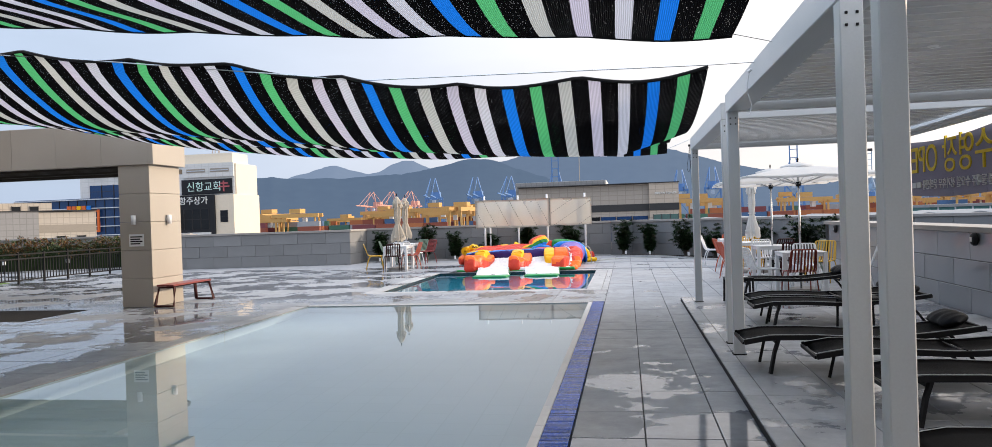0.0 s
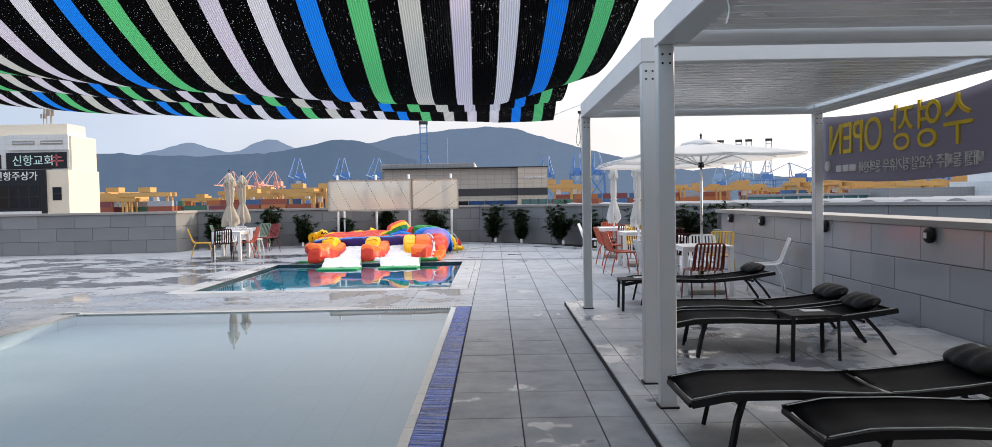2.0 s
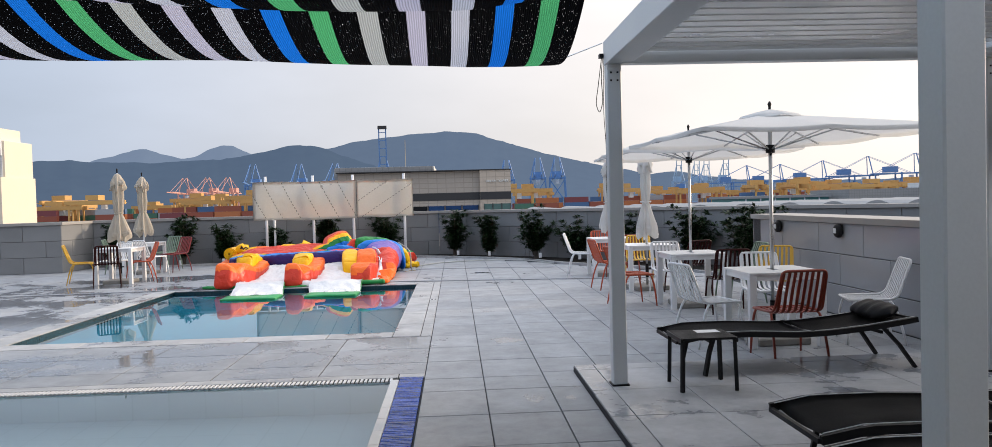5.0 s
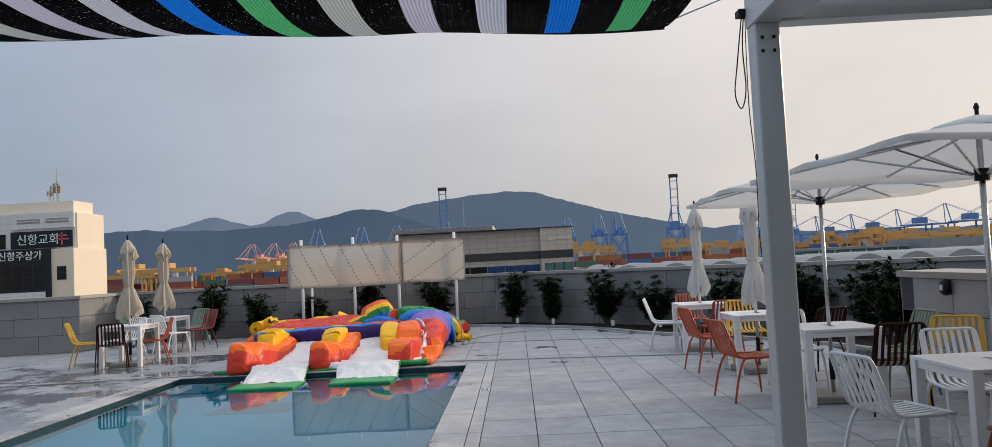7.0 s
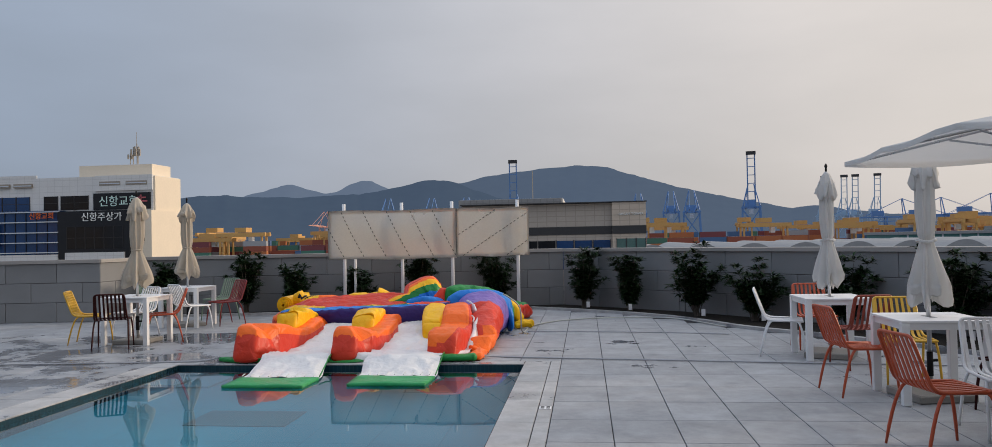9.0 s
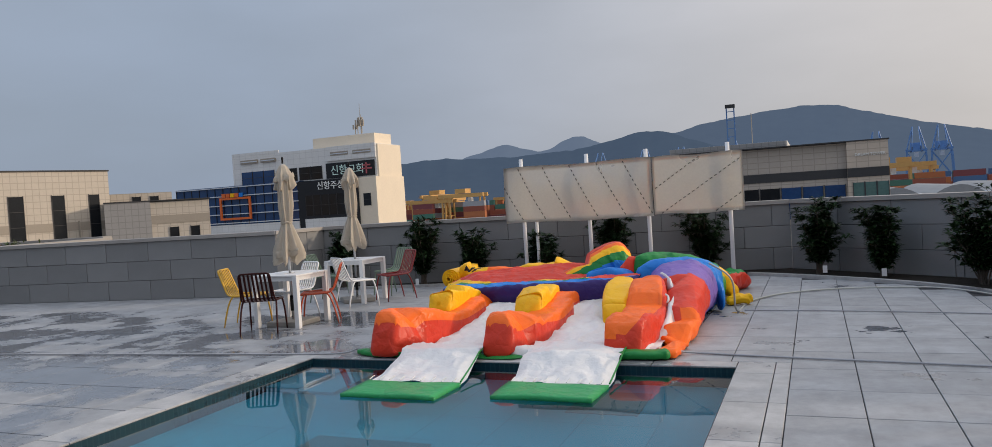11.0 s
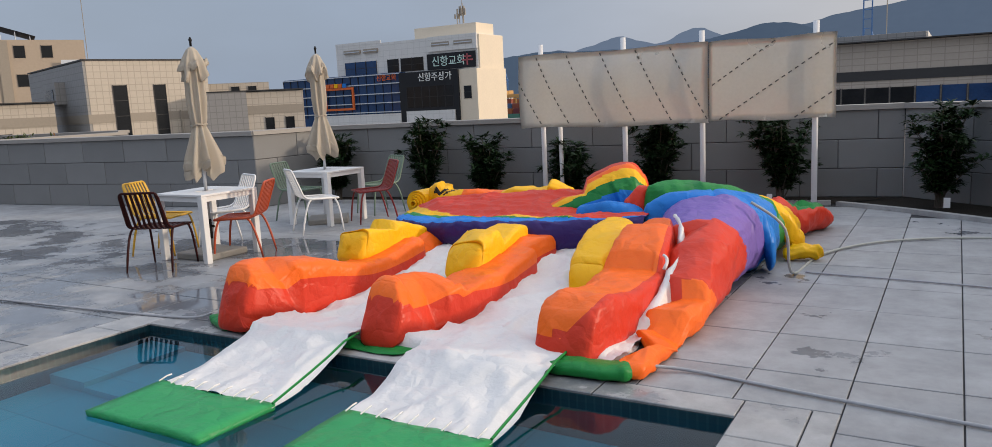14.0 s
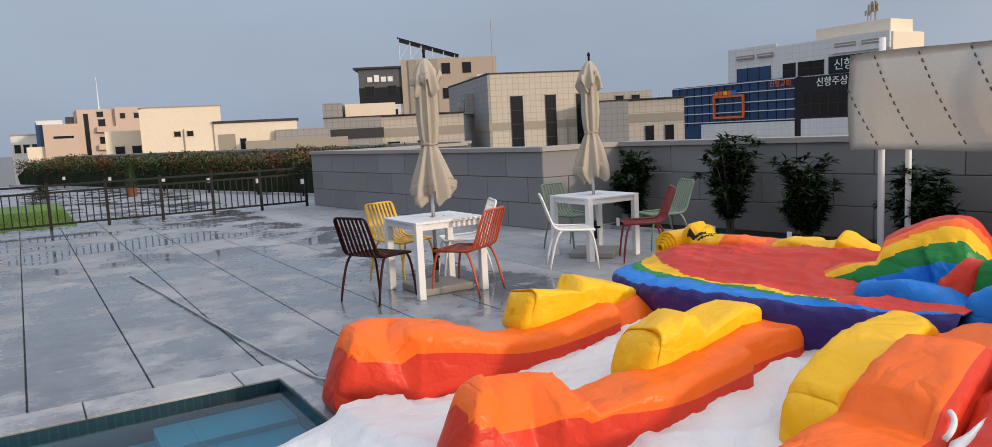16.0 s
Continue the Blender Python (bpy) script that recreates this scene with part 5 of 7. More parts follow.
def shrub(x, y, h, w, seed, label="dark green glossy-leaved shrub in the planting bed", tag=True):
    rnd = random.Random(seed)
    t = thing("shrub", label, "shrub", "shrubs along the parapet", (x, y, -0.02))
    bt, bl = bmesh.new(), bmesh.new()
    tips = []
    for k in range(24):
        a = rnd.uniform(0, 6.28)
        top = h * rnd.uniform(0.35, 1.0)
        out = w * rnd.uniform(0.15, 1.0) * (1 - 0.30 * top / h)
        p0 = Vector((rnd.uniform(-0.05, 0.05), rnd.uniform(-0.05, 0.05), 0))
        p2 = Vector((out * math.cos(a), out * math.sin(a), top))
        P = arc(p0, Vector((p2.x * 0.25, p2.y * 0.25, top * 0.6)), p2, 6)
        tube(bt, P, [0.012, 0.011, 0.010, 0.008, 0.007, 0.005, 0.003], 5)
        for q in range(2, 7):
            for s in range(3):
                b = rnd.uniform(0, 6.28)
                tips.append((P[q], Vector((math.cos(b), math.sin(b), rnd.uniform(0.1, 1.1)))))
    for p, d in tips:
        d = d.normalized()
        end = p + d * rnd.uniform(0.05, 0.14)
        tube(bt, [p, end], 0.003, 4)
        for s in range(rnd.randint(8, 11)):
            b = rnd.uniform(0, 6.28)
            dd = (d * rnd.uniform(0.1, 0.9) + Vector((math.cos(b), math.sin(b), rnd.uniform(-0.3, 0.6)))).normalized()
            leaf(bl, p + (end - p) * rnd.uniform(0.3, 1), dd, Vector((0, 0, 1)), rnd.uniform(0.10, 0.155), rnd.uniform(0.020, 0.030))
    part("stem", bt, M_BARK, t, "thin grey stems")
    part("foliage", bl, M_LEAF, t)
    if tag:
        a = rnd.uniform(-0.1, 0.1)
        part("plant_tag", boxed(a - 0.035, a + 0.035, -w * 0.75 - 0.004, -w * 0.75, 0.08, 0.2), M_TAG, t, "white plant tag")
    return t


SHRUBS = [(-8.98, 33.50, 1.05, 0.30), (-7.26, 33.70, 1.26, 0.34), (-6.19, 33.86, 0.98, 0.36), (-4.87, 34.06, 0.88, 0.38), (-3.55, 34.27, 1.12, 0.34), (-1.90, 34.50, 1.15, 0.46),
          (0.0, 34.28, 1.20, 0.33), (0.93, 33.55, 1.05, 0.27), (2.09, 32.48, 1.25, 0.46), (2.95, 31.53, 1.03, 0.42), (4.1, 30.22, 1.06, 0.38), (5.1, 28.95, 1.20, 0.42), (5.9, 27.95, 1.12, 0.5), (5.45, 26.2, 1.25, 0.5)]
for k, (x, y, h, w) in enumerate(SHRUBS):
    shrub(x, y, h * 1.04, w * 1.5, 40 + k)

KERB = [(-9.4, 33.05), (-1.15, 34.35), (-0.2, 33.78), (1.15, 32.70), (2.0, 31.60), (2.6, 30.45), (3.6, 29.3), (4.6, 27.9), (5.2, 26.4), (5.25, 24.42)]
bm = bmesh.new()
kp = spline([(x, y, 0.02) for x, y in KERB[1:]], 40)
tube(bm, kp, 0, 4, True, (0.05, 0.03))
tube(bm, [(-9.4, 33.15, 0.02), (-1.25, 34.42, 0.02)], 0, 4, True, (0.05, 0.03))
tagged(part("bed_kerb", bm, M_COPING), "low granite kerb round the planting bed", "kerb", kind="structure")
bm = bmesh.new()
back = [(-0.45, 35.25), (-0.2, 35.1), (1.95, 33.35), (3.0, 32.2), (4.15, 30.9), (5.4, 29.3), (6.75, 27.6), (7.5, 26.6), (8.0, 25.9), (7.0, 24.6)]
front = [tuple(kp[int(i * 40 / 9)][:2]) for i in range(10)]
for i in range(9):
    f = bm.faces.new([bm.verts.new((*p, 0.006)) for p in (front[i], front[i + 1], back[i + 1], back[i])])
f = bm.faces.new([bm.verts.new((*p, 0.006)) for p in ((-9.4, 33.2), (-1.25, 34.45), (-0.45, 35.25), (-9.6, 33.85))])
bmesh.ops.recalc_face_normals(bm, faces=bm.faces[:])
tagged(part("bed_soil", bm, M_SOIL), "dark damp soil of the planting bed", "soil", kind="structure")


# ---- the house's porch, bench, railing and hedge ----
M_PANEL = mat("beige_stone_panel", (0.38, 0.345, 0.30), 0.5, 0, 0.10, 1.0, 70, 0.06, 0.05)
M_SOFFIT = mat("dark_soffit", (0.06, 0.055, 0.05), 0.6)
porch = thing("porch", "beige stone-clad porch with a square column and deep beam", "porch", kind="structure")
for k in range(5):
    part("column_panel", boxed(-9.72, -9.05, 19.30, 20.35, 0.56 * k + 0.003, 0.56 * (k + 1) - 0.003, bevel=0.004), M_PANEL, porch)
for k in range(14):
    x1 = -9.05 - k * 1.0
    part("beam_panel", boxed(x1 - 0.996, x1, 19.26, 19.42, 2.802, 3.62, bevel=0.004), M_PANEL, porch)
    part("beam_panel", boxed(x1 - 0.996, x1, 20.22, 20.38, 2.802, 3.62, bevel=0.004), M_PANEL, porch)
part("end_panel", boxed(-9.05, -8.93, 19.26, 20.38, 2.802, 3.62, bevel=0.004), M_PANEL, porch)
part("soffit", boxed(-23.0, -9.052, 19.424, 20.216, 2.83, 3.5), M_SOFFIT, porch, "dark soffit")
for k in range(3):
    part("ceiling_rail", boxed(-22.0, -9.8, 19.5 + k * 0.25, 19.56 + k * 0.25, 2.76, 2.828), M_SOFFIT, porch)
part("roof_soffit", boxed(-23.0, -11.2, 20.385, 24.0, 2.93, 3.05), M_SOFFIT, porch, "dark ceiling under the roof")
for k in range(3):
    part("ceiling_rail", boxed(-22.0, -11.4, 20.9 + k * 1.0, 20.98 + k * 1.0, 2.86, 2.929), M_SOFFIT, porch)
for x, y, ax in ((-9.38, 19.24, 0), (-9.0, 19.85, 1)):
    lamp = thing("wall_lamp", "white cylindrical up-and-down wall lamp on the column", "wall lamp", "lamps on the porch column", (x, y, 1.72))
    part("body", tubed([(0, 0, -0.09), (0, 0, 0.09)], 0.045, 14), M_WHITE, lamp, smooth=True)
    part("bracket", boxed(-0.02, 0.02, 0.0, 0.058, -0.03, 0.03) if ax == 0 else boxed(-0.048, 0.0, -0.02, 0.02, -0.03, 0.03), M_WHITE, lamp)
sign = thing("notice_board", "small white notice with dark bars on the column", "notice", at=(-9.36, 19.292, 1.32))
part("plate", boxed(-0.16, 0.16, -0.008, 0, -0.12, 0.12, bevel=0.002), M_WHITE, sign)
for k in range(4):
    part("print_bar", boxed(-0.13, 0.13 - 0.05 * (k % 2), -0.0105, -0.008, 0.055 - k * 0.045, 0.08 - k * 0.045), M_BLACKMETAL, sign, "dark bar of print")
bm = bmesh.new()
box(bm, -14.0, -10.2, 17.3, 19.0, -0.011, -0.004)
tagged(part("planter_pit", bm, M_SOIL), "dark shallow pit beside the porch", "pit", kind="structure")

# unseen blocks for the presumed house, added to shade faces towards -y
house = thing("house_wall", "unseen beige blocks for the presumed house, added to shade the terrace", "house", kind="structure")
part("side_block", boxed(-26, -11.7, -4.0, 16.4, -0.3, 7.0), M_PANEL, house)
part("back_block", boxed(-26, 9.0, -9.0, -4.05, -0.3, 7.0), M_PANEL, house)

M_BENCH = mat("brick_red_metal", (0.20, 0.035, 0.03), 0.45)
bench = thing("bench", "brick-red metal bench with splayed dark end frames", "bench", at=(-8.78, 19.98, 0))
for k in range(4):
    part("seat_slat", boxed(-0.18 + k * 0.092, -0.18 + k * 0.092 + 0.085, -0.70, 0.70, 0.40, 0.435, bevel=0.003), M_BENCH, bench)
M_BENCH_DK = mat("dark_maroon_metal", (0.05, 0.014, 0.014), 0.5)
for s in (-1, 1):
    part("end_frame", tube(bmesh.new(), [(-0.20, s * 0.74, 0.022), (-0.165, s * 0.64, 0.375), (0.165, s * 0.64, 0.375), (0.20, s * 0.74, 0.022), (-0.20, s * 0.74, 0.022)], 0, 4, True, (0.032, 0.02)), M_BENCH_DK, bench, "dark end frame")
part("seat_rail", boxed(-0.02, 0.02, -0.62, 0.62, 0.36, 0.399), M_BENCH_DK, bench)

rail = thing("railing", "black metal railing with thin upright bars", "railing", at=(-17.95, 31.35, 0))
for k in range(22):
    y = -1.05 * k
    part("post", boxed(-0.028, 0.028, y - 0.028, y + 0.028, 0, 0.96, bevel=0.003), M_BLACKMETAL, rail)
    if k < 21:
        for z in (0.10, 0.74, 0.88):
            part("rail_bar", boxed(-0.02, 0.02, y - 1.03, y - 0.02, z, z + 0.04), M_BLACKMETAL, rail)
        for q in range(1, 8):
            yy = y - 1.05 * q / 8
            part("baluster", boxed(-0.011, 0.011, yy - 0.011, yy + 0.011, 0.131, 0.739), M_BLACKMETAL, rail)

hedge = thing("hedge", "clipped yellow-green hedge behind the railing", "hedge", at=(0, 0, 0), kind="stuff")
rnd = random.Random(5)
bm = bmesh.new()
HEDGE_DRY = []
for k in range(22000):
    x = rnd.uniform(-45, -18.9)
    y = 34.1 - (-18.9 - x) * 0.30 + rnd.uniform(-0.8, 0.8)
    hz = 1.12 + 0.24 * noise.noise(Vector((x * 0.7, y * 0.7, 0))) + 0.26 * noise.noise(Vector((x * 2.1, y * 2.1, 4)))
    z = hz * rnd.uniform(0.15, 1.0) ** 0.4
    d = Vector((rnd.uniform(-1, 1), rnd.uniform(-1.3, 0.6), rnd.uniform(0, 1.2)))
    dry = noise.noise(Vector((x * 1.1, y * 1.1, z * 1.5))) + rnd.uniform(-0.35, 0.35) > 0.05
    k0 = len(bm.faces)
    leaf(bm, Vector((x, y, z)), d, Vector((0, 0, 1)), rnd.uniform(0.07, 0.17), rnd.uniform(0.02, 0.038))
    HEDGE_DRY.extend([dry] * (len(bm.faces) - k0))
for f, dry in zip(bm.faces, HEDGE_DRY):
    f.material_index = int(dry)
part("foliage", bm, [M_LEAF_HEDGE, M_LEAF_DRY], hedge)
# solid core under the leaves; the hedge's inner shade is put into its colour
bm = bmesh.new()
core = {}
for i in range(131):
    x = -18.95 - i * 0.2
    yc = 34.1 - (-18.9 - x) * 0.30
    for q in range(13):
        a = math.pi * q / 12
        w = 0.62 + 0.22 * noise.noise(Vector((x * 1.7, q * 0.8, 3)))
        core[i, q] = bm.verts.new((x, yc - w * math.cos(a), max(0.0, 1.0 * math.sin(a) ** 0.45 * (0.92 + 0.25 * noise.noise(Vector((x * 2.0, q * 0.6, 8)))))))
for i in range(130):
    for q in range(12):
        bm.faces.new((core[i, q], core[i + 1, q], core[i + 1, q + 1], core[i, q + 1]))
part("inner_twigs", bm, mat("shaded_hedge_leaf", (0.016, 0.026, 0.009), 0.85, 0, 0.5, 9, 60, 0.5), hedge, "dark solid core with the hedge's inner shade in its colour")
bm = bmesh.new()
for k in range(60):
    x = -19.1 - k * 0.38
    yy = 34.1 - (-18.9 - x) * 0.30
    tube(bm, [(x, yy, 0), (x + 0.1, yy, 0.75)], 0.02, 5)
part("stems", bm, M_BARK, hedge)
bm = bmesh.new()
tube(bm, [(-18.6, 33.15, 0.02), (-45, 25.25, 0.02)], 0, 4, True, (0.06, 0.05))
tagged(part("hedge_kerb", bm, M_COPING), "pale stone kerb along the hedge", "kerb", kind="structure")
wall_run("wall_hedge", [(-46, 27.3), (-18.0, 35.6)], 1.30, 0.35, "long plastered parapet behind the hedge", 1, 2.4)
wall_run("wall_hedge_side", [(-18.0, 35.6), (-18.02, 31.92)], 1.262, 0.3, "short granite return behind the hedge", 3, 1.0)

M_GRASS = mat("lawn_grass", (0.10, 0.19, 0.035), 0.9, 0, 0.35, 1.5, 60, 0.5)
bm = bmesh.new()
box(bm, -27, -18.7, 18.0, 26.6, -0.01, 0.02)
tagged(part("lawn", bm, M_GRASS), "bright green lawn behind the railing", "lawn", kind="structure")
lawn_blades = thing("grass", "short green grass blades", "grass", kind="stuff")
bm = bmesh.new()
for k in range(9000):
    x, y = rnd.uniform(-23.5, -18.72), rnd.uniform(22.5, 26.58)
    h = rnd.uniform(0.04, 0.09)
    a = rnd.uniform(0, 6.28)
    bm.faces.new([bm.verts.new(p) for p in ((x, y, 0.02), (x + 0.012 * math.cos(a), y + 0.012 * math.sin(a), 0.02), (x + rnd.uniform(-0.03, 0.03), y + rnd.uniform(-0.03, 0.03), 0.02 + h))])
part("blades", bm, M_GRASS, lawn_blades)


# ---- banner, wall lamps, cables ----
M_BANNER = mat("slate_banner_cloth", (0.15, 0.155, 0.21), 0.7, 0, 0.08, 3, 200, 0.06)
M_BAN_Y = mat("banner_yellow", (0.72, 0.52, 0.02), 0.7)
M_BAN_W = mat("banner_white", (0.62, 0.62, 0.62), 0.7)
banner = thing("banner", "slate banner with yellow letters, seen from its back", "banner", at=(4.42, 0, 0))
BY0, BY1 = 14.75, 18.58
bm = bmesh.new()
V = {}
for i in range(41):
    for k in range(9):
        u, w = i / 40, k / 8
        zt = 2.50 - 0.10 * math.sin(math.pi * u)
        zb = 1.68 - 0.06 * math.sin(math.pi * u)
        V[i, k] = bm.verts.new((0.006 * math.sin(9 * u), BY0 + (BY1 - BY0) * u, zb + (zt - zb) * w))
for i in range(40):
    for k in range(8):
        f = bm.faces.new((V[i, k], V[i + 1, k], V[i + 1, k + 1], V[i, k + 1]))
        f.smooth = True
bmesh.ops.solidify(bm, geom=bm.faces[:], thickness=0.003)
part("cloth", bm, M_BANNER, banner)


def lettering(text, size, m, parent, material, name="lettering", depth=0.012, align="LEFT", wide=1.0, length=0.0):
    cu = bpy.data.curves.new(name, "FONT")
    cu.body, cu.size, cu.extrude, cu.align_x, cu.align_y = text, size, depth, align, "CENTER"
    cu.space_character = wide
    ob = new(name, cu)
    ob.matrix_basis = m
    bpy.context.view_layer.update()
    me = bpy.data.meshes.new_from_object(ob.evaluated_get(bpy.context.evaluated_depsgraph_get()))
    me.materials.clear()
    me.materials.append(material)
    if length:
        xsv = [v.co.x for v in me.vertices]
        k = length / (max(xsv) - min(xsv))
        me.transform(Matrix.Diagonal((k, min(k, 1.25), 1, 1)) @ Matrix.Translation((-min(xsv), 0, 0)))
    bpy.data.objects.remove(ob)
    out = new(name, me)
    out.matrix_basis = m
    out.parent = parent
    return out


lettering("수영장 OPEN", 0.50, pose(0, 15.35, 2.15, 90, 0, 90), banner, M_BAN_Y, depth=0.014, length=3.0)
lettering("매월 둘째주 수요일 정기휴무 문의전화", 0.155, pose(0, 15.2, 1.79, 90, 0, 90), banner, M_BAN_W, depth=0.014, length=2.35)
for k in range(3):
    part("number_bar", boxed(-0.014, 0.014, 17.62 + k * 0.19, 17.78 + k * 0.19, 1.765, 1.845), M_BAN_W, banner, "white bar of print")
bm = bmesh.new()
bmesh.ops.create_circle(bm, cap_ends=True, radius=0.07, segments=20)
bmesh.ops.extrude_face_region(bm, geom=bm.faces[:])
bm.verts.ensure_lookup_table()
for v in bm.verts[20:]:
    v.co.z += 0.028
bmesh.ops.transform(bm, matrix=pose(-0.014, 18.42, 1.85, 90, 0, 90), verts=bm.verts[:])
part("emblem", bm, M_BAN_W, banner, "round white emblem")
for z in (2.50, 1.68):
    for y0, y1 in ((18.58, 18.72), (14.40, 14.75)):
        part("tie", tubed([(0, y0, z), (-0.10, y1, z + 0.03)], 0.004, 4), M_ROPE, banner)

for y in (23.35, 21.6, 19.05, 16.45, 13.8, 11.2):
    t = thing("bulkhead_lamp", "round dark bulkhead lamp on the parapet", "wall lamp", "lamps along the parapet", (4.655, y, 1.04))
    bm = bmesh.new()
    prof = [(0.0, 0.085), (0.03, 0.085), (0.05, 0.07), (0.058, 0.05)]
    R = [[bm.verts.new((-d, r * math.cos(a), r * math.sin(a))) for a in (2 * math.pi * k / 20 for k in range(20))] for d, r in prof]
    for a, b in zip(R, R[1:]):
        for k in range(20):
            bm.faces.new((a[k], a[(k + 1) % 20], b[(k + 1) % 20], b[k]))
    bm.faces.new(R[-1])
    bm.faces.new(list(reversed(R[0])))
    part("housing", bm, M_BLACKMETAL, t, smooth=False)
    part("lens", boxed(-0.066, -0.0585, -0.03, 0.03, -0.03, 0.03, bevel=0.003), M_STEEL, t, "milky lens")

cable = thing("hanging_cable", "looped dark cable hanging from the pergola", "cable", at=(1.205, 18.49, 0))
part("loop", tubed(spline([(0.0, 0, 2.60), (-0.025, 0.02, 2.4), (-0.045, 0.02, 2.25), (-0.02, 0.02, 2.18), (0.005, 0.02, 2.27), (-0.005, 0.0, 2.45), (0.01, 0, 2.61)], 40), 0.0032, 5), M_BLACKMETAL, cable)
part("drop", tubed(spline([(0.015, 0, 2.60), (0.01, 0.01, 2.2), (0.022, 0.01, 1.9), (0.018, 0.01, 1.62), (0.024, 0.01, 1.50)], 40), 0.0025, 5), M_BLACKMETAL, cable)
part("bracket", boxed(-0.02, 0.03, -0.03, 0.03, 2.595, 2.625), M_BLACKMETAL, cable)
cable2 = thing("hanging_string", "short pale string hanging from the pergola's beam", "cord", at=(1.17, 11.9, 0))
part("cord", tubed(spline([(0.0, 0, 2.66), (-0.02, 0.02, 2.5), (0.01, 0.02, 2.38), (-0.01, 0.0, 2.30)], 20), 0.004, 5), M_WHITE, cable2)
part("knot", tubed([(-0.012, 0, 2.64), (0.012, 0, 2.66)], 0.012, 6), M_WHITE, cable2)


# ---- small things along the hedge ----
for x in (-21.2, -23.4, -26.2, -29.2, -33.5, -38.0):
    t = thing("bollard_light", "small grey bollard light with a white head beside the hedge", "bollard light", "bollard lights along the hedge", (x, 33.0 + (x + 18.9) * 0.30, 0))
    part("post", tubed([(0, 0, 0), (0, 0, 0.34)], 0.035, 10), M_BLACKMETAL, t, smooth=True)
    part("head", tubed([(0, 0, 0.341), (0, 0, 0.48)], 0.06, 12), M_WHITE, t, "white head")
    part("hood", tubed([(0, 0, 0.481), (0, 0, 0.51)], 0.075, 12), M_BLACKMETAL, t, "dark hood")


def potted(name, label, x, y, h, w, pot_h, pot_r, seed, material):
    t = thing(name, label, "potted plant", at=(x, y, 0))
    rnd = random.Random(seed)
    if pot_h:
        part("pot", tubed([(0, 0, 0), (0, 0, pot_h * 0.9), (0, 0, pot_h)], [pot_r * 0.75, pot_r, pot_r * 1.06], 18), mat("terracotta_pot", (0.16, 0.06, 0.035), 0.8, 0, 0.2, 8, 60, 0.1), t, "terracotta pot")
    part("stem", tubed([(0, 0, pot_h * 0.9), (0, 0, pot_h + h * 0.8)], [0.02, 0.006], 6), M_BARK, t)
    bm = bmesh.new()
    for k in range(900):
        q = rnd.random()
        a = rnd.uniform(0, 6.28)
        r = w * (1 - q) ** 0.6 * rnd.uniform(0.3, 1.0)
        d = Vector((math.cos(a) * 0.6, math.sin(a) * 0.6, rnd.uniform(0.2, 1.2)))
        leaf(bm, Vector((r * math.cos(a), r * math.sin(a), pot_h + q * h * 0.95)), d, Vector((0, 0, 1)), rnd.uniform(0.05, 0.10), 0.012)
    part("foliage", bm, material, t)


potted("potted_conifer", "narrow yellow-green conifer in a terracotta pot", -27.6, 28.7, 0.85, 0.20, 0.28, 0.18, 3, M_LEAF_HEDGE)
potted("garden_shrub", "small round green shrub at the lawn's edge", -28.5, 26.2, 0.55, 0.38, 0.0, 0.1, 8, M_LEAF)

# ---- the town beyond the parapet ----
M_GROUND = mat("far_ground", (0.17, 0.175, 0.18), 0.9, 0, 0.25, 0.02, 0.3, 0.0)
bm = bmesh.new()
box(bm, -4500, 4500, -800, 4500, -16.2, -16)
tagged(part("ground", bm, M_GROUND), "hazy grey ground reaching to the horizon", "ground", kind="structure")
# the building under the deck
bm = bmesh.new()
box(bm, -45, 12, -4, 40, -16, -1.1)
tagged(part("house_body", bm, mat("house_render", (0.4, 0.39, 0.37), 0.8)), "plain building under the roof deck", "building", kind="structure")


def panel_mat(name, c, w, h, joint=0.74, rough=0.6, mortar=0.035):
    m = mat(name, c, rough, 0, 0.08, 0.35, 4.0, 0.0)
    n, l = m.node_tree.nodes, m.node_tree.links
    b = n["Principled BSDF"]
    old = b.inputs["Base Color"].links[0].from_socket
    tc = n.new("ShaderNodeTexCoord")
    sep = n.new("ShaderNodeSeparateXYZ")
    l.new(tc.outputs["Object"], sep.inputs[0])
    add = n.new("ShaderNodeMath")
    l.new(sep.outputs["X"], add.inputs[0])
    l.new(sep.outputs["Y"], add.inputs[1])
    com = n.new("ShaderNodeCombineXYZ")
    l.new(add.outputs[0], com.inputs["X"])
    l.new(sep.outputs["Z"], com.inputs["Y"])
    br = n.new("ShaderNodeTexBrick")
    br.offset = 0.0
    br.inputs["Scale"].default_value = 1.0
    br.inputs["Brick Width"].default_value, br.inputs["Row Height"].default_value, br.inputs["Mortar Size"].default_value = w, h, mortar
    br.inputs["Color1"].default_value, br.inputs["Color2"].default_value, br.inputs["Mortar"].default_value = (1, 1, 1, 1), (0.95, 0.95, 0.95, 1), (joint, joint, joint, 1)
    l.new(com.outputs[0], br.inputs["Vector"])
    mx = n.new("ShaderNodeMix")
    mx.data_type, mx.blend_type = "RGBA", "MULTIPLY"
    mx.inputs["Factor"].default_value = 1.0
    l.new(old, mx.inputs["A"])
    l.new(br.outputs["Color"], mx.inputs["B"])
    l.new(mx.outputs["Result"], b.inputs["Base Color"])
    return m


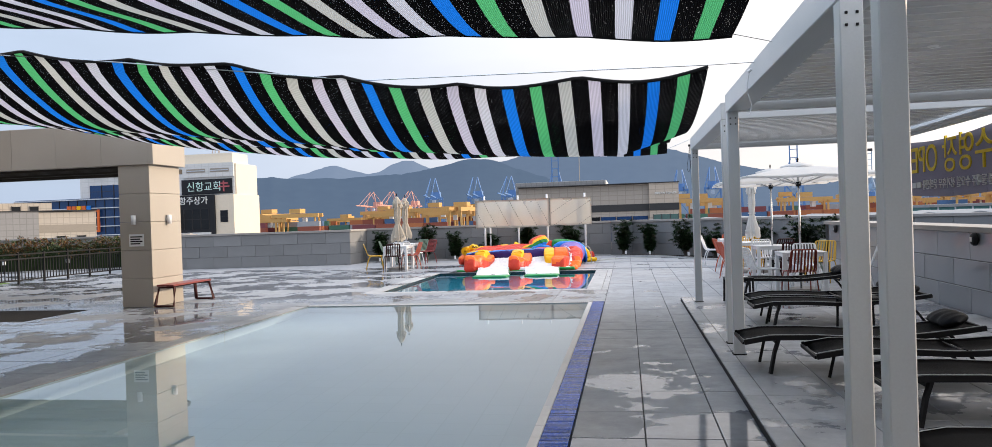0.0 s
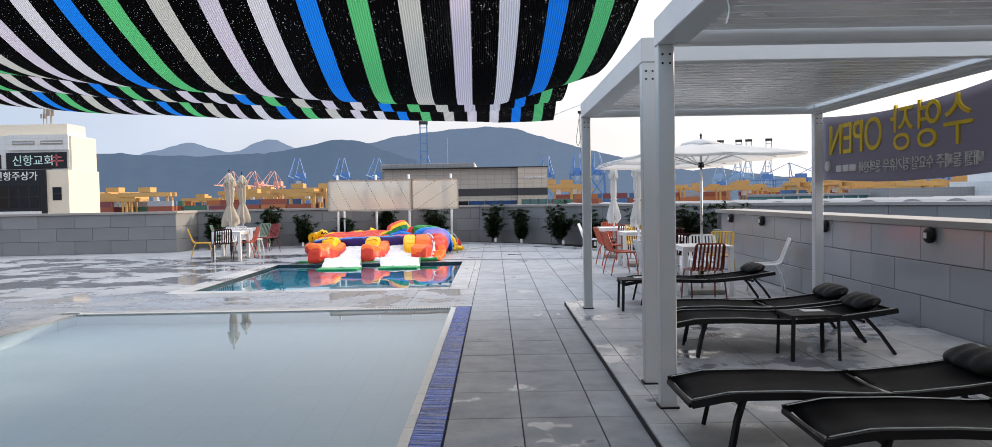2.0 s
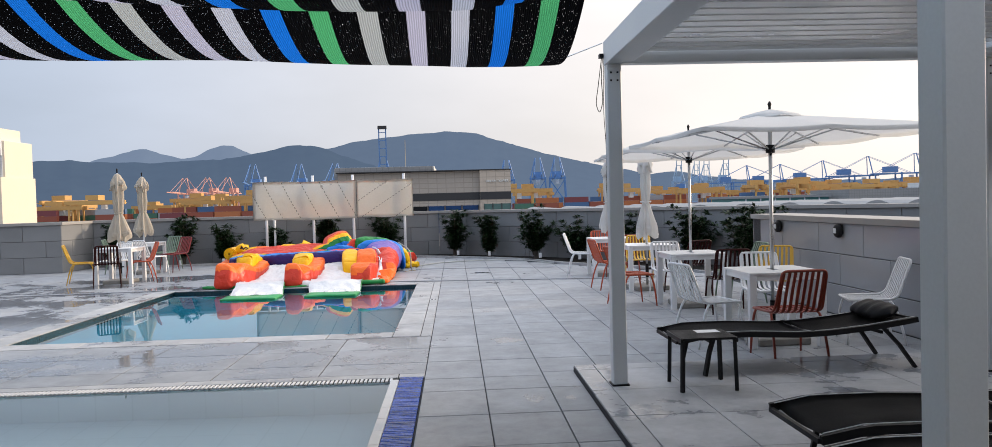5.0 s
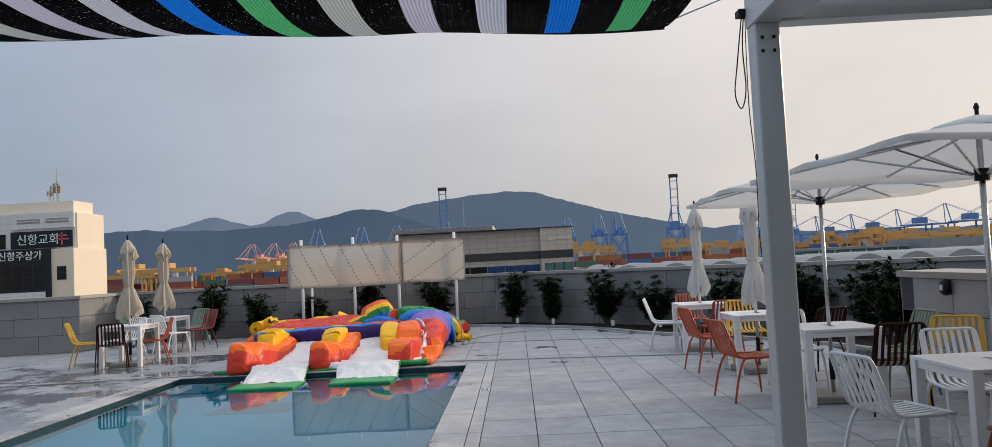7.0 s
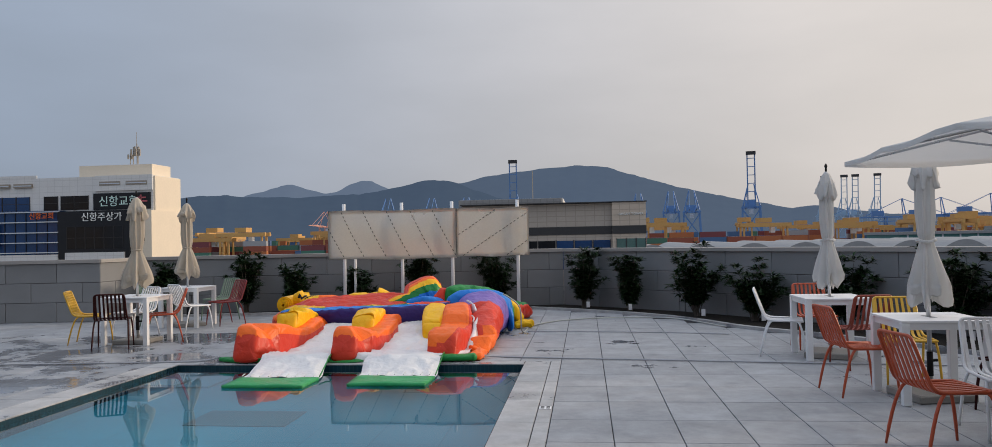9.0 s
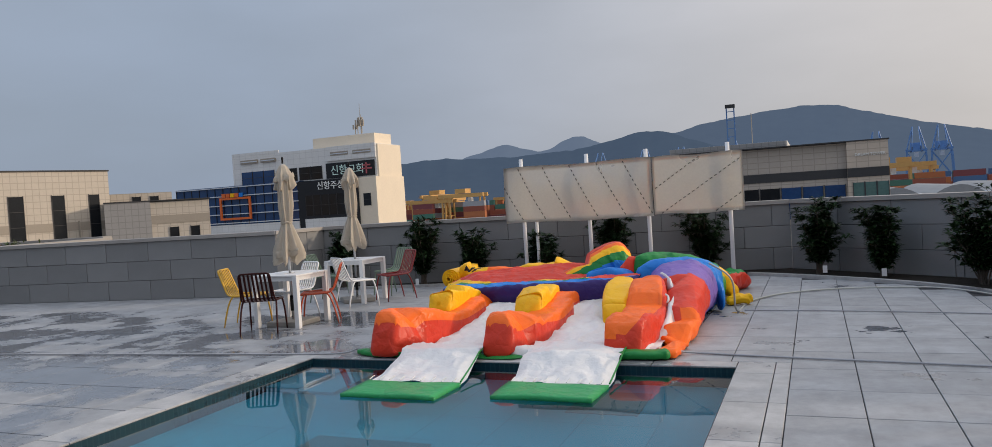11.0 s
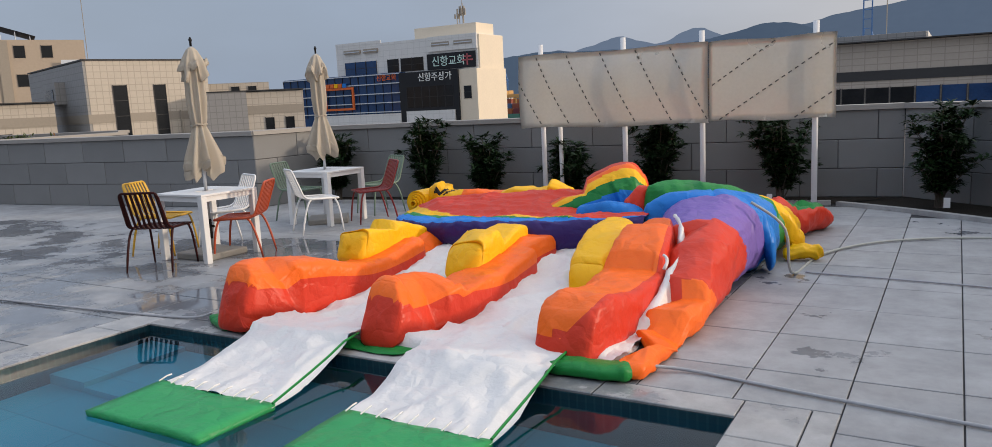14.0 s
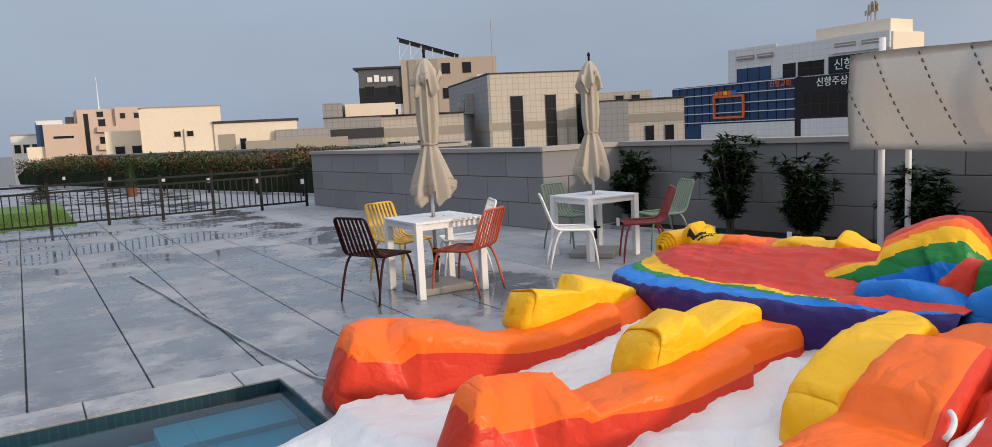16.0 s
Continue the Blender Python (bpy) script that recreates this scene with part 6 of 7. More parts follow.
P_BEIGE = panel_mat("beige_facade_panel", (0.48, 0.43, 0.365), 0.62, 0.62)
P_GREY = panel_mat("grey_facade_panel", (0.28, 0.275, 0.27), 0.62, 0.62)
P_WHITE = panel_mat("white_facade_panel", (0.66, 0.66, 0.65), 1.4, 1.0, 0.8)
P_BROWN = panel_mat("brown_facade_panel", (0.40, 0.35, 0.30), 0.9, 0.5)
# lit copy of the brown panel, with the sunlight put into its colour
P_BROWN_LIT = panel_mat("tan_facade_panel", (0.50, 0.42, 0.34), 0.9, 0.5)
M_CREAM = mat("cream_render", (0.72, 0.63, 0.50), 0.8, 0, 0.06, 0.3, 3, 0.0)
M_BAND = mat("brown_band", (0.30, 0.265, 0.22), 0.7)
M_DARKBAND = mat("dark_band", (0.05, 0.05, 0.052), 0.5)
M_GLASS_DK = mat("dark_window_glass", (0.012, 0.014, 0.017), 0.12, 0, 0.3, 0.6, 6, 0.0, 0, 0.22)
M_GLASS_BL = mat("blue_curtain_glass", (0.012, 0.045, 0.13), 0.15, 0, 0.3, 0.5, 6, 0.0, 0.2, 0.4)
M_FIN = mat("pale_metal_fin", (0.55, 0.60, 0.66), 0.5)
M_SIGN_DK = mat("black_sign_panel", (0.022, 0.024, 0.028), 0.45)
M_SIGN_W = mat("white_sign_letter", (0.78, 0.80, 0.78), 0.5)
M_SIGN_O = mat("orange_sign", (0.65, 0.13, 0.02), 0.5)
M_ROOF = mat("grey_roof_sheet", (0.24, 0.25, 0.26), 0.6, 0, 0.15, 0.2, 2, 0.0)
GB = -16.0


def building(name, label, p0, deg, category="building", group=""):
    """A building whose front starts at p0 and runs at deg; in its own axes the front is y = 0 and depth runs to +y."""
    return thing(name, label, category, group, (p0[0], p0[1], 0), deg)


def window(parent, x0, x1, z0, z1, y=0.0, material=None, bars=1, name="window", proud=0.05):
    w = part(name, boxed(x0, x1, y - proud, y + 0.15, z0, z1), material or M_GLASS_DK, parent)
    f = 0.05
    part("frame", boxed(x0 - f, x0, y - proud - 0.04, y + 0.1, z0 - f, z1 + f), M_DARKBAND, w)
    part("frame", boxed(x1, x1 + f, y - proud - 0.04, y + 0.1, z0 - f, z1 + f), M_DARKBAND, w)
    for k in range(bars):
        zz = z0 + (z1 - z0) * (k + 1) / (bars + 1)
        part("bar", boxed(x0, x1, y - proud - 0.03, y - proud, zz - 0.03, zz + 0.03), M_DARKBAND, w)
    return w


# church and shops, white over blue glass
ch = building("church_building", "white panelled church block over blue glass shops", (-104.7, 141.0), 0)
part("wall", boxed(0, 32.3, 1.0, 9.5, GB, 13.5), P_WHITE, ch)
part("parapet", boxed(0, 11, 0.96, 1.3, 13.5, 14.0), P_WHITE, ch)
part("penthouse", boxed(17.6, 31.0, 3.0, 9.0, 13.5, 15.6), M_CREAM, ch, "cream roof house")
# the flank facing the sun is painted cream to carry its warm light
part("side_wall", boxed(32.3, 32.6, 1.2, 9.5, GB, 13.4), M_CREAM, ch, "side wall with warm sunlight put into its cream colour")
part("upper_ledge", boxed(22, 32.3, 0.7, 1.0, 11.0, 13.6), P_WHITE, ch)
for x0, x1 in ((22.8, 26.6), (27.6, 31.4), (2.2, 6.2), (7.0, 10.4)):
    s = part("louvre_slot", boxed(x0, x1, 0.64, 0.72 if x0 > 20 else 1.02, 11.9, 12.6), M_BAND, ch)
    part("louvre_bar", boxed(x0 + 0.1, x1 - 0.1, 0.58, 0.64, 12.15, 12.3), M_FIN, s)
for x0, x1 in ((2.2, 4.6), (4.8, 7.2), (7.4, 9.8), (12.5, 15.0), (15.6, 18.0), (18.2, 20.6)):
    window(ch, x0, x1, 7.9, 10.3, 0.95, M_GLASS_BL if x0 < 9 else M_GLASS_DK, 1)
sg = part("sign_panel", boxed(21.6, 31.9, 0.80, 1.0, 7.8, 10.6), M_SIGN_DK, ch, "dark sign panel")
lettering("신항교회", 1.95, pose(22.6, 0.78, 9.1, 90, 0, 0), sg, mat("mint_sign_letter", (0.62, 0.82, 0.76), 0.5), "sign_lettering", 0.05)
for a, b in (((29.2, 31.4), (9.0, 9.25)), ((30.1, 30.35), (8.2, 10.2)), ((29.5, 31.1), (9.6, 9.85))):
    part("emblem_bar", boxed(*a, 0.70, 0.80, *b), mat("red_emblem", (0.45, 0.10, 0.12), 0.5), sg)
an = part("blue_annex", boxed(-13.2, 16.4, -0.5, 8, GB, 7.8), M_GLASS_BL, ch, "blue glass annex")
for z in (7.6, 5.9, 4.1, 2.4, 0.7):
    part("fin", boxed(-13.2, 16.4, -0.85, -0.5, z - 0.08, z + 0.08), M_FIN, an)
for k in range(16):
    x = -13.2 + k * 1.95
    part("mullion", boxed(x - 0.05, x + 0.05, -0.62, -0.5, 0, 7.7), M_SIGN_DK, an)
part("white_base", boxed(-5.0, 16.4, -1.2, -0.5, GB, 0.35), P_WHITE, ch, "white base wall")
for a, b in (((-2.0, 5.4), (5.2, 5.6)), ((-2.0, 5.4), (1.3, 1.7)), ((-2.0, -1.6), (1.7, 5.2)), ((5.0, 5.4), (1.7, 5.2))):
    part("orange_frame", boxed(*a, -1.15, -0.86, *b), M_SIGN_O, an, "orange sign frame")
for k in range(5):
    part("sign_bar", boxed(-1.3 + k * 1.05, -0.5 + k * 1.05, -1.25, -1.0, 5.65, 6.4), (M_SIGN_O, M_SIGN_O, V_YELLOW, M_SIGN_O, V_BLUE)[k], an)
lettering("신항교회", 1.25, pose(11.0, -0.88, 6.85, 90, 0, 0), an, M_SIGN_O, "sign_lettering", 0.05)
dk = part("dark_shopfront", boxed(16.4, 29.2, -1.0, 8, GB, 7.6), M_SIGN_DK, ch, "black shop front")
lettering("신항주상가", 1.6, pose(20.6, -1.05, 6.45, 90, 0, 0), dk, M_SIGN_W, "sign_lettering", 0.06)
for k in range(6):
    window(dk, 18.0 + k * 1.7, 19.55 + k * 1.7, 1.2, 4.9, -1.0, None, 1)
part("white_sill", boxed(17.8, 28.4, -1.3, -1.0, -2.5, 0.6), P_WHITE, dk, "white sill wall")
rb = part("corner_block", boxed(29.2, 32.9, -0.6, 9.6, GB, 7.5), M_CREAM, ch, "cream corner block")
window(rb, 30.2, 31.6, 2.4, 4.6, -0.6, None, 1)
for x, y, h in ((26.4, 5, 3.0), (26.9, 5.3, 3.6), (27.4, 4.8, 3.0), (25.6, 5.4, 2.0)):
    m = part("mast", tubed([(x, y, 15.9), (x, y, 15.9 + h)], 0.09, 6), M_BAND, ch, "antenna mast")
    for k in range(3):
        a = 2.1 * k
        part("antenna", boxed(x + 0.3 * math.cos(a) - 0.12, x + 0.3 * math.cos(a) + 0.12, y + 0.45 * math.sin(a) - 0.1, y + 0.45 * math.sin(a) + 0.1, 15.9 + h * 0.45, 15.9 + h * 0.85), M_FIN if k % 2 else M_BAND, m)
part("whip", tubed([(27.0, 5, 19), (27.0, 5, 21.5)], 0.04, 5), M_BAND, ch)

# beige block with three tall windows, and its wings
bg = building("beige_building", "beige stone-panelled building with three tall windows", (-71.0, 68.7), 72.5)
part("wall", boxed(0, 11.6, 0, 22, GB, 7.25), P_BEIGE, bg)
# the flank turned from the sun has its shade painted as grey
part("side_wall", boxed(-0.25, -0.001, 0.02, 22, GB, 7.2), P_GREY, bg, "side wall with its shade put in as grey panels")
side_bay = part("side_bay", boxed(-1.2, -0.251, 7.0, 12.0, 3.4, 5.6), P_GREY, bg, "grey projecting bay")
part("bay_window", boxed(-1.26, -1.2, 7.8, 11.0, 3.7, 4.9), M_GLASS_DK, side_bay)
part("coping", boxed(-0.3, 11.7, -0.08, 22.1, 7.255, 7.4), M_DARKBAND, bg)
part("band", boxed(-0.28, 11.62, -0.03, 22.02, 1.35, 2.2), M_BAND, bg, "brown stone band")
for a, b in ((2.2, 3.45), (6.05, 7.15), (9.55, 10.5)):
    window(bg, a, b, -2.5, 4.9, 0, None, 4)
for x in (8.4, 11.2):
    part("drainpipe", tubed([(x, -0.12, -4), (x, -0.12, 2.3)], 0.09, 6), M_BAND, bg)
part("whip", tubed([(1.4, 4, 7.4), (1.4, 4, 13.5)], 0.035, 5), M_BAND, bg, "thin roof aerial")
wg = building("beige_wing", "low beige wing with a dark stone band", (-80.2, 53.6), 66)
part("wall", boxed(6.0, 14.8, 0, 8, GB, 3.45), P_BEIGE, wg)
# left part of the front: shade is put into its grey colour
part("grey_wall", boxed(0, 5.99, -0.3, 8, GB, 3.5), P_GREY, wg, "panelled wall with its shade put into the grey colour")
part("tall_wall", boxed(0, 1.9, -0.32, 8, 3.5, 5.1), P_GREY, wg)
part("coping", boxed(0.0, 14.9, -0.38, 8.1, 3.505, 3.62), M_DARKBAND, wg)
part("roof_house", boxed(2.2, 7.6, 2, 7, 3.63, 5.0), M_CREAM, wg, "cream roof house")
part("band", boxed(-0.02, 6.2, -0.36, 0, 1.3, 2.35), M_DARKBAND, wg, "black band")
part("band", boxed(6.2, 14.8, -0.04, 0, 1.3, 2.2), M_BAND, wg, "brown band")
for a, b in ((6.6, 7.8), (9.8, 11.0)):
    window(wg, a, b, -0.6, 0.75, 0, None, 0)
window(wg, 0.6, 5.4, -0.6, 0.1, -0.3, None, 0)
lw = building("low_building", "low beige panelled building with small windows", (-64.4, 77.6), 47)
part("wall", boxed(0, 8.8, 0, 8, GB, 3.75), P_BEIGE, lw)
part("grey_bay", boxed(-1.0, 3.2, -0.2, 6, GB, 3.8), P_GREY, lw, "grey bay")
part("upper", boxed(-2, 5.6, 8, 14, GB, 5.0), P_BEIGE, lw)
part("band", boxed(3.2, 8.8, -0.05, 0, 1.5, 2.35), M_BAND, lw)
part("coping", boxed(-1.05, 8.9, -0.26, 8.1, 3.805, 3.92), M_DARKBAND, lw)
for a, b in ((4.9, 5.7), (6.9, 7.7)):
    window(lw, a, b, -0.4, 1.1, 0, None, 0)
for a in (1.6, 3.4):
    window(lw, a, a + 0.8, 3.95, 4.6, 8, None, 0)

# hotel tower behind
ho = building("hotel_building", "beige and dark grey hotel tower with a slanting solar roof", (-117.6, 80.3), 62)
part("wall", boxed(0, 15.5, 0, 14, GB, 13.4), mat("beige_render", (0.40, 0.33, 0.26), 0.8, 0, 0.08, 0.3, 3, 0.0), ho)
part("dark_wing", boxed(-7.0, -0.01, 0.4, 12, GB, 12.2), mat("dark_grey_render", (0.10, 0.10, 0.105), 0.7), ho, "dark grey wing")
part("black_band", boxed(-7.05, -0.05, 0.34, 0.4, 6.4, 9.2), M_SIGN_DK, ho)
part("pale_band", boxed(-7.02, -0.03, 0.36, 0.4, 3.0, 6.4), P_WHITE, ho)
part("roof_edge", boxed(-7.8, 0.0, 0.0, 12, 12.2, 12.5), M_DARKBAND, ho)
for k in range(4):
    part("sign_bar", boxed(-5.6 + k * 1.1, -4.8 + k * 1.1, 0.25, 0.4, 10.1, 10.9 + 0.3 * (k == 1)), M_SIGN_W, ho, "white sign shape")
for x in (1.2, 4.6):
    part("pilaster", boxed(x, x + 1.3, -0.25, 0, GB, 13.3), M_BAND, ho)
for x in (6.6, 10.0):
    for z in (10.9, 6.9, 2.9):
        w = window(ho, x, x + 1.3, z, z + 1.7, 0, None, 0)
for z in (4.2, 8.0):
    window(ho, -6.0, -4.6, z, z + 1.4, 0.34, None, 0), window(ho, -2.4, -1.0, z, z + 1.4, 0.34, None, 0)
for z in (2.2, 6.2, 9.4):
    bl = part("balcony", boxed(12.2, 15.2, -1.0, 0, z, z + 0.2), M_BAND, ho)
    part("balcony_rail", boxed(12.2, 15.2, -1.02, -0.96, z + 0.2, z + 1.1), M_FIN, bl)
bm = bmesh.new()
v = [bm.verts.new(p) for p in ((-0.5, 1, 17.2), (9.5, 1, 14.0), (9.5, 9, 14.0), (-0.5, 9, 17.2))]
f = bm.faces.new(v)
bmesh.ops.solidify(bm, geom=[f], thickness=0.25)
part("solar_roof", bm, M_SIGN_DK, ho, "slanting black solar roof")
for k in range(6):
    x = -0.2 + k * 1.8
    part("roof_post", tubed([(x, 1.4, 13.4), (x, 1.4, 17.0 - k * 0.58)], 0.07, 5), M_FIN, ho)
    if k < 2:
        part("roof_brace", tubed([(x, 1.4, 13.6), (x + 1.8, 1.4, 16.2 - k * 0.6)], 0.05, 5), M_FIN, ho)

# cream boxes to the west
cb = building("cream_building", "plain cream box building with two small windows", (-84.3, 36.5), 81)
part("wall", boxed(0, 7.4, 0, 9, GB, 5.3), M_CREAM, cb)
part("side_wall", boxed(-0.2, -0.001, 0, 9, GB, 5.2), M_CREAM, cb)
part("coping", boxed(-0.25, 7.5, -0.06, 9.1, 5.305, 5.4), M_BAND, cb)
for a in (2.9, 4.1):
    window(cb, a, a + 0.5, 2.4, 2.9, 0, None, 0)
part("drainpipe", tubed([(3.75, -0.1, -3), (3.75, -0.1, 3.1)], 0.06, 5), M_BAND, cb)
cc = building("cream_annex", "low cream annex with a flat dark roof edge", (-83.0, 43.0), 74)
part("wall", boxed(0, 8.2, 0, 8, GB, 3.5), M_CREAM, cc)
part("coping", boxed(-0.1, 8.4, -0.1, 8.1, 3.505, 3.75), M_DARKBAND, cc)
part("recess", boxed(0.3, 2.0, -0.03, 0, 0, 2.4), M_BAND, cc)
window(cc, 2.5, 3.0, 0.3, 1.9, 0, None, 0)
part("low_wall", boxed(3.0, 13.2, -1.6, -0.8, GB, 1.6), M_BAND, cc, "brown garden wall")
part("grey_box", boxed(6.0, 11.5, -0.75, -0.1, GB, 2.6), P_GREY, cc, "grey boxes on the roof")
M_PINK = mat("pinkish_render", (0.52, 0.40, 0.33), 0.8, 0, 0.06, 0.3, 3, 0)
fb = building("pink_building", "pale pinkish apartment block with recessed balconies far off", (-150, 29.8), 90)
part("low_wing", boxed(0, 5.2, 0, 10, GB, 6.0), M_PINK, fb, "lower pinkish wing")
part("cream_wing", boxed(-2.6, -0.01, 1, 9, GB, 2.4), M_CREAM, fb, "cream side wing")
part("wall", boxed(5.21, 15.0, 0.6, 10, GB, 8.3), M_PINK, fb)
part("bay", boxed(11.0, 15.6, -0.4, 0.59, GB, 8.5), M_PINK, fb, "projecting bay")
part("stair_strip", boxed(6.2, 6.9, 0.5, 0.6, -4, 7.6), M_GLASS_DK, fb, "dark stair window strip")
for z in (1.4, 4.4):
    part("balcony", boxed(8.0, 10.99, -0.5, 0.59, z, z + 0.9), M_PINK, fb)
    window(fb, 8.4, 9.4, z + 1.0, z + 2.2, 0.6, None, 0)
for a in (11.8, 14.0):
    window(fb, a, a + 0.7, 6.6, 7.5, -0.4, None, 0)
window(fb, 8.3, 9.2, 7.0, 7.9, 0.6, None, 0)
for z in (3.6, -0.4):
    part("slot_window", boxed(1.4, 4.4, -0.06, 0.1, z, z + 0.4), M_GLASS_DK, fb)
part("roof_tank", boxed(3.6, 4.8, 2, 4, 6.0, 7.2), M_DARKBAND, fb)
part("roof_rail", boxed(-0.9, 3.0, 1.0, 1.1, 6.0, 6.7), M_FIN, fb)
part("glass_corner", boxed(-1.0, -0.02, 1.2, 4, 2.41, 6.4), M_GLASS_BL, fb, "blue-grey glazed corner")
part("tower", tubed([(9, 4, 8.3), (9, 4, 14.0)], [0.16, 0.05], 4), M_FIN, fb, "lattice mast")
fw = building("white_building", "small white block far off", (-165, 25.0), 88)
part("wall", boxed(0, 4.6, 0, 10, GB, 4.6), P_WHITE, fw)
part("coping", boxed(-0.1, 4.7, -0.1, 10, 4.605, 4.9), M_BAND, fw)
for k in range(3):
    window(fw, 0.5 + k * 1.4, 1.4 + k * 1.4, 1.5, 3.0, 0, None, 0)
lk = building("cream_link", "cream link block with two windows and a dark roof edge", (-90.0, 33.6), 84)
part("wall", boxed(0, 4.2, 0, 6, GB, 3.3), M_CREAM, lk)
for a in (0.9, 2.5):
    window(lk, a, a + 0.8, 0.4, 1.7, 0, None, 0)

# tower block with the white name
dt = building("office_building", "brown panelled office block with white lettering", (-11.6, 91.3), 0)
part("wall", boxed(0, 14.2, 0, 14, GB, 4.65), P_BROWN, dt)
part("upper", boxed(-0.5, 9.6, 2.0, 14, 4.65, 5.35), P_WHITE, dt, "pale upper storey")
part("upper_wall", boxed(-0.5, 9.5, 1.2, 2.0, GB, 5.3), P_GREY, dt)
# the corner that catches the sun, drawn as a lighter block
part("tan_wing", boxed(14.2, 17.3, -0.5, 12, GB, 4.68), P_BROWN_LIT, dt, "corner wing in lit brown, sunlight put into its colour")
part("band", boxed(0.0, 14.19, -0.06, 0, 1.75, 2.5), M_DARKBAND, dt, "black band")
part("band", boxed(14.2, 17.32, -0.56, -0.5, 1.75, 2.5), M_DARKBAND, dt, "black band")
part("coping", boxed(-0.1, 17.4, -0.58, 14.1, 4.69, 4.78), M_DARKBAND, dt)
for k in range(8):
    window(dt, 0.4 + k * 1.72, 1.95 + k * 1.72, -1.5, 1.2, 0, M_GLASS_BL if k > 4 else None, 0)
for k in range(3):
    window(dt, 14.6 + k * 0.9, 15.4 + k * 0.9, -1.5, 1.3, -0.5, mat("green_glass", (0.07, 0.14, 0.13), 0.2, 0, 0.2, 1, 5, 0.0), 0)
lettering("DREAM TOWER", 0.32, pose(14.8, -0.54, 3.58, 90, 0, 0), dt, M_SIGN_W, "sign_lettering", 0.03)
for x in (4.2, 6.4):
    window(dt, x, x + 1.5, 3.9, 4.5, 1.2, None, 0)
part("roof_mast", tubed([(6.5, 5, 5.3), (6.5, 5, 8.3)], 0.04, 5), M_BAND, dt)

# warehouses with ribbed vault roofs
wh = thing("warehouse", "long grey warehouse with a ribbed vaulted roof", "warehouse", at=(6, 128, 0))
part("wall", boxed(0, 122, 0, 40, GB, -1.2), P_GREY, wh)
for k in range(18):
    bm = bmesh.new()
    x0 = k * 6.8
    V = [[bm.verts.new((x0 + 6.5 * i / 8, yy, -1.2 + 1.45 * math.sin(math.pi * i / 8))) for i in range(9)] for yy in (-1, 41)]
    for i in range(8):
        bm.faces.new((V[0][i], V[0][i + 1], V[1][i + 1], V[1][i]))
    bm.faces.new(V[0])
    part("roof_vault", bm, M_ROOF, wh, smooth=False)
    part("roof_rib", boxed(x0 + 6.5, x0 + 6.8, -1.2, 41, -1.2, -0.75), M_FIN, wh)
tw = thing("teal_warehouse", "teal sheet-metal warehouse with pale ribs", "warehouse", at=(68, 196, 0))
part("wall", boxed(0, 22, 0, 20, GB, 0.6), mat("teal_sheet", (0.06, 0.19, 0.19), 0.6), tw)
part("roof", boxed(-0.5, 22.5, -0.5, 20.5, 0.6, 1.2), M_ROOF, tw)
for k in range(6):
    part("rib", boxed(1.5 + k * 3.6, 1.8 + k * 3.6, -0.15, 0, GB, 0.55), M_FIN, tw)
gf = thing("grey_factory", "grey factory block with rows of windows", "factory", at=(92, 190, 0))
part("wall", boxed(0, 24, 0, 20, GB, 2.2), P_GREY, gf)
for k in range(9):
    window(gf, 1 + k * 2.5, 2.4 + k * 2.5, -3.4, -1.2, 0, None, 0)
wf = thing("white_factory", "white factory block with a blue mark", "factory", at=(112, 176, 0))
part("wall", boxed(0, 46, 0, 24, GB, 3.4), P_WHITE, wf)
part("upper", boxed(2, 28, 4, 20, 3.4, 6.0), P_WHITE, wf)
part("emblem", boxed(6, 7.6, -0.1, 0, 1.2, 2.6), V_BLUE, wf, "blue mark")
for k in range(5):
    part("sign_bar", boxed(8.4 + k * 1.8, 9.8 + k * 1.8, -0.08, 0, 1.4, 2.4), M_SIGN_DK, wf)

# ---- container port ----
# distance haze is mixed into the crane colours, most in the paler ones
C_BLUE = mat("crane_blue", (0.10, 0.22, 0.46), 0.6, 0, 0.1, 0.1, 2, 0)
C_HAZE = mat("crane_pale_blue", (0.30, 0.42, 0.56), 0.6, 0, 0.1, 0.1, 2, 0)
C_YEL = mat("crane_yellow", (0.56, 0.32, 0.10), 0.6, 0, 0.1, 0.1, 2, 0)
C_ORG = mat("crane_pale_red", (0.60, 0.30, 0.24), 0.6, 0, 0.1, 0.1, 2, 0)


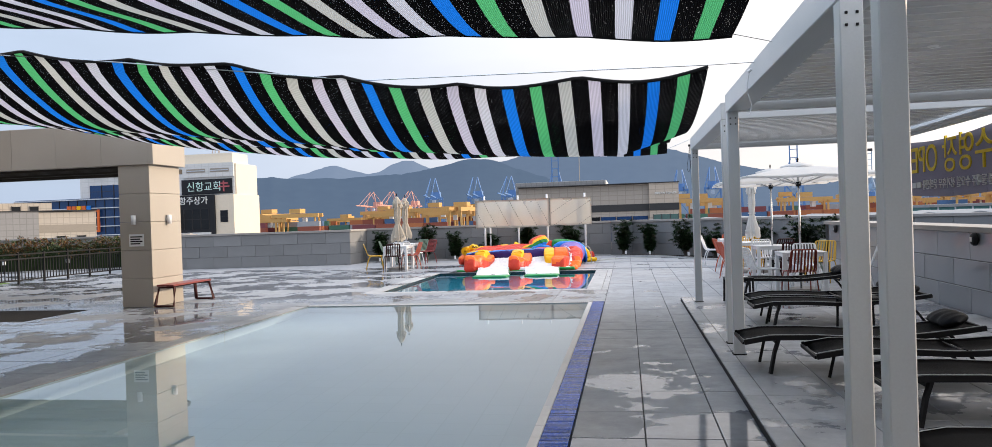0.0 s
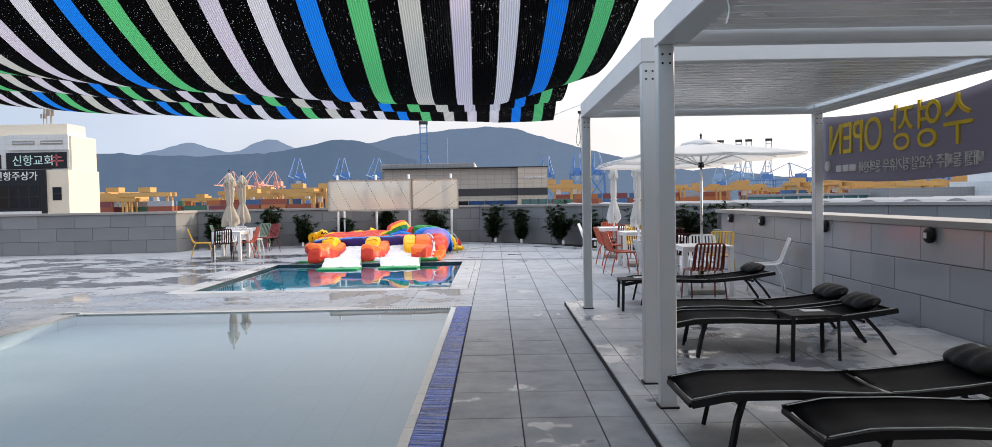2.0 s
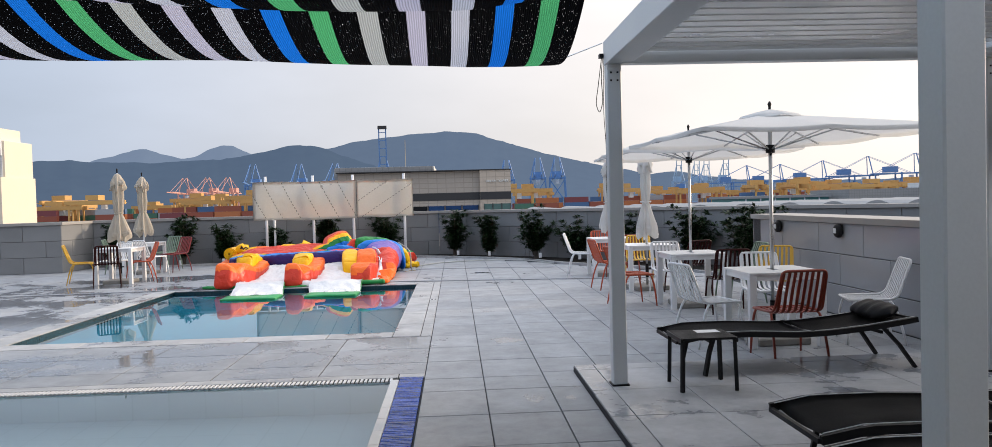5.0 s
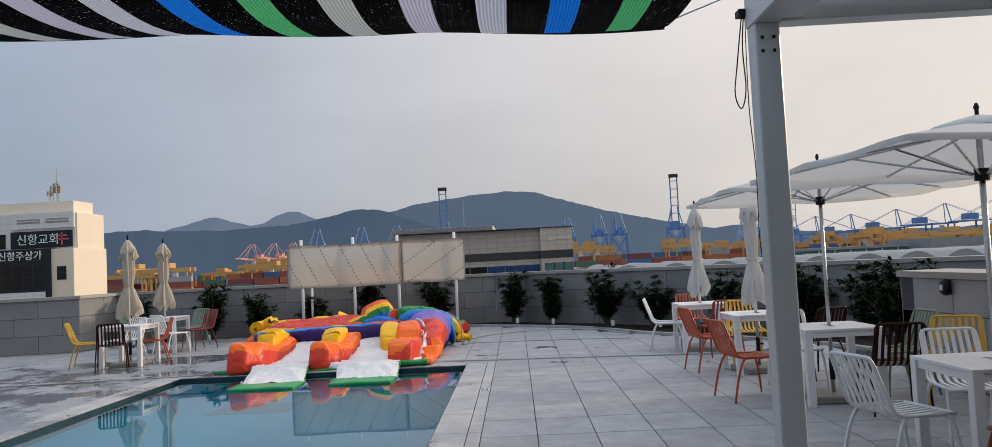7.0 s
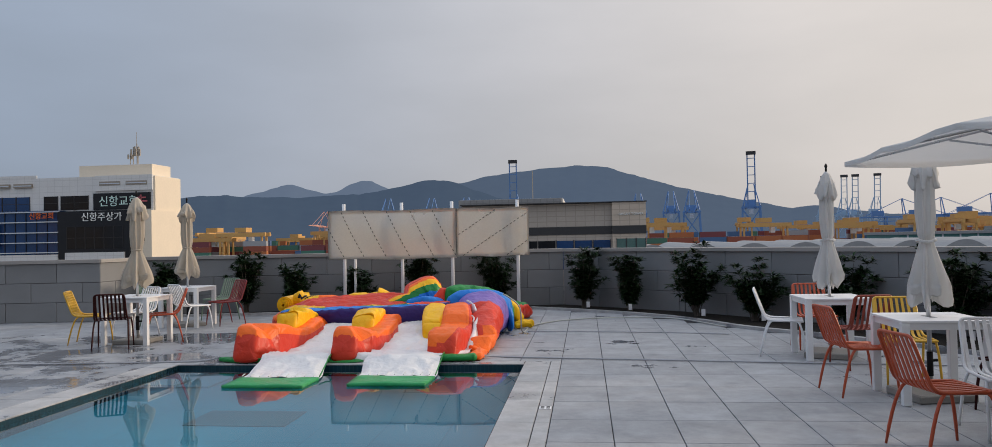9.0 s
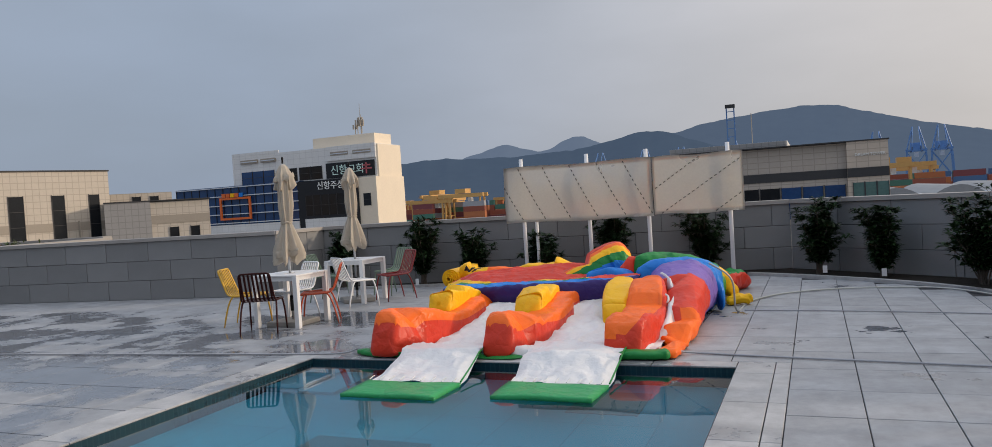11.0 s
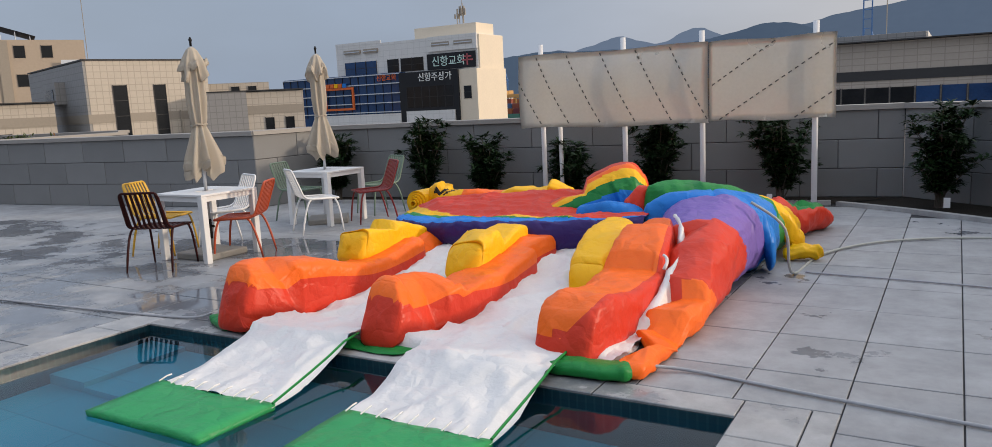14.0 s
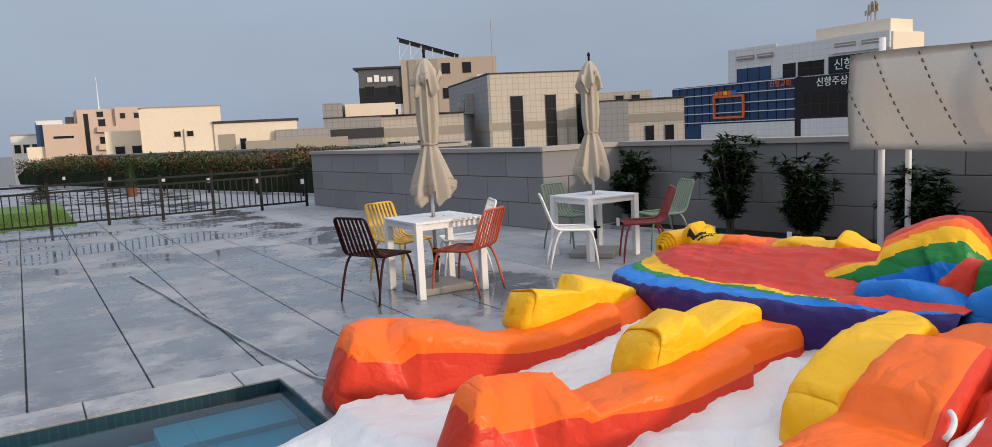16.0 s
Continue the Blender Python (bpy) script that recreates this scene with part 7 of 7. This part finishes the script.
def quay_crane(material, raised):
    t = thing("quay_crane", "blue ship-to-shore gantry crane" if material is C_BLUE else "hazy pale gantry crane", "crane", "cranes along the quay")
    for sx in (-8, 8):
        for sy in (0, 18):
            part("leg", tubed([(sx, sy, 0), (sx * 0.75, sy, 38)], 0.75, 4), material, t)
        part("sill_beam", tubed([(sx, -1, 8), (sx, 19, 8)], 0.7, 4), material, t)
        part("girder", tubed([(sx * 0.45, -4, 37), (sx * 0.45, 40, 37)], 0.8, 4), material, t)
    for sy in (0, 18):
        part("portal_beam", tubed([(-8, sy, 15), (8, sy, 15)], 0.8, 4), material, t)
        part("portal_beam", tubed([(-7, sy, 37), (7, sy, 37)], 0.8, 4), material, t)
        part("brace", tubed([(-8, sy, 15), (6.5, sy, 36)], 0.35, 4), material, t)
        part("brace", tubed([(8, sy, 15), (-6.5, sy, 36)], 0.35, 4), material, t)
    for sx in (-4, 4):
        part("apex_leg", tubed([(sx * 1.5, 2, 38), (sx * 0.5, 4, 54)], 0.5, 4), material, t)
        part("back_stay", tubed([(sx * 0.5, 4, 54), (sx, 36, 38)], 0.22, 4), material, t)
    part("machine_house", boxed(-4, 4, 20, 30, 38, 43), material, t)
    part("cab", boxed(-1.5, 1.5, 6, 9, 32, 35.5), M_FIN, t)
    if raised:
        for sx in (-2.6, 2.6):
            part("boom", tubed([(sx, -4, 38), (sx, -9, 76)], 0.6, 4), material, t)
        for k in range(6):
            z = 42 + k * 6
            part("boom_tie", tubed([(-2.6, -4 - (z - 38) * 0.13, z), (2.6, -4 - (z - 38) * 0.13, z)], 0.35, 4), material, t)
        part("boom_head", boxed(-3.4, 3.4, -10.5, -8.5, 74.5, 77), M_DARKBAND, t)
    else:
        for sx in (-2.6, 2.6):
            part("boom", tubed([(sx, -4, 37.5), (sx, -42, 38.5)], 0.6, 4), material, t)
            part("fore_stay", tubed([(sx * 0.7, 4, 54), (sx, -32, 39)], 0.2, 4), material, t)
    return t


QB = {}


def put_crane(x, y, s, rz, raised, material):
    key = (raised, material.name)
    m = Matrix.Translation((x, y, GB)) @ Matrix.Rotation(radians(rz), 4, "Z")
    if key not in QB:
        QB[key] = quay_crane(material, raised)
        ob = QB[key]
        ob.matrix_basis = m
    else:
        ob = copy_thing(QB[key], m)
    ob.scale = (s, s, s)
    return ob


for x, y, s, rz, r, mm in ((-148, 596, 0.92, 8, False, C_BLUE), (-116, 604, 0.92, 5, False, C_BLUE), (-90, 608, 0.92, 0, False, C_BLUE), (-54, 617, 1.0, 4, True, C_BLUE), (41, 618, 0.92, -4, False, C_BLUE),
                           (65, 616, 0.94, -6, False, C_BLUE), (80, 614, 0.94, -6, False, C_BLUE), (122, 607, 1.0, -10, True, C_BLUE), (205, 716, 0.85, -12, True, C_HAZE), (220, 712, 0.85, -12, True, C_HAZE), (228, 709, 0.85, -12, True, C_HAZE), (244, 704, 0.85, -12, True, C_HAZE),
                           (180, 570, 0.62, 70, False, C_BLUE), (214, 566, 0.72, 80, False, C_BLUE), (236, 560, 0.72, 80, False, C_BLUE), (264, 553, 0.75, 82, False, C_BLUE), (290, 540, 0.78, 84, False, C_BLUE), (318, 530, 0.8, 84, False, C_BLUE), (330, 470, 0.9, 86, False, C_BLUE), (375, 450, 0.9, 86, False, C_BLUE),
                           (-240, 720, 0.85, 0, False, C_ORG), (-222, 726, 0.85, 0, False, C_ORG), (-205, 730, 0.85, 0, False, C_ORG),
                           (-395, 500, 0.75, 20, False, C_HAZE), (-430, 480, 0.75, 20, False, C_HAZE), (-455, 455, 0.7, 25, False, C_HAZE), (-300, 545, 0.9, 30, False, C_BLUE), (-620, 330, 0.9, 40, False, C_HAZE), (-660, 300, 0.9, 40, False, C_HAZE)):
    put_crane(x, y, s, rz, r, mm)


def yard_crane():
    t = thing("yard_crane", "yellow rubber-tyred yard gantry crane", "crane", "yard cranes over the containers", (0, 0, GB))
    for sx in (-11, 11):
        for sy in (-3.5, 3.5):
            part("leg", tubed([(sx, sy, 1.5), (sx, sy * 0.8, 21)], 0.6, 4), C_YEL, t)
        part("sill", tubed([(sx, -5, 1.6), (sx, 5, 1.6)], 0.8, 4), C_YEL, t)
        part("tie", tubed([(sx, -3.2, 13), (sx, 3.2, 13)], 0.4, 4), C_YEL, t)
    for sy in (-3, 3):
        part("girder", boxed(-13, 13, sy - 0.7, sy + 0.7, 21, 23), C_YEL, t)
    part("trolley", boxed(-3, 3, -3.5, 3.5, 23.2, 25.6), C_YEL, t)
    part("cab", boxed(3.2, 5.4, -1.2, 1.2, 18, 20.8), M_SIGN_W, t)
    part("walkway", boxed(-13, 13, 3.9, 4.6, 21.6, 21.9), C_YEL, t)
    return t


yc = yard_crane()
rnd = random.Random(77)
first = True
for k in range(84):
    side = k % 2
    x = rnd.uniform(-330, -40) if k < 46 else rnd.uniform(20, 330)
    y = rnd.choice((400, 425, 450, 480, 505))
    m = Matrix.Translation((x, y, GB)) @ Matrix.Rotation(radians(rnd.choice((0, 0, 6, 84))), 4, "Z")
    m = m @ Matrix.Scale(rnd.uniform(0.84, 1.06), 4)
    if first:
        yc.matrix_basis = m
        first = False
    else:
        yq = copy_thing(yc, Matrix.Translation(m.translation) @ m.to_quaternion().to_matrix().to_4x4())
        yq.scale = m.to_scale()

M_BOX = []
for nm, c in (("rust_container", (0.26, 0.07, 0.04)), ("maroon_container", (0.18, 0.045, 0.05)), ("orange_container", (0.42, 0.14, 0.05)), ("grey_container", (0.33, 0.33, 0.34)), ("blue_container", (0.06, 0.13, 0.26)), ("green_container", (0.06, 0.17, 0.12))):
    M_BOX.append(mat(nm, c, 0.7, 0, 0.1, 0.5, 3, 0))
yard = thing("containers", "stacked shipping containers in rust, grey and blue", "containers", kind="stuff")
bm = bmesh.new()
for row in range(9):
    y = 392 + row * 15
    x = -350
    while x < 360:
        n = rnd.randint(4, 7)
        for k in range(n):
            box(bm, x, x + 12.1, y, y + 2.5, GB + k * 2.7, GB + k * 2.7 + 2.6, rnd.choice((0, 0, 1, 1, 2, 3, 4, 5)))
        x += 12.8 if rnd.random() < 0.85 else 30
part("container_stacks", bm, M_BOX, yard)

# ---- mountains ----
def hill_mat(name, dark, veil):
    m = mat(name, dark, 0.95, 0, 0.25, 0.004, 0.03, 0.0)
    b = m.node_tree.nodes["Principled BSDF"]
    # aerial haze is put into the hill's colour as an even glow
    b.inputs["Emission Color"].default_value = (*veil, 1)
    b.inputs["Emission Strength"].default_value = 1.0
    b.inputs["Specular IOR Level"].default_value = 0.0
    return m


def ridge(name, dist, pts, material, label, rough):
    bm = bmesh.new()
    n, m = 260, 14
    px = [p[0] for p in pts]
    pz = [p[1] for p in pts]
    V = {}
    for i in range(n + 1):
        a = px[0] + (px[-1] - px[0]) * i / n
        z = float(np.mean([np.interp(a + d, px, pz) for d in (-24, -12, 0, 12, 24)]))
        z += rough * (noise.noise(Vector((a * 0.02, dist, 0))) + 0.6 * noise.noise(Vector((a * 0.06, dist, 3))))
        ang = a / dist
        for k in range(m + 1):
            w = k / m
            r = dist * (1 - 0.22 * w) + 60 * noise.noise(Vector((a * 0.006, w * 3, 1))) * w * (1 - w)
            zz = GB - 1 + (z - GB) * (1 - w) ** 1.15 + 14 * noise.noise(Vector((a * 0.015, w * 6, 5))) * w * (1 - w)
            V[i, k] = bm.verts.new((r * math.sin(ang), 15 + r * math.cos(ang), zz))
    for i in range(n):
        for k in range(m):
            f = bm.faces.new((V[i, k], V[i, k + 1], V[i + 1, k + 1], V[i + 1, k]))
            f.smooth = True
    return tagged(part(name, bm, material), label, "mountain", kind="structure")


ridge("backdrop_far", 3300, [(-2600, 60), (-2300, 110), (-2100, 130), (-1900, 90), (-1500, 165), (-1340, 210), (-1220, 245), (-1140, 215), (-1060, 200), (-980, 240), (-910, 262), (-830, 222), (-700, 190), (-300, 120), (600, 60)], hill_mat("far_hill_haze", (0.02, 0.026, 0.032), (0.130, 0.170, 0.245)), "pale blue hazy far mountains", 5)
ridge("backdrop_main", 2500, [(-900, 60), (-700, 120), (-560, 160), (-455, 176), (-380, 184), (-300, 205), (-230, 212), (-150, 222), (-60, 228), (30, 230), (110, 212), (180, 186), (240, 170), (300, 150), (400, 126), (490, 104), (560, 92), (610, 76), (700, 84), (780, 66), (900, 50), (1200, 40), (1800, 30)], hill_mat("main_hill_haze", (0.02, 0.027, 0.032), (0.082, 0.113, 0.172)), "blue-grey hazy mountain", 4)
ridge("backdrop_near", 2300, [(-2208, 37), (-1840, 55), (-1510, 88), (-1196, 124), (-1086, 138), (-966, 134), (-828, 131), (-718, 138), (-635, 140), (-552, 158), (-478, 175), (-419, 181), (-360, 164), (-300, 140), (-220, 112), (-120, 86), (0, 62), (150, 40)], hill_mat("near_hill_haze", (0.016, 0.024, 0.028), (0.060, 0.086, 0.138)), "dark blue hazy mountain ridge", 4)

# ---- pieces of the walls, deck and pools ----
def brick_mesh(w, d, h, material, bevel=0.006):
    key = "%s_%d_%d_%d" % (material.name, w * 1000, d * 1000, h * 1000)
    me = bpy.data.meshes.get(key)
    if me:
        return me
    return mesh_of(key, boxed(-w / 2, w / 2, -d / 2, d / 2, -h / 2, h / 2, bevel=bevel), material)


for owner, blocks in WALL_BLOCKS:
    for a, b, n, z0, z1 in blocks[:300]:
        L = (b - a).length
        ob = new("block", brick_mesh(L, 0.024, z1 - z0, M_WALL_POLISHED if "east" in owner.name else M_WALL))
        mid = (a + b) / 2 + n * 0.012
        d = (b - a).normalized()
        ob.matrix_basis = pose(mid.x, mid.y, (z0 + z1) / 2, 0, 0, math.degrees(math.atan2(d.y, d.x)))
        ob.parent = owner

PAVER = {}


def paver_mesh(w, d, material, key):
    k = (round(w, 3), round(d, 3), key)
    if k not in PAVER:
        bm = bmesh.new()
        v = box(bm, -w / 2, w / 2, -d / 2, d / 2, -0.012, 0)
        bmesh.ops.bevel(bm, geom=[e for e in bm.edges if all(q.co.z > -0.001 for q in e.verts)], offset=0.003, segments=1, affect="EDGES")
        PAVER[k] = mesh_of("paver", bm, material)
    return PAVER[k]


COLS = [-1.30, -0.785, -0.27] + [0.235 + 0.515 * k for k in range(11)]
ROWS = [12.14 + 0.72 * k for k in range(-16, 10)] + [19.07 + 0.72 * k for k in range(23)]
G = 0.004


def inside_bed(x, y):
    pts = [(q[0], q[1]) for q in kp]
    for (ax, ay), (bx, by) in zip(pts, pts[1:]):
        if (bx - ax) * (y - ay) - (by - ay) * (x - ax) > 0 and min(ax, bx) - 0.4 <= x <= max(ax, bx) + 0.4 and min(ay, by) - 0.4 <= y <= max(ay, by) + 0.4:
            return True
    return x > 5.0 and y > 24.4


for y0, y1 in zip(ROWS, ROWS[1:]):
    if y0 < 8.5 or y1 > 34.4:
        continue
    for x0, x1 in zip(COLS, COLS[1:]):
        if y0 < 19.0 and x0 > 1.0 or x0 < -0.3 and y0 < 26.9:
            continue
        xa, xb = x0 + G, x1 - G
        if y0 < 19.0 and x1 > 1.03:
            xb = 1.03 - G
        ya, yb = (max(y0, 27.22) if x0 < -0.3 else y0) + 0.006, y1 - 0.006
        if x1 > 1.03 and y0 < 19.18 < y1:
            ya = 19.19
        elif x0 < 1.03 < x1 and y0 < 19.0 < y1:
            yb = 19.18
        cx, cy = (xa + xb) / 2, (ya + yb) / 2
        if xb > 5.2 or (cy > 26 and inside_bed(cx, cy)):
            continue
        if xa > 4.1 and y1 < 24.4:
            xb = min(xb, 4.67)
            cx = (xa + xb) / 2
        if xb - xa < 0.1:
            continue
        ob = new("paver", paver_mesh(xb - xa, yb - ya, M_PAVER, "dry"))
        ob.matrix_basis = pose(cx, cy, 0.0008 * math.sin(cx * 37 + cy * 11))
        ob.parent = floor

# the rest of the deck's pavers, joined
verts, faces = [], []


def flat_block(x0, x1, y0, y1, z0, z1):
    k = len(verts)
    c = 0.003
    verts.extend([(x0, y0, z0), (x1, y0, z0), (x1, y1, z0), (x0, y1, z0), (x0, y0, z1 - c), (x1, y0, z1 - c), (x1, y1, z1 - c), (x0, y1, z1 - c), (x0 + c, y0 + c, z1), (x1 - c, y0 + c, z1), (x1 - c, y1 - c, z1), (x0 + c, y1 - c, z1)])
    for q in ((0, 1, 5, 4), (1, 2, 6, 5), (2, 3, 7, 6), (3, 0, 4, 7), (4, 5, 9, 8), (5, 6, 10, 9), (6, 7, 11, 10), (7, 4, 8, 11), (8, 9, 10, 11)):
        faces.append([k + i for i in q])


def stuff_mesh(name, material, parent=None, label="", kind="stuff", category=""):
    global verts, faces
    me = bpy.data.meshes.new(name)
    me.from_pydata(verts, [], faces)
    me.update()
    me.materials.append(material)
    ob = new(name, me)
    ob.parent = parent
    verts, faces = [], []
    return tagged(ob, label, category, kind=kind)


PX = [-0.27 - 0.94 * k for k in range(0, 48)]
BLOCKED = [(-6.02, -0.27, 0.0, 19.32), (-5.50, -0.27, 21.25, 27.22)]


def cut(cells, r):
    out = []
    for x0, x1, y0, y1 in cells:
        a0, a1, b0, b1 = r
        if x1 <= a0 or x0 >= a1 or y1 <= b0 or y0 >= b1:
            out.append((x0, x1, y0, y1))
            continue
        if x0 < a0:
            out.append((x0, a0, y0, y1))
        if x1 > a1:
            out.append((a1, x1, y0, y1))
        m0, m1 = max(x0, a0), min(x1, a1)
        if y0 < b0:
            out.append((m0, m1, y0, b0))
        if y1 > b1:
            out.append((m0, m1, b1, y1))
    return out


for y0, y1 in zip(ROWS, ROWS[1:]):
    for x1, x0 in zip(PX, PX[1:]):
        cells = [(x0, x1, y0, y1)]
        for r in BLOCKED:
            cells = cut(cells, r)
        cells = cut(cut(cells, (-14.0, -10.2, 17.3, 19.0)), (-1.30, -0.27, 27.22, 34.2))
        for a0, a1, b0, b1 in cells:
            if a1 - a0 < 0.03 or b1 - b0 < 0.03 or b0 > 34.0 or (a0 > -9.5 and b1 > 33.0 + 0.158 * (a1 + 9.4) and b0 > 32.9):
                continue
            flat_block(a0 + G, a1 - G, b0 + 0.006, b1 - 0.006, -0.012, 0.0)
for y0, y1 in zip(ROWS, ROWS[1:]):
    if y0 < 8.5:
        for x0, x1 in ((-0.27, 0.235), (0.235, 0.75), (0.75, 1.03)):
            flat_block(x0 + G, x1 - G, y0 + G, y1 - G, -0.012, 0.0)
stuff_mesh("wet_pavers", M_PAVER_WET, floor, "rain-wet grey granite pavers", "stuff")

# platform slabs
PC = [1.03, 1.20, 1.76, 2.32, 2.88, 3.44, 4.00, 4.56, 4.66]
for y0, y1 in zip(ROWS, ROWS[1:]):
    if y0 > 19.0:
        continue
    for x0, x1 in zip(PC, PC[1:]):
        ya, yb = y0 + 0.36, min(y1 + 0.36, 19.18) - 0.006
        ob = new("slab", paver_mesh(x1 - x0 - 0.006, yb - ya, M_PLATFORM, "platform"))
        ob.matrix_basis = pose((x0 + x1) / 2, (ya + yb) / 2, 0.05)
        ob.parent = platform

# copings of both pools
def slab(x0, x1, y0, y1, z1=0.001, material=None):
    bm = bmesh.new()
    box(bm, x0 + G, x1 - G, y0 + G, y1 - G, -0.012, z1)
    bmesh.ops.bevel(bm, geom=[e for e in bm.edges if all(q.co.z > 0 for q in e.verts)], offset=0.004, segments=1, affect="EDGES")
    return part("coping_stone", bm, material or M_COPING, coping)


coping = tagged(thing("pool_coping", "pale granite pool surround", "coping", kind="structure"), kind="structure")
y = 21.25
while y < 27.2:
    y2 = min(y + 0.92, 27.22)
    slab(-0.72, -0.40, y, y2)
    slab(-0.40, -0.27, y, y2)
    slab(-5.50, -5.15, y, y2)
    y = y2
x = -5.15
while x < -0.73:
    x2 = min(x + 0.92, -0.72)
    slab(x, x2, 21.25, 21.60)
    slab(x, x2, 27.00, 27.22)
    x = x2
y = 1.5
while y < 19.0:
    y2 = min(y + 0.92, 19.05)
    slab(-6.02, -5.75, y, y2)
    y = y2
x = -6.02
while x < -0.29:
    x2 = min(x + 0.92, -0.27)
    slab(x, x2, 19.17, 19.32)
    x = x2
# slotted overflow grating at the far end, blue tile gutter along the side
M_GRATE = mat("white_grating", (0.60, 0.60, 0.60), 0.5)
grate = tagged(part("overflow_channel", boxed(-5.75, -0.52, 19.05, 19.17, -0.06, -0.03), M_BLACKMETAL), "white slotted overflow grating", "grating", kind="structure")
x = -5.75
while x < -0.55:
    flat_block(x, x + 0.022, 19.052, 19.168, -0.03, 0.0)
    x += 0.036
stuff_mesh("grating_bars", M_GRATE, grate, "white grating bars", "stuff")

M_BLUE_TILE = mat("cobalt_glazed_tile", (0.006, 0.055, 0.34), 0.25, 0, 0.25, 30, 80, 0.02, 0.5, 0.3, True)
gutter = tagged(part("gutter_bed", boxed(-0.56, -0.28, 1.5, 19.17, -0.06, -0.012), M_JOINT), "cobalt blue tiled pool edge", "pool edge", kind="structure")
y = 5.0
rnd = random.Random(9)
while y < 19.15:
    d = rnd.choice((0.018, 0.024, 0.03))
    flat_block(-0.482, -0.282, y, y + d, -0.012, 0.002 + rnd.uniform(-0.001, 0.001))
    y += d + 0.0035
stuff_mesh("edge_tiles", M_BLUE_TILE, gutter, "glazed cobalt blue strip tiles", "stuff")
y = 5.0
while y < 19.1:
    flat_block(-0.556, -0.486, y, y + 0.296, -0.012, 0.001)
    y += 0.30
stuff_mesh("edge_stones", M_GRATE, gutter, "pale edge stones", "stuff")

# darker panels on the small pool's floor
M_PANEL_DK = mat("dark_pool_panel", (0.035, 0.16, 0.215), 0.4)
for x0, x1, y0, y1 in ((-3.75, -2.75, 24.5, 25.1), (-2.0, -1.4, 26.05, 26.70)):
    part("floor_panel", boxed(x0, x1, y0, y1, -0.548, -0.53), M_PANEL_DK, bpy.data.objects["pool_basin_small"], "dark floor panel")
for x0, x1, z1 in ((-5.148, -4.75, -0.34), (-4.749, -4.35, -0.44)):
    part("step_tread", boxed(x0, x1, 26.2, 26.998, -0.548, z1), M_KIDFLOOR, bpy.data.objects["pool_basin_small"])

drain = thing("floor_drain", "small white drain plate set in the coping", "drain", at=(-0.335, 24.55, 0.002))
part("plate", boxed(-0.055, 0.055, -0.055, 0.055, 0, 0.004, bevel=0.001), M_WHITE, drain)
for a in (-1, 1):
    for b in (-1, 1):
        part("slot", boxed(a * 0.025 - 0.016, a * 0.025 + 0.016, b * 0.025 - 0.016, b * 0.025 + 0.016, 0.004, 0.0055), M_BLACKMETAL, drain)
